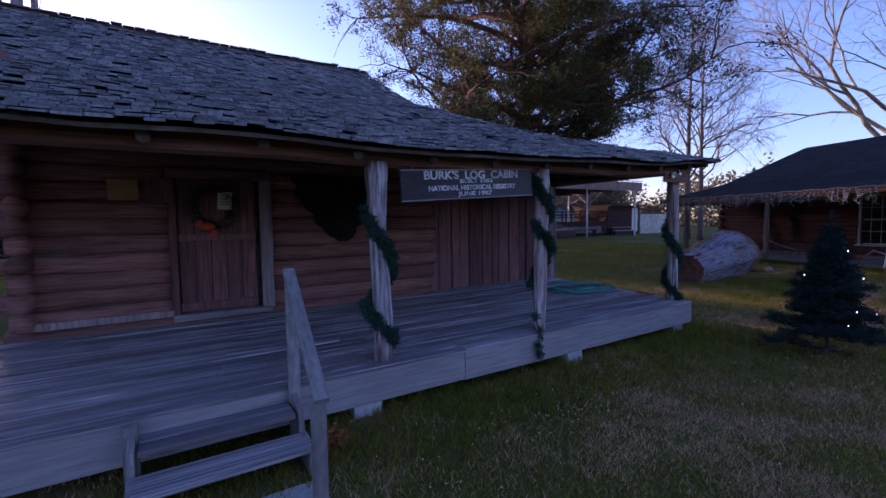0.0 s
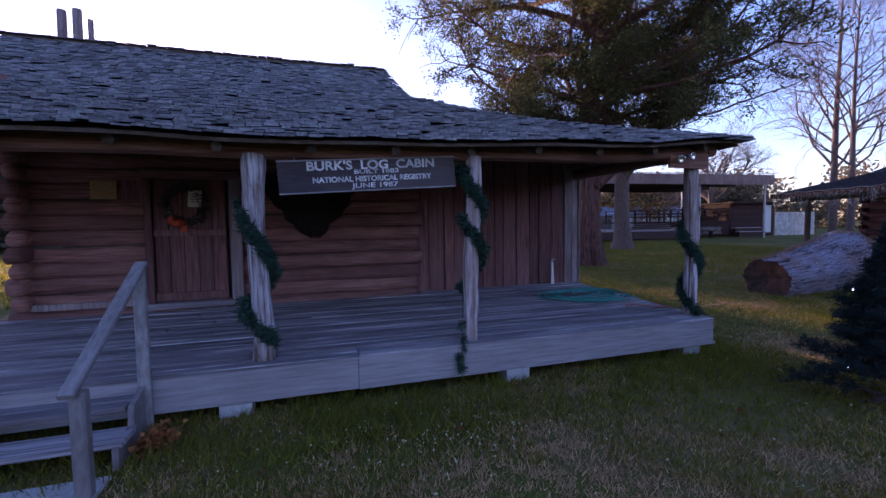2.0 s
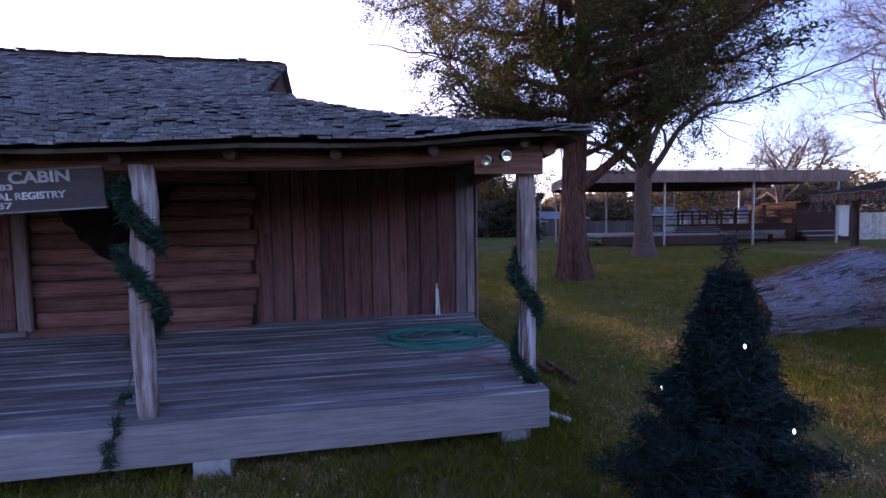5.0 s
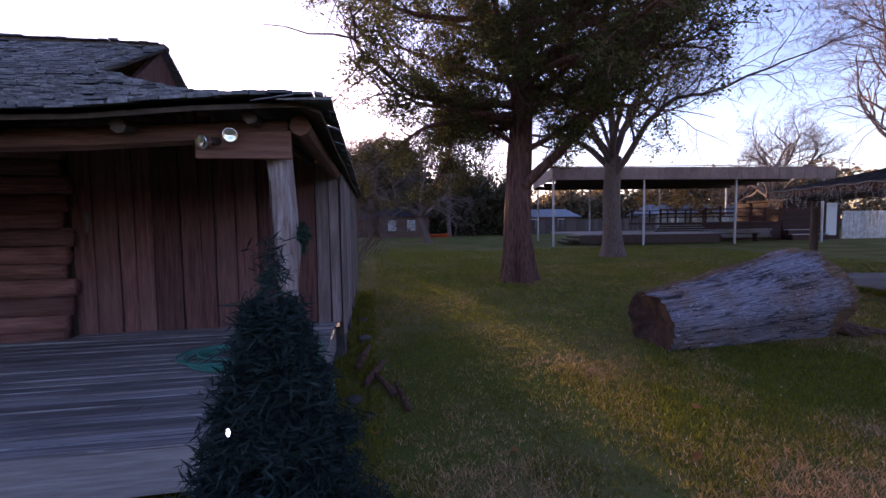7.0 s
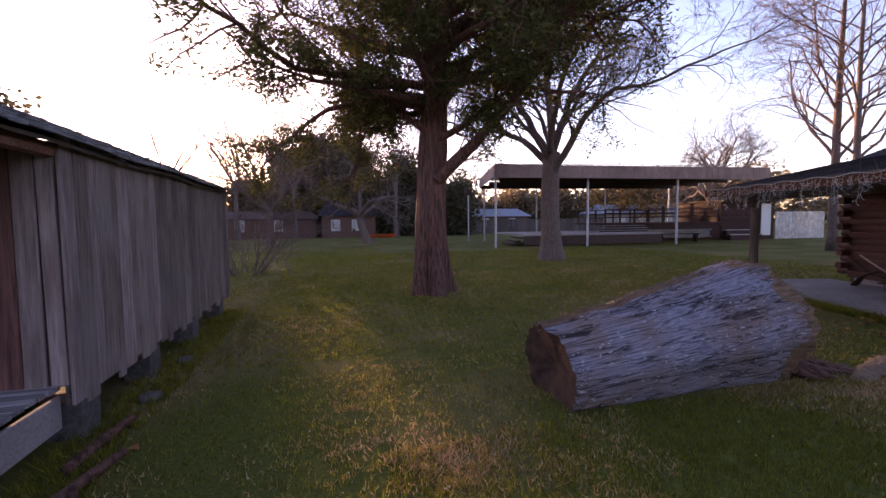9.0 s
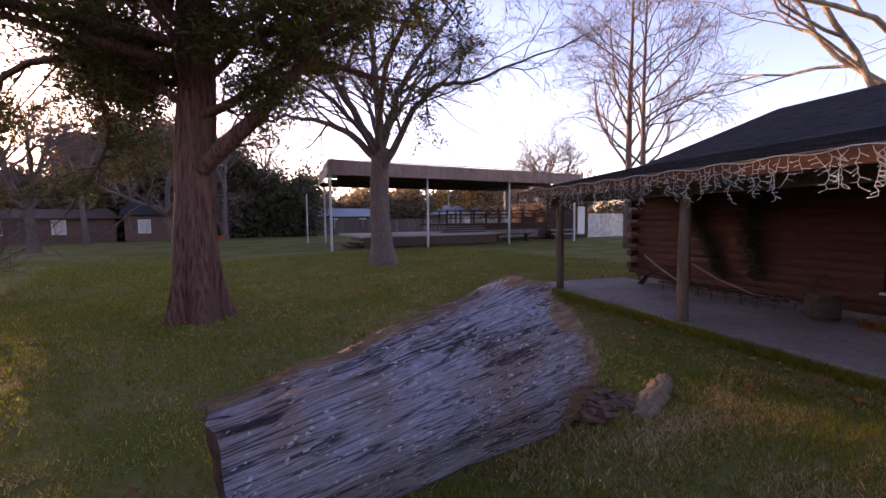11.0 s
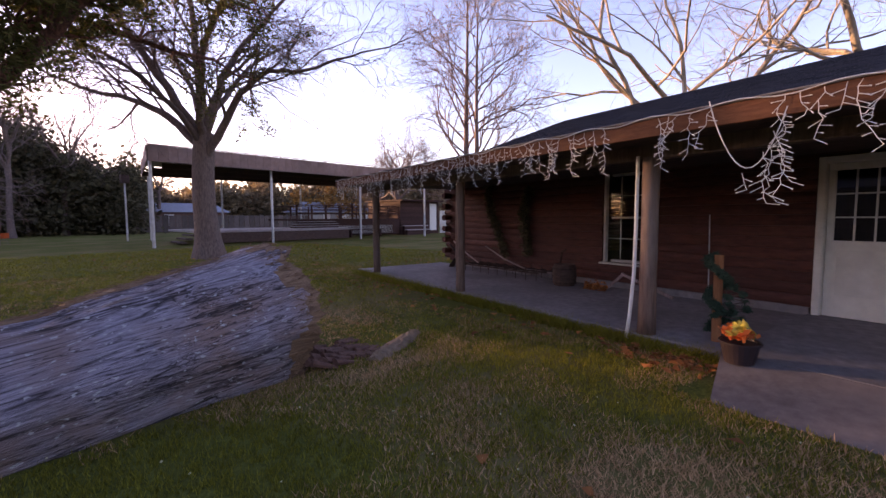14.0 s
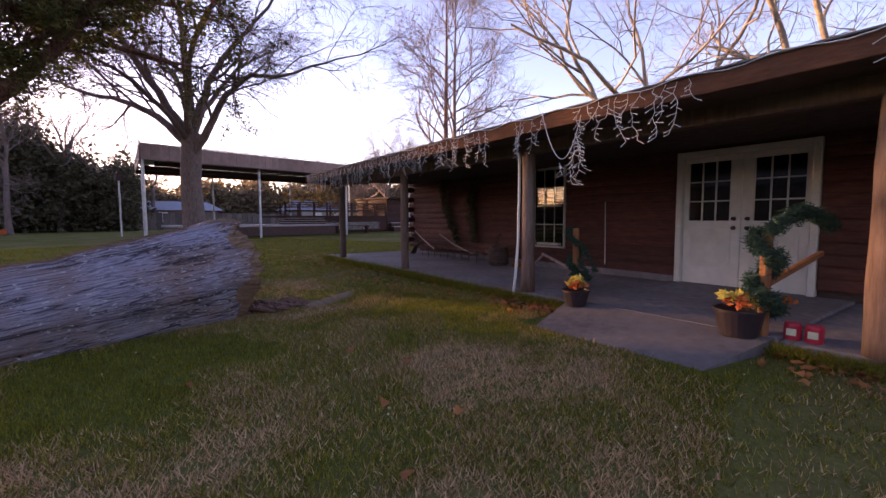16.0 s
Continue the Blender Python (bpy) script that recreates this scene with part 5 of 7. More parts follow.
def house(at, rz, size, wall, roofm, label, windows, ridge=1.6):
    x, y = at
    t = thing("house", (x, y, 0.1), label, "house", "houses beyond the lawn")
    m = Matrix.Rotation(radians(rz), 3, "Z")

    def pl(a, b, c):
        v = m @ Vector((a, b, c))
        return (x + v.x, y + v.y, 0.1 + c)

    w, d, h = size
    part("wall", MB().box(pl(0, 0, h / 2), (w, d, h), rz=rz), wall, t)
    a = MB()
    a.v = [pl(-w / 2 - 0.4, -d / 2 - 0.4, h), pl(w / 2 + 0.4, -d / 2 - 0.4, h), pl(w / 2 + 0.4, d / 2 + 0.4, h), pl(-w / 2 - 0.4, d / 2 + 0.4, h), pl(-w / 2 + 0.6, 0, h + ridge), pl(w / 2 - 0.6, 0, h + ridge)]
    a.f = [(0, 1, 5, 4), (2, 3, 4, 5), (1, 2, 5), (3, 0, 4), (3, 2, 1, 0)]
    part("roof", a, roofm, t)
    for wx in windows:
        f = part("window", MB().box(pl(wx, -d / 2 - 0.04, 1.5), (1.0, 0.08, 1.3), rz=rz), M_WHITE, t, "white-framed window")
        part("pane", MB().box(pl(wx - 0.22, -d / 2 - 0.09, 1.5), (0.36, 0.03, 1.1), rz=rz), M_GLASS, f)
        part("pane", MB().box(pl(wx + 0.22, -d / 2 - 0.09, 1.5), (0.36, 0.03, 1.1), rz=rz), M_GLASS, f)
    return t


M_BRICK = surface("far_brick", (0.10, 0.05, 0.038), (0.18, 0.095, 0.07), size=8, vary=0.05)
M_PALEWALL = surface("dull_white_wall", (0.238, 0.231, 0.224), (0.322, 0.315, 0.301), size=4, vary=0.05)
M_BLUEROOF = surface("pale_blue_grey_roof", (0.150, 0.168, 0.198), (0.216, 0.240, 0.276), size=3, vary=0.05)
house((11.2, 55), 3, (6.0, 6, 2.6), M_BRICK, M_ASPHALT, "low brick house with white windows beyond the lawn", (-1.5, 0.8))
house((2.0, 56), 3, (11, 6, 2.3), M_BRICK, M_DARKBROWN, "low brick house in the shade of the woods", (-2.5, 1.5), 0.9)
house((54, 56), -8, (15, 8, 2.5), M_PALEWALL, M_BLUEROOF, "white house with a pale metal roof behind the stage", (-5, -2, 2, 5), 1.5)
house((33, 62), -5, (9, 6, 2.4), M_BRICK, M_BLUEROOF, "low house behind the board fence", (-2, 2), 1.2)

# ---- far woods ----
def woods(name, centres, per, radius, size, mat, seed, label):
    ob = tagged(part(name, leaf_cloud(centres, per, radius, size, seed, 0.8, 0.55), mat), label, "trees", kind="stuff")
    return ob


def band(az0, az1, dist, low, high, count, seed, eye=(11, 3), tilt=0.6):
    """Clump centres in a band seen between two bearings: an uneven wood with a ragged top."""
    r = np.random.default_rng(seed)
    out = []
    for _ in range(count):
        a = radians(r.uniform(az0, az1))
        d = dist * r.uniform(0.9, 1.25)
        top = high * (0.72 + 0.5 * noise.noise((math.degrees(a) * 0.35 + seed, 0.3, 0)) + 0.15 * noise.noise((math.degrees(a) * 1.3, seed, 2)))
        out.append((eye[0] + d * math.cos(a), eye[1] + d * math.sin(a), low + (top - low) * r.random() ** 0.85))
    return out


woods("far_woods", band(73.5, 89, 56, 0.3, 12.5, 2000, 1), 40, 1.5, 0.5, M_PINE, 1, "dense dark evergreen wood at the edge of the lawn")
woods("far_woods", band(87, 97.5, 62, 0.3, 16, 2000, 7), 28, 1.4, 0.8, M_WOODS, 7, "brownish winter wood behind the houses")


def hedge_row(az0, az1, dist, top, count, seed, eye=(11, 3)):
    """Clump centres of a close row of small trees with a nearly even top."""
    r = np.random.default_rng(seed)
    out = []
    for _ in range(count):
        a, d = radians(r.uniform(az0, az1)), dist * r.uniform(0.96, 1.06)
        h = top * (0.95 + 0.12 * noise.noise((math.degrees(a) * 1.1, seed, 0)))
        out.append((eye[0] + d * math.cos(a), eye[1] + d * math.sin(a), 0.3 + (h - 1.0) * r.random() ** 0.8))
    return out


# Rows added to block low sun; the gap between them lights one lawn strip.
woods("far_woods", hedge_row(104.9, 108.5, 63, 7.2, 520, 10) + hedge_row(100.3, 102.7, 66, 8.2, 330, 13), 40, 1.15, 0.55, M_WOODS, 8, "close row of brownish winter trees added behind the houses to screen the low sun")
# Density of this wood is set so that the sun comes through dappled.
woods("far_woods", hedge_row(97.0, 102.7, 64, 7.8, 250, 8), 26, 1.3, 0.6, M_WOODS, 9, "thin brownish winter wood behind the houses")
woods("far_woods", band(108.5, 124, 84, 0.2, 4.0, 500, 22) + band(126, 142, 52, 0.2, 14, 900, 21), 44, 1.3, 0.6, M_PINE, 21, "dark evergreen wood beyond the sunlit field")
woods("far_woods", band(96.5, 101.6, 70, 2.0, 14, 150, 12), 20, 1.2, 0.5, M_WOODS, 12, "thin tops of tall winter trees behind the houses")
woods("far_woods", band(108.5, 124, 82, 0.3, 4.6, 500, 2), 24, 1.3, 0.75, M_WOODS, 2, "thin brownish winter wood behind the houses")
r5 = np.random.default_rng(55)
thicket = [(r5.uniform(-7.8, -4.2), r5.uniform(22.5, 26), 0.3 + 7.2 * r5.random() ** 1.2) for _ in range(260)]
woods("evergreen_thicket", thicket, 40, 0.8, 0.32, M_PINE, 55, "dense dark evergreen thicket behind the old cabin")
woods("far_woods", band(38, 74, 78, 0.3, 10.5, 1700, 3), 30, 1.5, 0.85, M_WOODS, 3, "brownish winter wood beyond the fence")
woods("far_woods", band(48, 57, 70, 1.0, 8.0, 220, 6), 34, 1.2, 0.6, M_ORANGE, 6, "orange autumn trees lit by the low sun")
woods("far_woods", band(-60, 38, 90, 0.3, 11.5, 2200, 4), 18, 1.9, 0.9, M_WOODS, 4, "winter wood on the far side of the hall")
woods("far_woods", band(125, 300, 60, 0.3, 10, 1600, 5), 14, 1.8, 0.9, M_WOODS, 5, "winter wood behind the walk")
for i, (x, y, h) in enumerate(((16.5, 50, 15), (20.5, 54, 17), (24.0, 56, 14), (12.5, 58, 18), (5.5, 52, 15), (0, 50, 14), (-6, 50, 16), (30, 60, 13))):
    bare_tree((x, y), h, 0.22, h * 0.4, 60 + i, (5, 5, 4), M_BARK, "slim leafless tree at the wood's edge", 5, 0.8)
bare_tree((12.1, 36.8), 9.5, 0.34, 2.6, 71, (5, 5, 4, 3), M_BARK, "leaning leafless tree with drooping limbs near the far house", 5, 1.0, lean=(-0.7, 0), lift=-0.04, wide=1.4)

# ---- porch things ----
M_WORN = surface("pale_worn_edge", (0.108, 0.102, 0.100), (0.504, 0.480, 0.468), scale=(0.30, 3, 3), size=3, vary=0.35, contrast=(0.48, 0.64))
k = 0
y = FRONT - 0.012
while y < WALL_Y + 0.02:
    w = 0.135 + 0.01 * math.sin(k * 3.1)
    cuts = [DECK_L, 2.47 if k < 3 else (1.2 + 0.9 * math.sin(k * 2.2)), 5.9 + 0.4 * math.sin(k * 1.3) if k % 3 == 1 else DECK_R, DECK_R]
    for x0, x1 in zip(cuts[:-1], cuts[1:]):
        if x1 - x0 < 0.2:
            continue
        z = deck_z(y + w / 2) + 0.006 * math.sin(k * 2.7 + x0)
        pk = part("plank", MB().box(((x0 + x1) / 2, y + w / 2, z - 0.02), (x1 - x0 - 0.006, w - 0.013 - 0.005 * (k % 2), 0.04), m=Matrix.Rotation(0.022 * math.sin(k * 2.9 + x0), 3, "X")), M_DECK, deck)
        pk.data.materials.append(M_WORN)
        for q in range(0, 8, 2) if math.sin(k * 4.1 + x0) > -0.2 else ():
            pk.data.polygons[q].material_index = 1
    y += w
    k += 1
part("plank", MB().box((5.3, (y + SHED_Y) / 2, deck_z(WALL_Y) - 0.02), (3.1, SHED_Y - y + 0.06, 0.04)), M_DECK, deck)

# steps with handrail
M_RAILWOOD = surface("weathered_handrail", (0.15, 0.13, 0.125), (0.34, 0.31, 0.295), scale=(6, 2, 2), size=4, stain=(0.14, 0.10, 0.085), vary=0.15, bump=0.4)
st = thing("porch_steps", (0.22, 3.1, 0), "weathered grey wooden porch steps with one handrail", "steps")
for zt, y0, y1 in ((0.335, 3.20, 3.475), (0.19, 2.92, 3.20)):
    for i in range(2):
        d = (y1 - y0) / 2
        part("tread", MB().box((0.22 + 0.02 * (zt < 0.3), y0 + d * (i + 0.5), zt - 0.02), (0.96 + 0.1 * (zt < 0.3), d - 0.008, 0.042)), M_DECK, st)
for x in (-0.30, 0.74):
    a = MB()
    x0, x1 = x - 0.02, x + 0.02
    prof = [(3.47, 0.42), (3.47, -0.02), (2.9, -0.02), (2.9, 0.16), (3.18, 0.2), (3.2, 0.34)]
    a.add([(xx, yy, zz) for xx in (x0, x1) for yy, zz in prof], [tuple(range(6)), tuple(range(11, 5, -1))] + [(q, q + 6, (q + 1) % 6 + 6, (q + 1) % 6) for q in range(6)])
    part("stringer", a, M_RAILWOOD, st)
part("newel", MB().box((-0.31, 3.40, 0.21), (0.09, 0.05, 0.46)), M_RAILWOOD, st)
part("rail_post", MB().box((0.755, 3.45, 0.66), (0.09, 0.05, 1.36)), M_RAILWOOD, st)
part("rail_post", MB().box((0.70, 2.58, 0.33), (0.085, 0.085, 0.72)), M_RAILWOOD, st)
part("handrail", MB().beam((0.755, 3.52, 1.385), (0.69, 2.46, 0.70), 0.09, 0.04), M_RAILWOOD, st, "sloping worn handrail board")
solid("stepping_stone", MB().box((0.1, 2.55, 0.01), (1.3, 0.5, 0.05)), M_BLOCK, "rough concrete pad before the steps", "paving")


def cloud_thing(name, centres, per, radius, size, mat, seed, label, category, slim=0.35, group=""):
    return tagged(part(name, leaf_cloud(centres, per, radius, size, seed, 1.0, slim), mat), label, category, group)


cloud_thing("marigold", [(0.92, 3.12, 0.12), (0.86, 3.05, 0.10), (1.0, 3.1, 0.1)], 90, 0.07, 0.05, M_DEADLEAF, 3, "clump of rusty orange flowers beside the steps", "flower", 0.6)["kind"] = "stuff"

# sign board
sg = thing("sign_board", (2.63, 3.58, 2.15), "dark weathered wooden sign board with white letters", "sign")
M_SIGN = surface("dark_sign_board", (0.040, 0.030, 0.035), (0.098, 0.073, 0.076), scale=(0.6, 6, 8), size=5, stain=(0.207, 0.161, 0.150), stain_amount=0.4, bump=0.4)
M_LETTER = surface("worn_white_letters", (0.45, 0.43, 0.42), (0.72, 0.70, 0.68), size=30, bump=0.1)
TILT_S = 3.4
SIGN_M = Matrix.Rotation(radians(-TILT_S), 4, "Y")
part("board", MB().box((2.635, 3.585, 2.145), (1.66, 0.028, 0.285), m=Matrix.Rotation(radians(-TILT_S), 3, "Y")), M_SIGN, sg)
for q in (0.145, -0.145):
    c = SIGN_M @ Vector((0, 0, q))
    part("edge_strip", MB().box((2.635 + c.x, 3.582, 2.145 + c.z), (1.66, 0.032, 0.012), m=Matrix.Rotation(radians(-TILT_S), 3, "Y")), M_FASCIA, sg)


def letters(body, x, z, size, width, parent, bold=0.0):
    cu = bpy.data.curves.new("text", "FONT")
    cu.body, cu.size, cu.extrude, cu.offset, cu.align_x = body, size, 0.002, bold, "CENTER"
    tmp = bpy.data.objects.new("text", cu)
    scene.collection.objects.link(tmp)
    bpy.context.view_layer.update()
    me = bpy.data.meshes.new_from_object(tmp.evaluated_get(bpy.context.evaluated_depsgraph_get()))
    got = max(v.co.x for v in me.vertices) - min(v.co.x for v in me.vertices)
    bpy.data.objects.remove(tmp)
    m = Matrix.Translation((2.635, 3.568, 2.145)) @ SIGN_M @ Matrix.Translation((x, 0, z)) @ Matrix.Rotation(radians(90), 4, "X") @ Matrix.Diagonal((width / got, 1, 1, 1))
    root = list(range(len(me.vertices)))

    def top(i):
        while root[i] != i:
            i = root[i]
        return i

    for p in me.polygons:
        for v in p.vertices[1:]:
            root[top(v)] = top(p.vertices[0])
    islands = {}
    for p in me.polygons:
        islands.setdefault(top(p.vertices[0]), []).append(tuple(p.vertices))
    glyphs = []
    for faces in islands.values():
        xs = [me.vertices[v].co.x for f in faces for v in f]
        a, b = min(xs), max(xs)
        for g in glyphs:
            if g[0] < (a + b) / 2 < g[1] or a < (g[0] + g[1]) / 2 < b:
                g[0], g[1] = min(g[0], a), max(g[1], b)
                g[2] += faces
                break
        else:
            glyphs.append([a, b, list(faces)])
    for a, b, faces in sorted(glyphs):
        used = sorted({v for f in faces for v in f})
        at = {v: i for i, v in enumerate(used)}
        one = bpy.data.meshes.new("letter")
        one.from_pydata([m @ me.vertices[v].co for v in used], [], [[at[v] for v in f] for f in faces])
        part("letter", one, M_LETTER, parent)


letters("BURK'S  LOG  CABIN", 0.02, 0.055, 0.112, 1.20, sg, 0.003)
letters("BUILT 1883", 0.05, 0.012, 0.055, 0.42, sg, 0.001)
letters("NATIONAL HISTORICAL REGISTRY", 0.02, -0.058, 0.068, 1.12, sg, 0.002)
letters("JUNE 1987", 0.03, -0.118, 0.062, 0.44, sg, 0.001)
wire = MB().tube([(1.95, 3.6, 2.25), (1.93, 3.64, 2.36)], 0.004, 5)
part("hanging_wire", wire, M_METAL, sg)
part("hanging_wire", MB().tube([(3.35, 3.6, 2.33), (3.36, 3.64, 2.42)], 0.004, 5), M_METAL, sg)

# plank door of the cabin
dr = thing("door_2", (0.5, WALL_Y, 0.6), "closed dark plank cabin door with a worn lower half", "door", kind="structure")
for i in range(5):
    part("door_plank", MB().box((0.125 + i * 0.178, WALL_Y + 0.06 + 0.003 * (i % 2), 1.49), (0.172, 0.03, 1.68)), M_PLANKWALL, dr)
part("door_rail", MB().box((0.48, WALL_Y + 0.035, 1.60), (0.9, 0.03, 0.09)), M_PLANKWALL, dr)
part("door_rail", MB().box((0.48, WALL_Y + 0.035, 0.72), (0.9, 0.03, 0.10)), M_PLANKWALL, dr)
part("lintel", MB().box((0.52, WALL_Y + 0.02, 2.40), (1.2, 0.12, 0.12)), M_LOG, dr)
part("jamb", MB().box((1.06, WALL_Y + 0.0, 1.5), (0.155, 0.06, 1.76)), M_GREYPLANK, dr, "pale worn jamb plank")
part("jamb", MB().box((-0.02, WALL_Y + 0.02, 1.5), (0.09, 0.06, 1.76)), M_PLANKWALL, dr)
part("threshold", MB().box((0.52, WALL_Y + 0.0, 0.60), (1.15, 0.14, 0.08)), M_DECK, dr)
ring = [(0.43 + 0.24 * math.cos(a), WALL_Y + 0.0, 1.98 + 0.24 * math.sin(a)) for a in np.linspace(0, 2 * math.pi, 40)]
wr = thing("door_wreath", (0.43, WALL_Y, 1.98), "dark twig wreath with a red bow on the door", "wreath")
part("twig_ring", leaf_cloud(ring, 40, 0.05, 0.12, 4, 1.0, 0.12), M_DARKWOOD, wr)
M_RED = plain("orange_red_ribbon", (0.62, 0.07, 0.02), 0.6)
part("bow", MB().lathe([(0.02, -0.05), (0.085, -0.03), (0.09, 0.03), (0.03, 0.06)], (0.36, WALL_Y - 0.03, 1.73), 9).lathe([(0.01, -0.06), (0.05, -0.02), (0.05, 0.05), (0.02, 0.08)], (0.27, WALL_Y - 0.02, 1.76), 7).box((0.42, WALL_Y - 0.03, 1.66), (0.08, 0.02, 0.10)), M_RED, wr, "bright red-orange bow")
part("berries", leaf_cloud([(0.22, WALL_Y - 0.03, 1.95), (0.25, WALL_Y - 0.03, 1.86), (0.6, WALL_Y - 0.03, 1.78)], 5, 0.05, 0.02, 9, 1, 0.9), M_CLOVER, wr)
M_PAPER = surface("aged_paper", (0.52, 0.46, 0.32), (0.66, 0.60, 0.44), size=8)
nt = thing("paper_notice", (0.56, WALL_Y, 2.1), "cream paper notice pinned on the door", "notice")
part("sheet", MB().box((0.565, WALL_Y - 0.035, 2.07), (0.17, 0.008, 0.23), m=Matrix.Rotation(radians(4), 3, "Y")), M_PAPER, nt)
for i in range(4):
    part("writing_line", MB().box((0.567, WALL_Y - 0.042, 2.13 - 0.035 * i), (0.11 - 0.02 * (i % 2), 0.004, 0.010)), M_DARKBROWN, nt)
M_TAN = surface("varnished_tan_wood", (0.40, 0.20, 0.075), (0.60, 0.33, 0.13), scale=(1, 5, 5), size=5, rough=0.5)
solid("wooden_plaque", MB().box((-0.49, WALL_Y - 0.02, 2.18), (0.29, 0.025, 0.24)).box((-0.49, WALL_Y - 0.036, 2.18), (0.22, 0.008, 0.17)), M_TAN, "tan wooden plaque on the log wall", "plaque")
pf = thing("picture_frame", (-0.15, WALL_Y, 2.18), "thin-framed dark notice on the log wall", "frame")
part("panel", MB().box((-0.155, WALL_Y - 0.012, 2.18), (0.25, 0.014, 0.27)), M_PLANKWALL, pf)
for c, s in (((-0.155, WALL_Y - 0.02, 2.318), (0.27, 0.012, 0.012)), ((-0.155, WALL_Y - 0.02, 2.042), (0.27, 0.012, 0.012)), ((-0.285, WALL_Y - 0.02, 2.18), (0.012, 0.012, 0.264)), ((-0.025, WALL_Y - 0.02, 2.18), (0.012, 0.012, 0.264))):
    part("moulding", MB().box(c, s), M_BEAM, pf)
# dark hide hung on the logs
hd = MB()
NH = 14
for j in range(NH + 1):
    s = j / NH
    half = 0.62 * (1 - s ** 1.6) + 0.10 + 0.03 * math.sin(j * 2.1)
    for i in range(NH + 1):
        u = i / NH * 2 - 1
        hd.v.append((2.12 + 0.02 * math.sin(j) + half * u, WALL_Y - 0.035 - 0.02 * math.sin(i * 1.3 + j) - 0.02 * (1 - abs(u)), 2.42 - 0.92 * s + 0.03 * math.sin(i * 1.9)))
front = len(hd.v)
hd.v += [(a, b + 0.012, c) for a, b, c in hd.v]
for j in range(NH):
    for i in range(NH):
        q = (j * (NH + 1) + i, j * (NH + 1) + i + 1, (j + 1) * (NH + 1) + i + 1, (j + 1) * (NH + 1) + i)
        hd.f += [q, tuple(x + front for x in q[::-1])]
solid("hide", hd, surface("black_brown_hide", (0.006, 0.004, 0.004), (0.022, 0.014, 0.011), size=30, bump=0.5, rough=0.9), "dark brown hide hanging on the log wall", "hide", smooth=True)
solid("door_latch", MB().box((3.92, SHED_Y - 0.01, 1.93), (0.05, 0.03, 0.26)), M_GREYPLANK, "pale narrow wooden strip on the plank wall", "strip")

# garlands on the posts
def helix(cx, cy, z0, z1, turns, r, phase, n=46):
    return [(cx + r * math.cos(phase + 2 * math.pi * turns * t), cy + r * math.sin(phase + 2 * math.pi * turns * t), z0 + (z1 - z0) * t) for t in np.linspace(0, 1, n)]


def garland(name, pts, seed, label, r=0.04, mat=M_GARLAND):
    t = thing(name, pts[0], label, "garland", "evergreen garlands")
    part("cord", MB().tube(pts, 0.006, 5), M_DARKWOOD, t)
    g = np.random.default_rng(seed)
    loose = [tuple(np.array(q) + g.normal(0, r * 0.45, 3)) for i, q in enumerate(pts) for _ in range(1 + int(2.4 * abs(math.sin(i * 0.37 + seed))))]
    part("foliage", leaf_cloud(loose, 46, r * 0.85, 0.085, seed, 1.0, 0.13), mat, t, "dark green artificial needles")
    return t


garland("garland", helix(1.61, 3.66, 1.86, 1.28, 0.55, 0.115, math.pi * 0.95) + helix(1.62, 3.66, 1.28, 0.98, 0.35, 0.13, math.pi * 2.05, 20) + helix(1.6, 3.66, 0.98, 0.60, 0.55, 0.11, math.pi * 0.9, 26), 21, "dark green garland wound round the cedar post")
garland("garland", helix(3.66, 3.62, 2.24, 1.72, 0.6, 0.10, math.pi * 0.9) + helix(3.66, 3.62, 1.72, 0.98, 0.9, 0.10, math.pi * 1.0) + [(3.52, 3.56, 0.62), (3.50, 3.50, 0.52), (3.49, 3.47, 0.42), (3.47, 3.455, 0.34), (3.45, 3.455, 0.25)], 22, "dark green garland wound round the slim post and over the edge")
garland("garland", helix(6.73, 3.76, 1.82, 1.30, 0.62, 0.095, 0.2, 40) + helix(6.73, 3.76, 1.30, 0.50, 1.1, 0.095, 0.2 + 2 * math.pi * 0.62, 56), 23, "dark green garland wound round the corner post", 0.045)

# flood lights on a board
fl = thing("flood_light", (6.52, 3.6, 2.4), "twin clear flood bulbs on a brown board", "light")
part("board", MB().box((6.52, 3.62, 2.40), (0.60, 0.035, 0.19)), M_BEAM, fl)
M_BULB = surface("silvered_bulb", (0.62, 0.62, 0.64), (0.82, 0.82, 0.84), size=3, rough=0.12, metal=0.9, bump=0)
for x, z, way in ((6.32, 2.405, (-0.7, -1, -0.25)), (6.46, 2.445, (0.1, -1, -0.1))):
    mm = Vector(way).to_track_quat("Z", "Y").to_matrix()
    bl = part("bulb", MB().lathe([(0.015, -0.045), (0.018, -0.01), (0.045, 0.04), (0.048, 0.049), (0.042, 0.051), (0.016, 0.037)], (x, 3.55, z), 16, mm), M_BULB, fl, "silvered reflector bulb", smooth=True)
    part("socket", MB().lathe([(0.028, -0.09), (0.03, -0.03), (0.02, -0.02)], (x, 3.56, z), 10, mm), M_DARKBROWN, fl)
part("cable", MB().tube([(6.655, 3.72, 2.26), (6.65, 3.70, 1.5), (6.652, 3.70, 0.6)], 0.006, 5), M_DARKBROWN, fl)

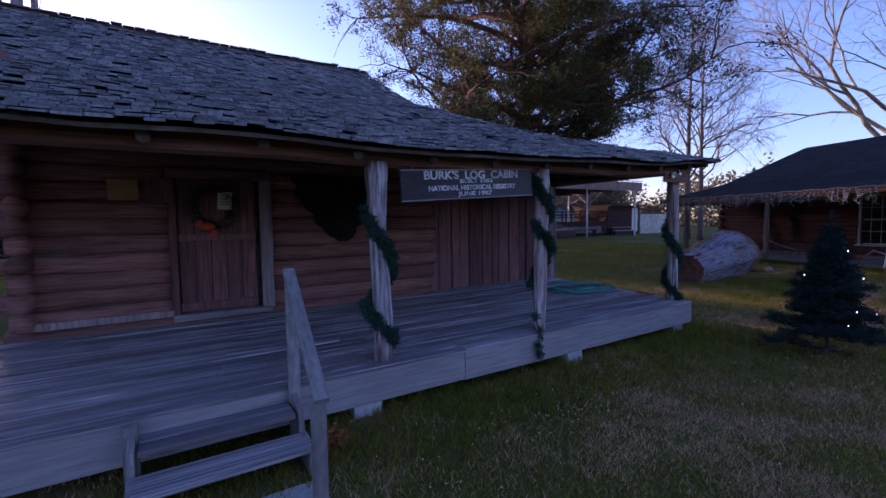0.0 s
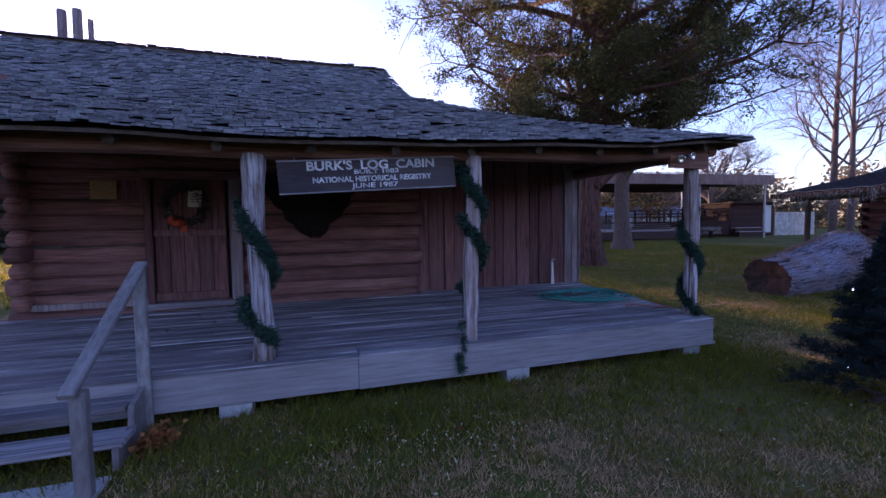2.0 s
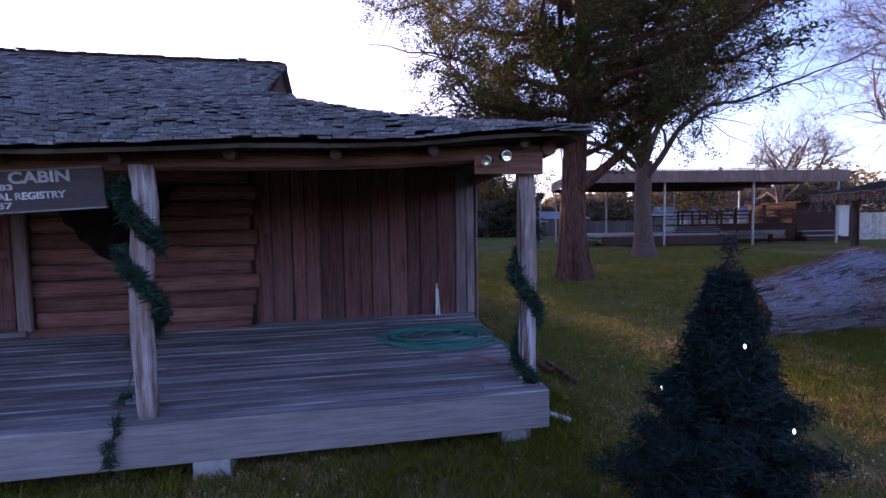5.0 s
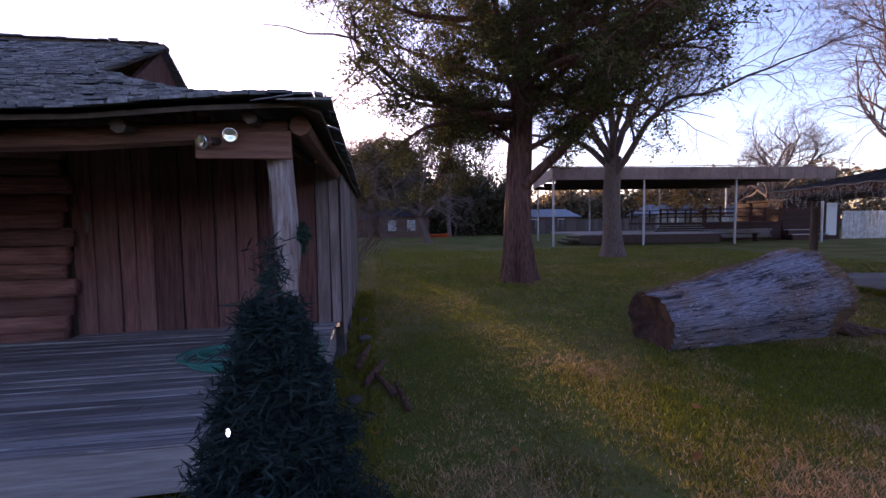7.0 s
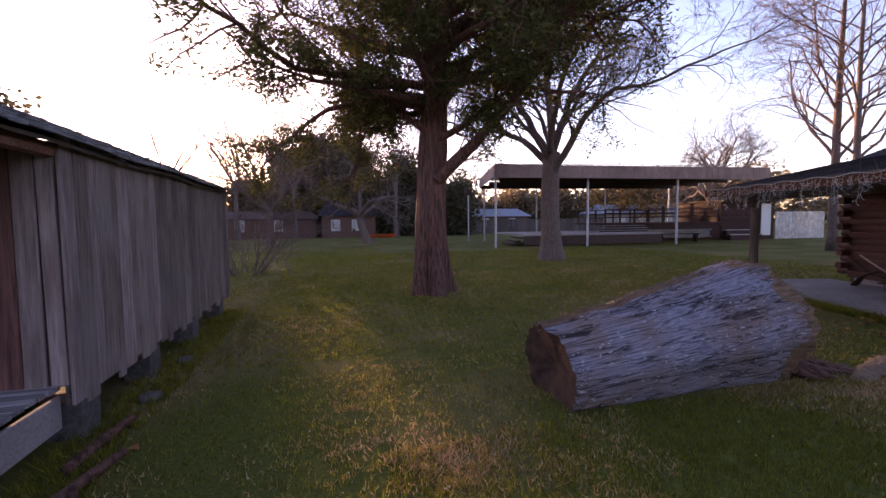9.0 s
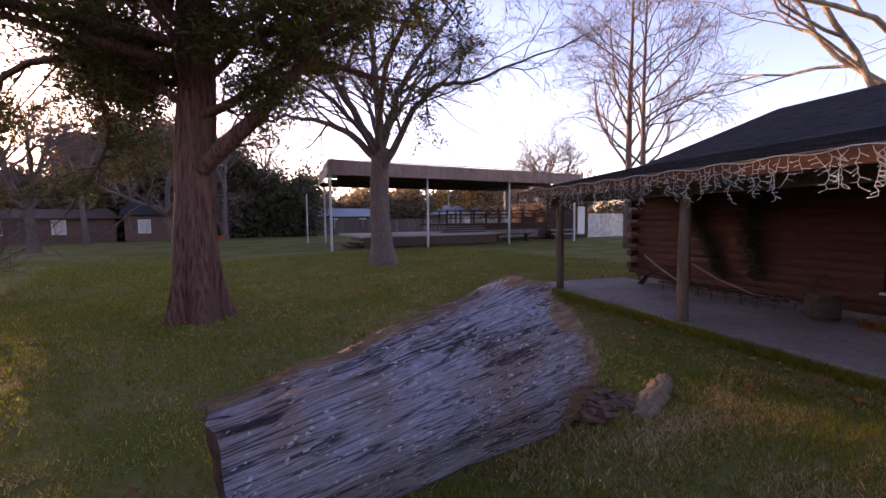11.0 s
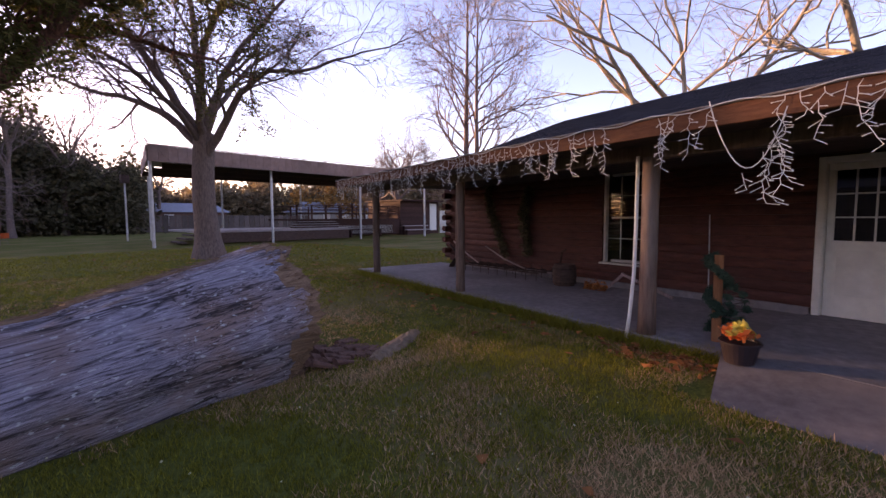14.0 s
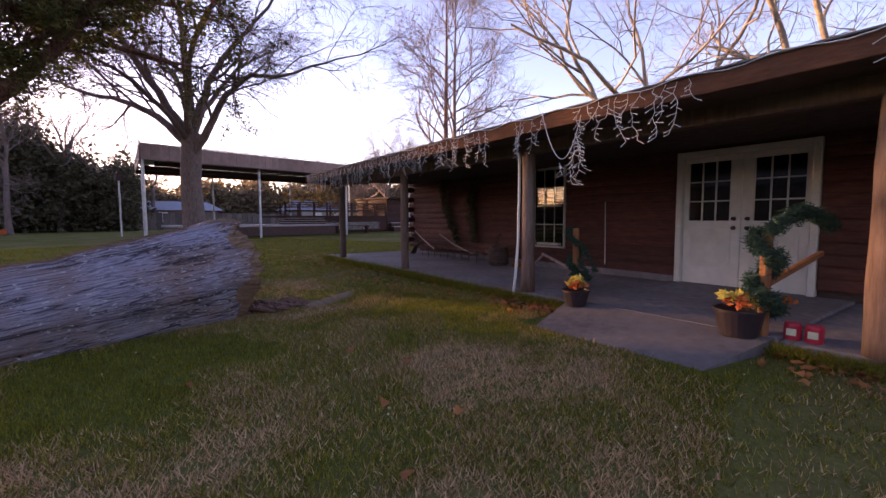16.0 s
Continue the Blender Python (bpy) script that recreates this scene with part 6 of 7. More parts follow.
# hose, cord and pipe on the porch
M_HOSE = plain("green_rubber_hose", (0.02, 0.21, 0.17), 0.45)
hp = []
r2 = np.random.default_rng(5)
for i in range(260):
    a = i * 2 * math.pi / 38
    rr = 0.36 + 0.12 * math.sin(i * 0.05) + 0.05 * math.sin(i * 0.31)
    cx, cy = 6.12 + 0.12 * math.sin(i * 0.021), 5.12 + 0.08 * math.cos(i * 0.027)
    x, yy = cx + rr * 1.45 * math.cos(a), cy + rr * 0.95 * math.sin(a)
    x = min(x, 6.78)
    hp.append((x, yy, deck_z(yy) + 0.016 + 0.022 * (0.5 + 0.5 * math.sin(i * 0.37)) + 0.00008 * i))
hp += [(6.80, 4.9, 0.52), (6.90, 4.8, 0.46), (6.95, 4.72, 0.25), (6.92, 4.62, 0.12), (6.88, 4.7, 0.05)]
solid("garden_hose", MB().tube(hp, 0.013, 6), M_HOSE, "green garden hose coiled loosely on the porch planks", "hose", smooth=True)
M_CORD = plain("orange_plastic_cord", (0.60, 0.10, 0.025), 0.5)
cp = [(6.2 + 0.10 * i, 4.25 + 0.22 * math.sin(i * 0.9), deck_z(4.3) + 0.012) for i in range(6)] + [(6.80, 4.45, 0.50), (6.88, 4.5, 0.40), (6.92, 4.6, 0.2), (6.88, 4.75, 0.08)]
solid("extension_cord", MB().tube(cp, 0.006, 5), M_CORD, "orange extension cord trailing off the porch edge", "cord", smooth=True)
pp = thing("water_pipe", (6.30, 6.33, 0.5), "white plastic water pipe with a tap on the porch", "pipe")
part("pipe", MB().tube([(6.30, 6.34, 0.53), (6.30, 6.34, 0.95)], 0.017, 8), M_WHITE, pp)
part("pipe", MB().tube([(6.345, 6.35, 0.53), (6.315, 6.34, 0.93)], 0.012, 8), M_WHITE, pp)
part("tap", MB().tube([(6.30, 6.34, 0.95), (6.30, 6.33, 1.0), (6.30, 6.27, 1.0)], 0.016, 6), M_METAL, pp, "grey metal tap")

drain = MB().tube([(6.84, 4.08, 0.10), (6.90, 4.04, 0.05), (7.14, 3.73, 0.045)], 0.025, 8)
solid("drain_pipe", drain, M_WHITE, "short white plastic pipe lying beside the porch corner", "pipe", smooth=True)

# chimney stakes
ch = thing("chimney_stakes", (-1.9, 9.15, 5.0), "weathered wooden stakes of a stick chimney above the ridge", "chimney")
for x, h, r in ((-2.14, 0.62, 0.075), (-1.90, 0.66, 0.075), (-1.70, 0.50, 0.045)):
    part("stake", MB().tube([(x, 9.2, 4.6), (x + 0.01, 9.2, 5.05 + h)], r, 7, rough=0.15), M_GREYPLANK, ch)
tw = Twigs(77)
for i in range(26):
    tw.limb((-2.3 + 0.8 * tw.r.random(), 9.2, 5.0 + 0.3 * tw.r.random()), tw.r.normal(0, 1, 3) + np.array([0, 0, 0.6]), 0.4, 0.005, 0.002, 4, 0.3, 0, 3)
part("twig", tw.mb, M_DARKWOOD, ch)

# ---- small lit fir tree ----
def fir(at, h, r):
    x, y = at
    z = ground_z(x, y)
    t = thing("christmas_tree", (x, y, z), "small dark artificial Christmas tree with tiny lights on the lawn", "tree")
    part("pole", MB().tube([(x, y, z), (x, y, z + h)], 0.02, 6), M_DARKBROWN, t)
    part("stand", MB().box((x, y, z + 0.03), (0.5, 0.05, 0.04)).box((x, y, z + 0.03), (0.05, 0.5, 0.041)), M_DARKBROWN, t)
    g = np.random.default_rng(31)
    cents, twm = [], MB()
    for i in range(120):
        f = (i / 120) ** 0.85
        L = r * (1 - f) ** 1.2 * g.uniform(0.6, 1.2) + 0.05
        a = i * 2.399 + g.uniform(-0.2, 0.2)
        z0 = z + 0.10 + (h - 0.18) * f
        rise = g.uniform(-0.05, 0.35) + 0.5 * f
        d = Vector((math.cos(a), math.sin(a), rise)).normalized()
        pts = [Vector((x, y, z0)) + d * (L * q) - Vector((0, 0, 0.06 * q * q * L)) for q in (0.1, 0.4, 0.7, 1.0)]
        twm.tube(pts, 0.005, 4)
        slim = 0.25 + 0.75 * (1 - f)
        tips = [(pts[-1], d, 0.10 * slim)]
        for q in (0.35, 0.55, 0.75, 0.9):
            for sg_ in (-1, 1):
                side = Vector((-math.sin(a) * sg_, math.cos(a) * sg_, g.uniform(-0.1, 0.5)))
                tips.append((Vector((x, y, z0)) + d * (L * q), (d * 0.8 + side).normalized(), 0.09 * slim + 0.30 * L * (1.1 - q)))
        for c, dd, ln in tips:
            for q in np.linspace(0.1, 1.0, max(3, int(ln / 0.028))):
                cents.append(tuple(c + dd * (ln * q)))
    cents += [(x + 0.012 * math.sin(q * 3), y + 0.012 * math.cos(q * 2), z + h - 0.16 + 0.022 * q) for q in range(14)]
    part("wire_frame", twm, M_DARKWOOD, t)["kind"] = "stuff"
    part("foliage", leaf_cloud(cents, 26, 0.036, 0.055, 8, 1.0, 0.11), M_FIR, t, "dark blue-green plastic needles")
    for i, (dx, dy, dz) in enumerate(((-0.30, -0.34, 0.62), (0.05, -0.30, 0.98), (-0.35, -0.28, 0.45), (0.12, -0.42, 0.55), (-0.08, -0.18, 1.32), (-0.50, 0.05, 0.35), (-0.2, 0.2, 1.0), (0.35, -0.3, 0.5), (0.0, -0.5, 0.3))):
        part("bulb", MB().lathe([(0.003, -0.010), (0.006, 0), (0.003, 0.010)], (x + dx, y + dy, z + dz), 6), M_MINI, t, "tiny white bulb")
    return t


M_MINI = bpy.data.materials.new("mini_bulb")
M_MINI.use_nodes = True
M_MINI.node_tree.nodes["Principled BSDF"].inputs["Emission Color"].default_value = (0.75, 0.85, 1.0, 1)
M_MINI.node_tree.nodes["Principled BSDF"].inputs["Emission Strength"].default_value = 1.2
fir((7.04, 1.90), 1.66, 0.60)

# ---- hall porch things ----
M_WIRE = plain("white_light_wire", (0.70, 0.68, 0.64), 0.5)
li = thing("icicle_lights", hall(0, EAVE_W, 2.6), "unlit white icicle light strings hung along the eave", "string lights")
g = np.random.default_rng(12)


def icicle(u, top, length):
    """One drop of the light string with its small side bulbs."""
    a = MB()
    pts = [hall(u, EAVE_W - 0.06, top)]
    z, du = top, 0.0
    while z > top - length:
        z -= 0.045
        du += g.normal(0, 0.019)
        pts.append(hall(u + du, EAVE_W - 0.06 + g.normal(0, 0.006), z))
    a.tube(pts, 0.0027, 4)
    for p in pts[1:]:
        sd = 1 if g.random() < 0.5 else -1
        q = p + HALL_U * (sd * g.uniform(0.025, 0.075)) + Vector((0, 0, -g.uniform(0.0, 0.045)))
        a.tube([p, q], [0.0026, 0.0030], 4)
        a.tube([q, q + (q - p).normalized() * 0.014], [0.0055, 0.004], 5)
    return a


main, u, last = MB(), 7.45, None
runs = [(7.45, 2.35, 0.085), (2.32, -0.08, 0.095), (-0.60, -1.0, 0.10), (-1.56, -2.75, 0.11), (-3.85, -4.6, 0.12)]
for u0, u1, gap in runs:
    u = u0
    while u > u1:
        part("strand", icicle(u, EAVE_Z - 0.01, g.choice([0.15, 0.24, 0.32, 0.42])), M_WIRE, li)
        u -= gap * g.uniform(0.7, 1.4)
for u in np.arange(7.5, -5.0, -0.12):
    main.tube([hall(u, EAVE_W - 0.065, EAVE_Z + 0.0 + 0.02 * math.sin(u * 9)), hall(u - 0.12, EAVE_W - 0.065, EAVE_Z + 0.0 + 0.02 * math.sin((u - 0.12) * 9))], 0.0045, 4, cap=False)
part("main_wire", main, M_WIRE, li)
loop = [hall(-1.04 - 0.54 * t, EAVE_W - 0.07, 2.62 - 0.66 * (math.sin(math.pi * min(t * 0.95, 1)) ** 0.8) * (0.75 + 0.25 * t)) for t in np.linspace(0, 1, 14)]
part("drooping_strand", MB().tube(loop, 0.005, 4), M_WIRE, li)
for u, top, ln in ((-1.06, 2.56, 0.30), (-1.30, 2.0, 0.10), (-1.44, 2.15, 0.25), (-1.50, 2.3, 0.52), (-1.57, 2.45, 0.5), (-1.47, 2.2, 0.42)):
    part("strand", icicle(u, top, ln), M_WIRE, li)

M_POTB = plain("dark_purple_brown_pot", (0.035, 0.022, 0.024), 0.5)
M_PETAL_Y = leafy("yellow_petals", (0.55, 0.42, 0.06), (0.75, 0.62, 0.15), through_light=0.2)
M_PETAL_O = leafy("orange_petals", (0.65, 0.13, 0.03), (0.85, 0.25, 0.07), through_light=0.2)
for u, w, r, h, z, lab in ((-1.16, -0.24, 0.165, 0.20, 0.295, "small"), (-2.90, -0.16, 0.205, 0.25, 0.30, "large")):
    c = hall(u, w, z)
    t = thing("flower_pot", c, lab + " dark pot of yellow and orange flowers on the concrete", "flower pot", "flower pots by the door")
    part("pot", MB().lathe([(r * 0.72, 0), (r * 0.98, h * 0.92), (r * 1.06, h * 0.92), (r * 1.06, h), (r * 0.95, h), (r * 0.93, h * 0.9)], c, 22), M_POTB, t, smooth=False)
    gg = np.random.default_rng(int(r * 1000))
    yel = [tuple(c + Vector((gg.normal(0, r * 0.3), gg.normal(0, r * 0.3), h + 0.07 + gg.uniform(0, 0.06)))) for _ in range(9)]
    org = [tuple(c + Vector((gg.normal(0, r * 0.5), gg.normal(0, r * 0.5), h + 0.05 + gg.uniform(0, 0.05)))) for _ in range(10)]
    part("yellow_flower", leaf_cloud(yel, 16, 0.035, 0.085, 3, 0.7, 0.55), M_PETAL_Y, t)
    part("orange_flower", leaf_cloud(org, 18, 0.04, 0.075, 4, 0.7, 0.6), M_PETAL_O, t)
M_ORPOST = surface("orange_brown_post", (0.18, 0.065, 0.025), (0.30, 0.12, 0.05), scale=(6, 6, 0.8), size=4)
for u, w, seed in ((-0.74, 0.30, 41), (-3.06, -0.08, 42)):
    hr = thing("handrail", hall(u, w, 0.3), "orange-brown wooden handrail beside the hall door", "handrail", "handrails by the door")
    part("post", MB().tube([hall(u, w, 0.30), hall(u, w, 1.24)], 0.045, 8), M_ORPOST, hr)
    if seed == 42:
        part("rail", MB().beam(hall(u, w + 0.03, 0.78), hall(u - 0.02, 1.5, 0.98), 0.05, 0.06), M_ORPOST, hr)
    gp = [tuple(hall(u + 0.09 * math.cos(a), w + 0.09 * math.sin(a), 0.42 + 0.83 * i / 60)) for i, a in enumerate(np.linspace(0, 4.2 * math.pi, 60))]
    if seed == 42:
        gp += [tuple(hall(u - 0.02, w + (1.9 - w) * t, 1.27 + 0.16 * math.sin(math.pi * t))) for t in np.linspace(0, 1, 44)]
    else:
        gp += [tuple(hall(u - 0.14 - 0.12 * math.sin(q * 2.1), w + 0.1 * math.cos(q * 1.7), 0.55 + 0.03 * q)) for q in range(13)]
    garland("garland", gp, seed, "thick dark green garland wound round the handrail", 0.05 if seed == 42 else 0.024, M_GARLAND)
M_JUG = plain("red_plastic", (0.55, 0.03, 0.05), 0.4)
for u, lab in ((-3.24, "with a pale label"), (-3.39, "with a small printed label")):
    c = hall(u, 0.06, 0.30)
    t = thing("red_can", c, "red plastic can " + lab + " beside the post", "can", "red cans on the porch")
    part("body", MB().lathe([(0.062, 0), (0.066, 0.01), (0.066, 0.13), (0.058, 0.15), (0.058, 0.155)], c, 14), M_JUG, t, smooth=False)
    part("label", MB().box(c + Vector((-0.062, 0.012, 0.075)), (0.012, 0.07, 0.06), m=HALL_M), M_CLOVER, t, "pale paper label")
# old farm things along the wall
M_IRON = surface("rusty_iron", (0.020, 0.012, 0.010), (0.075, 0.040, 0.028), size=14, rough=0.8, bump=0.4)
hw = thing("iron_harrow", hall(4.5, 2.3, 0.3), "rusty spike-tooth iron harrow leaning low against the wall", "harrow")
for w in (1.95, 2.2, 2.45):
    part("bar", MB().beam(hall(5.9, w, 0.48), hall(3.3, w, 0.48), 0.035, 0.03), M_IRON, hw)
for i in range(9):
    u = 5.8 - i * 0.3
    part("cross_bar", MB().beam(hall(u, 1.9, 0.50), hall(u - 0.1, 2.5, 0.50), 0.03, 0.02), M_IRON, hw)
    for w in (1.95, 2.45):
        part("tooth", MB().tube([hall(u - 0.04, w, 0.56), hall(u - 0.04, w, 0.31)], [0.012, 0.006], 5), M_IRON, hw)
pl = thing("wooden_plough", hall(4.6, 2.2, 0.3), "old walking plough with grey wooden handles", "plough")
part("handle", MB().tube([hall(5.2, 2.15, 0.95), hall(4.6, 2.2, 0.68), hall(3.9, 2.2, 0.50), hall(3.2, 2.25, 0.48)], 0.02, 7), M_GREYPLANK, pl)
part("handle", MB().tube([hall(6.6, 2.2, 1.02), hall(6.1, 2.2, 0.75), hall(5.6, 2.25, 0.5)], 0.02, 7), M_GREYPLANK, pl)
part("beam", MB().tube([hall(6.9, 2.3, 0.9), hall(6.4, 2.3, 0.6), hall(5.5, 2.3, 0.45)], 0.03, 7), M_IRON, pl)
part("share", MB().tube([hall(6.7, 2.2, 0.32), hall(6.5, 2.2, 0.55), hall(6.2, 2.25, 0.7)], [0.10, 0.07, 0.03], 7, flat=0.4), M_IRON, pl)
kg = thing("wooden_keg", hall(2.75, 2.1, 0.3), "dark old wooden keg standing on the porch slab", "keg")
part("barrel", MB().lathe([(0.20, 0), (0.225, 0.1), (0.235, 0.2), (0.225, 0.32), (0.2, 0.42), (0.18, 0.42), (0.17, 0.38)], hall(2.75, 2.1, 0.30), 16), M_DARKBROWN, kg)
for z in (0.36, 0.64):
    part("hoop", MB().lathe([(0.222, -0.018), (0.232, -0.018), (0.232, 0.018), (0.222, 0.018)], hall(2.75, 2.1, z), 16), M_IRON, kg)
part("pump_handle", MB().tube([hall(2.95, 2.2, 0.7), hall(2.9, 2.2, 0.95), hall(2.8, 2.2, 1.0)], 0.02, 6), M_IRON, kg)
sh = thing("wooden_shafts", hall(1.4, 2.3, 0.3), "grey wooden shafts propped in a low angle by the wall", "shafts")
part("shaft", MB().beam(hall(1.66, 2.35, 0.62), hall(0.72, 2.3, 0.32), 0.04, 0.05), M_GREYPLANK, sh)
part("shaft", MB().beam(hall(1.66, 2.38, 0.60), hall(1.95, 2.35, 0.32), 0.04, 0.05), M_GREYPLANK, sh)
cloud_thing("leaf_pile", [tuple(hall(1.9 + 0.1 * i, 2.1, 0.33)) for i in range(4)], 60, 0.09, 0.08, M_DEADLEAF, 6, "heap of rusty dead leaves on the slab", "leaves", 0.6)["kind"] = "stuff"
for u0, u1, z0, z1 in ((5.5, 5.0, 2.45, 0.72), (4.1, 4.25, 2.3, 0.82)):
    pts = [tuple(hall(u0 + (u1 - u0) * t + 0.10 * math.sin(t * 5), 2.5, z0 + (z1 - z0) * t)) for t in np.linspace(0, 1, 40)]
    cloud_thing("dry_garland", pts, 26, 0.09, 0.12, M_PINE, 50 + int(u0 * 3), "dark dried garland hanging down the log wall", "garland", 0.3)
solid("iron_rod", MB().tube([hall(0.31, 2.55, 1.68), hall(0.29, 2.55, 0.5)], 0.01, 6), M_METAL, "thin metal rod hanging on the wall", "rod")
pc = [hall(-0.01, -0.07, 2.34), hall(-0.01, -0.075, 1.6), hall(-0.005, -0.085, 1.0), hall(0.02, -0.11, 0.5), hall(0.045, -0.13, 0.22)]
solid("white_conduit", MB().tube(pc, 0.022, 8), M_WHITE, "white plastic conduit running down the thick post", "pipe", smooth=True)

# ---- edges of the lawn ----
cn = MB()
for i in range(12):
    t = i / 11 * 2 - 1
    cn.v += [(14.6 + 1.6 * t, 49 + 0.35 * (1 - t * t), 0.55 + 0.12 * t * t), (14.6 + 1.6 * t, 49, 0.18 + 0.1 * t * t), (14.6 + 1.6 * t, 49 - 0.35 * (1 - t * t), 0.55 + 0.12 * t * t)]
cn.f = [(i * 3 + k, i * 3 + k + 1, i * 3 + k + 4, i * 3 + k + 3) for i in range(11) for k in range(2)]
cm = solid("canoe", cn, M_CORD, "small orange-red canoe lying at the wood's edge", "canoe")
cm.modifiers.new("thick", "SOLIDIFY").thickness = 0.03
tw = Twigs(91)
sb = thing("bare_shrub", (6.2, 18.8, 0.1), "tall leafless tangled shrub beyond the lean-to", "shrub")
for i in range(26):
    a = tw.r.uniform(0, 6.28)
    tw.grow((6.2 + 0.5 * math.cos(a), 18.8 + 0.6 * math.sin(a), 0.05), (0.5 * math.cos(a), 0.5 * math.sin(a), 1), tw.r.uniform(1.8, 3.0), 0.022, 2, 0.8, 0.0, (5, 5, 5, 4))
part("twig_mass", tw.mb, M_BARK, sb)["kind"] = "stuff"
# scattered wood and stones beside the porch
for i, (x, y, rz, L, r) in enumerate(((7.35, 5.7, 70, 0.7, 0.045), (7.45, 5.3, 110, 0.55, 0.04), (7.62, 4.95, 100, 0.6, 0.03), (7.2, 6.3, 80, 0.8, 0.05))):
    d = Vector((math.cos(radians(rz)), math.sin(radians(rz)), 0)) * L / 2
    z = ground_z(x, y) + r
    solid("fallen_branch", MB().tube([Vector((x, y, z)) - d, Vector((x, y, z + 0.03)), Vector((x, y, z + 0.05)) + d], [r, r * 0.9, r * 0.7], 7, rough=0.2), M_CEDARBARK, "short brown piece of wood lying beside the porch", "wood", "wood pieces beside the porch", smooth=True)
for x, y, s in ((7.12, 5.0, 0.10), (7.2, 7.3, 0.13), (7.3, 4.6, 0.07), (7.15, 8.6, 0.12)):
    z = ground_z(x, y)
    solid("stone", MB().lathe([(s * 0.6, -0.02), (s, s * 0.3), (s * 0.7, s * 0.65), (s * 0.1, s * 0.75)], (x, y, z), 9), M_DARKSTONE, "rough dark stone on the ground", "stone", "stones beside the porch", smooth=True)

# ---- grass ----
def field(n, x0, x1, y0, y1, seed):
    r = np.random.default_rng(seed)
    p = np.stack([r.uniform(x0, x1, n), r.uniform(y0, y1, n)], 1)
    on_deck = (p[:, 0] > DECK_L) & (p[:, 0] < 6.75) & (p[:, 1] > 3.75) & (p[:, 1] < 13)
    u = (p[:, 0] - HALL_O.x) * HALL_U.x + (p[:, 1] - HALL_O.y) * HALL_U.y
    w = (p[:, 0] - HALL_O.x) * HALL_W.x + (p[:, 1] - HALL_O.y) * HALL_W.y
    on_hall = (w > -0.10) & (u < HU1 + 0.5)
    ramp = (w > -1.12) & (u > -3.15) & (u < -1.0)
    return p[~(on_deck | on_hall | ramp)]


def blades(p, per, height, width, seed, lean=0.5):
    r = np.random.default_rng(seed)
    z = np.array([ground_z(a, b) for a, b in p])
    base = np.repeat(np.column_stack([p, z]), per, axis=0)
    n = len(base)
    base[:, :2] += r.normal(0, 0.025, (n, 2))
    a = r.uniform(0, 2 * np.pi, n)
    side = np.column_stack([np.cos(a), np.sin(a), np.zeros(n)]) * (width * r.uniform(0.6, 1.3, n))[:, None]
    b = r.uniform(0, 2 * np.pi, n)
    h = height * r.uniform(0.5, 1.35, n)
    tip = np.column_stack([np.cos(b) * h * lean * r.uniform(0.2, 1.4, n), np.sin(b) * h * lean * r.uniform(0.2, 1.4, n), h])
    base[:, 2] -= 0.004
    return np.stack([base - side, base + side, base + tip], axis=1)


def dry(p):
    worn = ((14.2, 2.1, 0.9, 0.55), (15.15, 4.9, 0.5, 0.6), (3.6, 1.6, 0.9, 0.5), (9.4, 2.3, 0.6, 0.3), (12.0, 0.9, 0.9, 0.3))
    return np.array([0.8 * noise.noise((a * 0.55, b * 0.55, 5)) + 0.5 * noise.noise((a * 1.7, b * 1.7, 9)) + 0.06 + sum(h * math.exp(-((a - x) ** 2 + (b - y) ** 2) / (r * r)) for x, y, r, h in worn) for a, b in p])


near = np.concatenate([field(42000, -1.5, 17.0, -2.5, 7.5, 1), field(14000, 6.5, 20.0, 7.5, 16.0, 2), field(22000, 9.5, 16.5, 0.5, 5.5, 3), field(16000, 1, 9, -0.5, 3.6, 8)])
dd = dry(near)
tagged(part("grass", tri_mesh("grass", blades(near[dd < 0.40], 5, 0.042, 0.0046, 4), 3), M_BLADE), "short green lawn grass", "grass", kind="stuff")
tagged(part("dry_grass", tri_mesh("dry_grass", blades(near[dd > -0.08], 2, 0.040, 0.0046, 5, 0.9), 3), M_STRAW), "straw-coloured dry grass in patches", "grass", kind="stuff")
tagged(part("dry_grass", tri_mesh("dry_grass", blades(near[dd > 0.22], 3, 0.042, 0.0046, 15, 0.9), 3), M_STRAW), "thicker straw-coloured grass in worn spots", "grass", kind="stuff")
far = np.concatenate([field(30000, 7.5, 26.0, 8.0, 25.0, 31), field(9000, 0.0, 12.0, 13.5, 30.0, 32)])
tagged(part("grass", tri_mesh("grass", blades(far, 4, 0.05, 0.008, 33), 3), M_BLADE), "short green grass of the farther lawn", "grass", kind="stuff")
west_field = field(16000, -24.0, -4.0, 9.0, 34.0, 34)
tagged(part("grass", tri_mesh("grass", blades(west_field, 5, 0.13, 0.012, 35), 3), M_FIELD), "taller yellow grass of the sunlit field", "grass", kind="stuff")
weeds = np.concatenate([field(900, -0.5, 7.2, 2.6, 3.7, 6), field(600, 6.85, 7.4, 3.5, 12, 7)])
tagged(part("weeds", tri_mesh("weeds", blades(weeds, 9, 0.11, 0.006, 6, 0.8), 3), M_BLADE), "taller weeds along the edge of the porch", "grass", kind="stuff")
edge = np.array([tuple(hall(u, -0.06 - 0.24 * rng.random() ** 1.5, 0))[:2] for u in rng.uniform(-3.9, 7.7, 2600) if not -3.15 < u < -0.95])
tagged(part("weeds", tri_mesh("weeds", blades(edge, 9, 0.12, 0.006, 16, 0.9), 3), M_BLADE), "grass growing over the edge of the slab", "grass", kind="stuff")


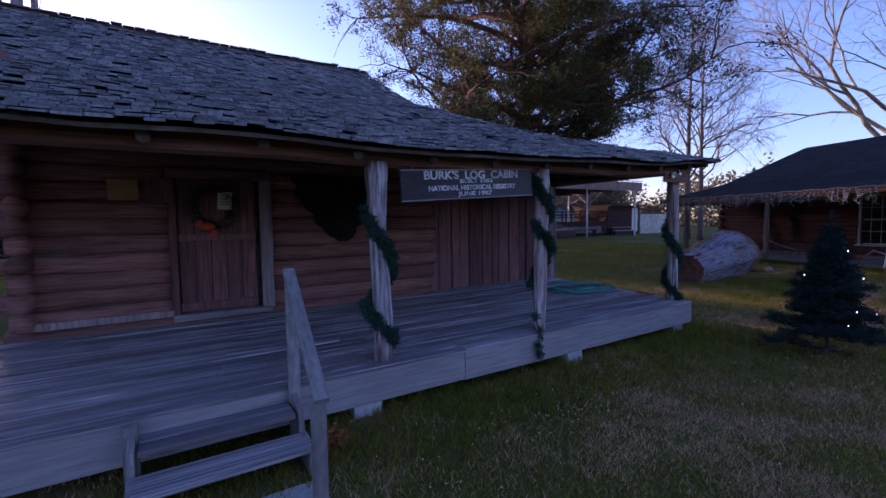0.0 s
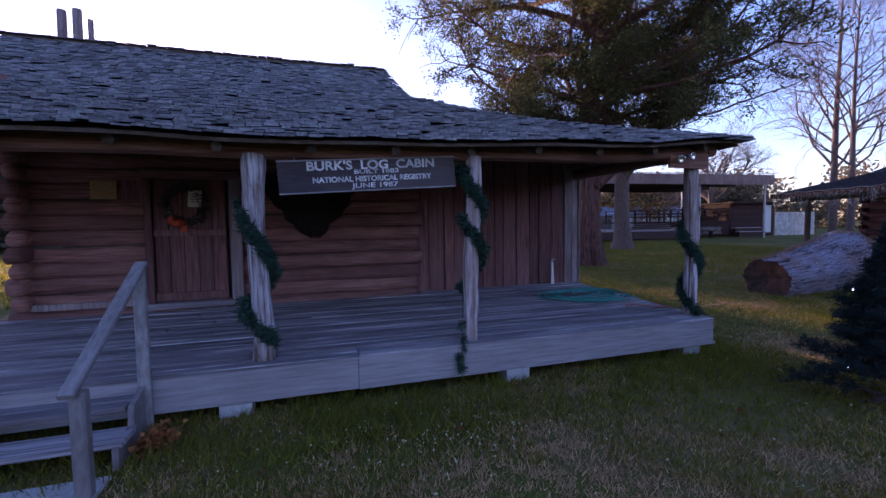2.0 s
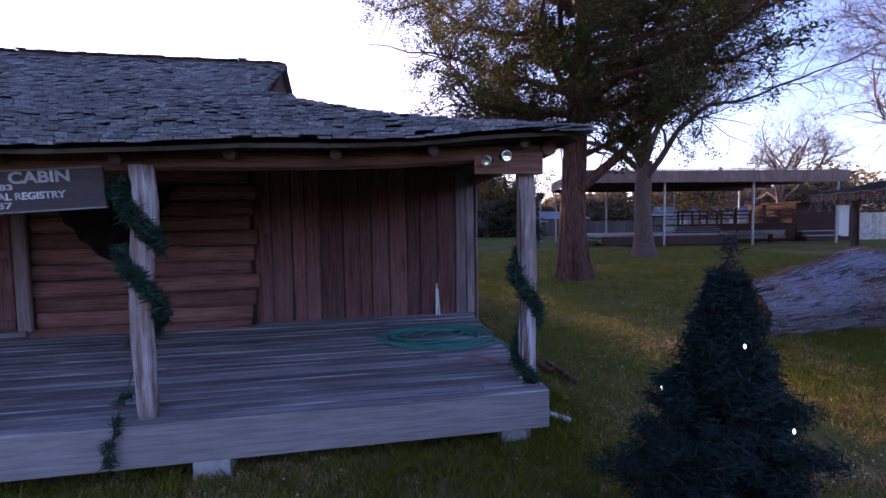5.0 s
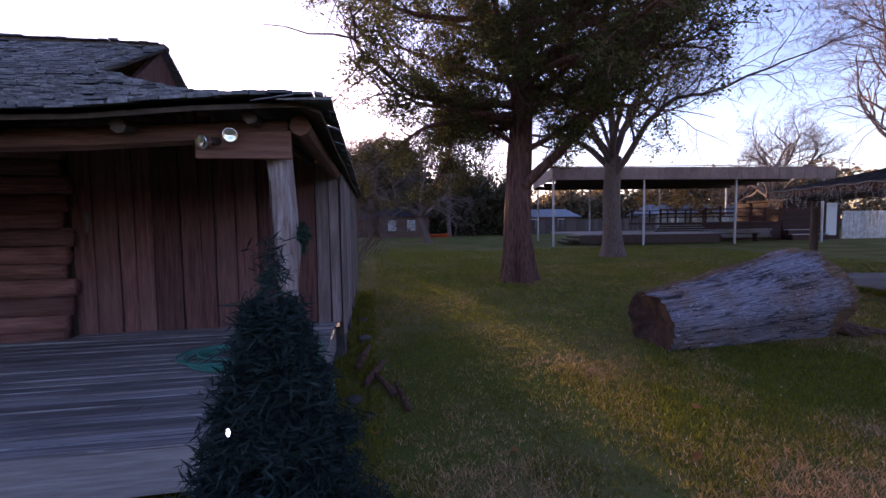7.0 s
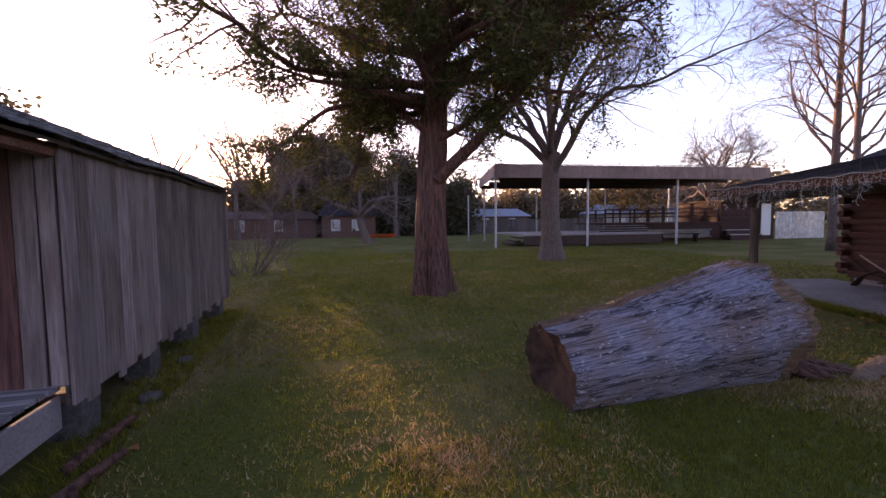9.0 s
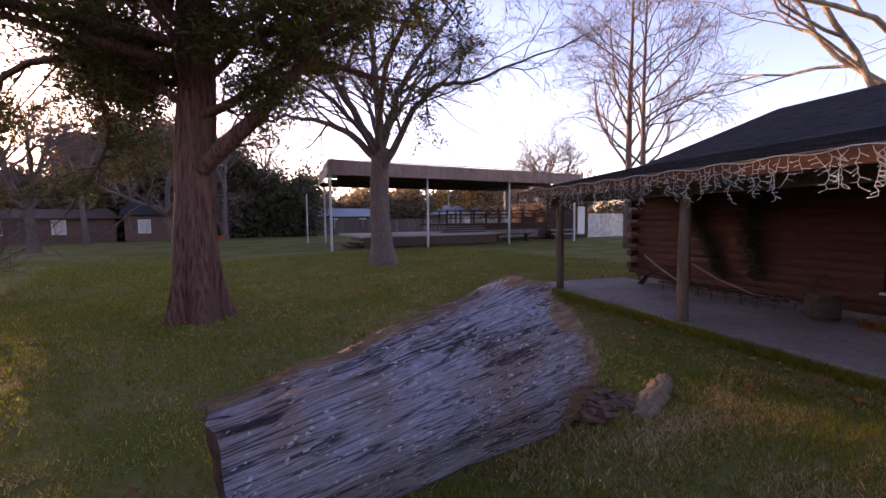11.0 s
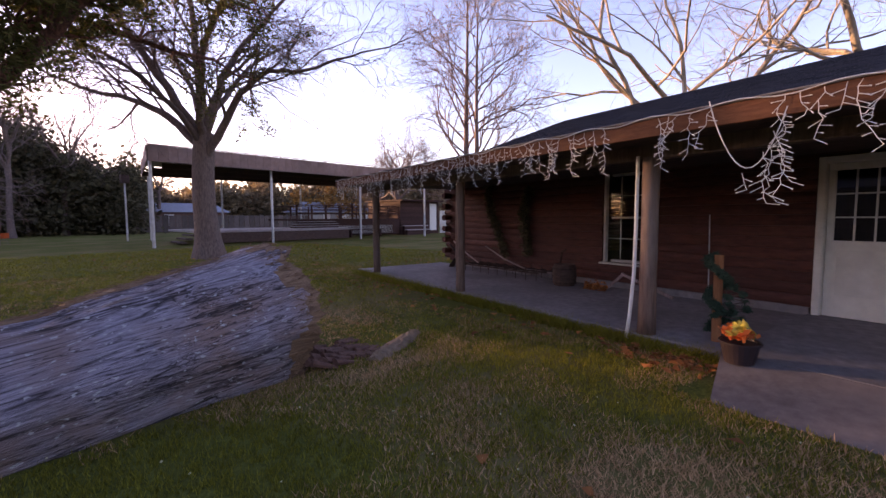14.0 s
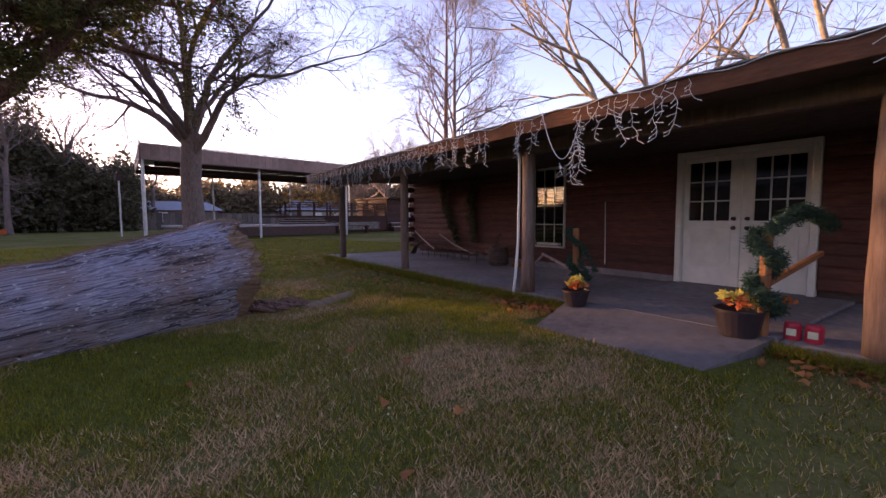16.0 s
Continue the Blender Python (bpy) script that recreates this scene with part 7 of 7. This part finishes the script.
def dots(p, height, size, seed):
    """Small clover heads on the lawn."""
    r = np.random.default_rng(seed)
    out = []
    for x, y in p:
        z = ground_z(x, y) + height * r.uniform(0.6, 1.3)
        s = size * r.uniform(0.7, 1.2)
        c = np.array([x, y, z])
        v = [c + np.array(d) * s for d in ((1, 0, 0), (0, 1, 0), (-1, 0, 0), (0, -1, 0), (0, 0, 1), (0, 0, -1))]
        for i in range(4):
            out += [v[i], v[(i + 1) % 4], v[4], v[(i + 1) % 4], v[i], v[5]]
    return np.array(out)


r3 = np.random.default_rng(17)
clover = [(r3.normal(2.9, 0.55), r3.normal(2.55, 0.25)) for _ in range(80)] + [(r3.normal(9.4, 0.5), r3.normal(2.1, 0.4)) for _ in range(110)] + [(r3.uniform(1, 9), r3.uniform(0.8, 3.3)) for _ in range(120)] + [(r3.uniform(8, 15), r3.uniform(0, 6)) for _ in range(90)]
tagged(part("clover", tri_mesh("clover", dots(clover, 0.055, 0.0085, 3), 3), M_CLOVER), "white clover flowers dotted over the lawn", "flowers", kind="stuff")


def litter(p, size, seed):
    r = np.random.default_rng(seed)
    out = []
    for x, y, z0 in p:
        s = size * r.uniform(0.6, 1.4)
        a = r.uniform(0, 6.28)
        z = z0 + 0.04 + 0.012 * r.random()
        pts = []
        for k in range(6):
            rr = s * (0.5 if k % 2 else 1.0) * r.uniform(0.8, 1.1)
            pts.append((x + rr * math.cos(a + k * 1.047), y + rr * math.sin(a + k * 1.047), z + r.normal(0, 0.012)))
        out += pts
    return tri_mesh("leaves", out, 6)


lp = []
for _ in range(110):
    u, w = rng.normal(-0.55, 0.35), -0.45 + rng.normal(0, 0.14)
    q = hall(u, w, 0)
    lp.append((q.x, q.y, ground_z(q.x, q.y)))
for _ in range(70):
    q = hall(rng.normal(-3.6, 0.3), rng.normal(-0.3, 0.25), 0)
    lp.append((q.x, q.y, ground_z(q.x, q.y)))
for _ in range(140):
    q = hall(rng.uniform(0.5, 8), -0.3 + rng.normal(0, 0.35) - 0.5 * rng.random(), 0)
    lp.append((q.x, q.y, ground_z(q.x, q.y)))
for _ in range(420):
    lx, ly = rng.uniform(15, 27), rng.uniform(8, 24)
    lp.append((lx, ly, ground_z(lx, ly)))
for _ in range(90):
    x, y = rng.uniform(1, 16), rng.uniform(-1, 12)
    if not (DECK_L < x < 7 and y > 3.4):
        lp.append((x, y, ground_z(x, y)))
tagged(part("fallen_leaves", litter(lp, 0.05, 8), M_DEADLEAF), "brown and orange fallen leaves on the lawn", "leaves", kind="stuff")
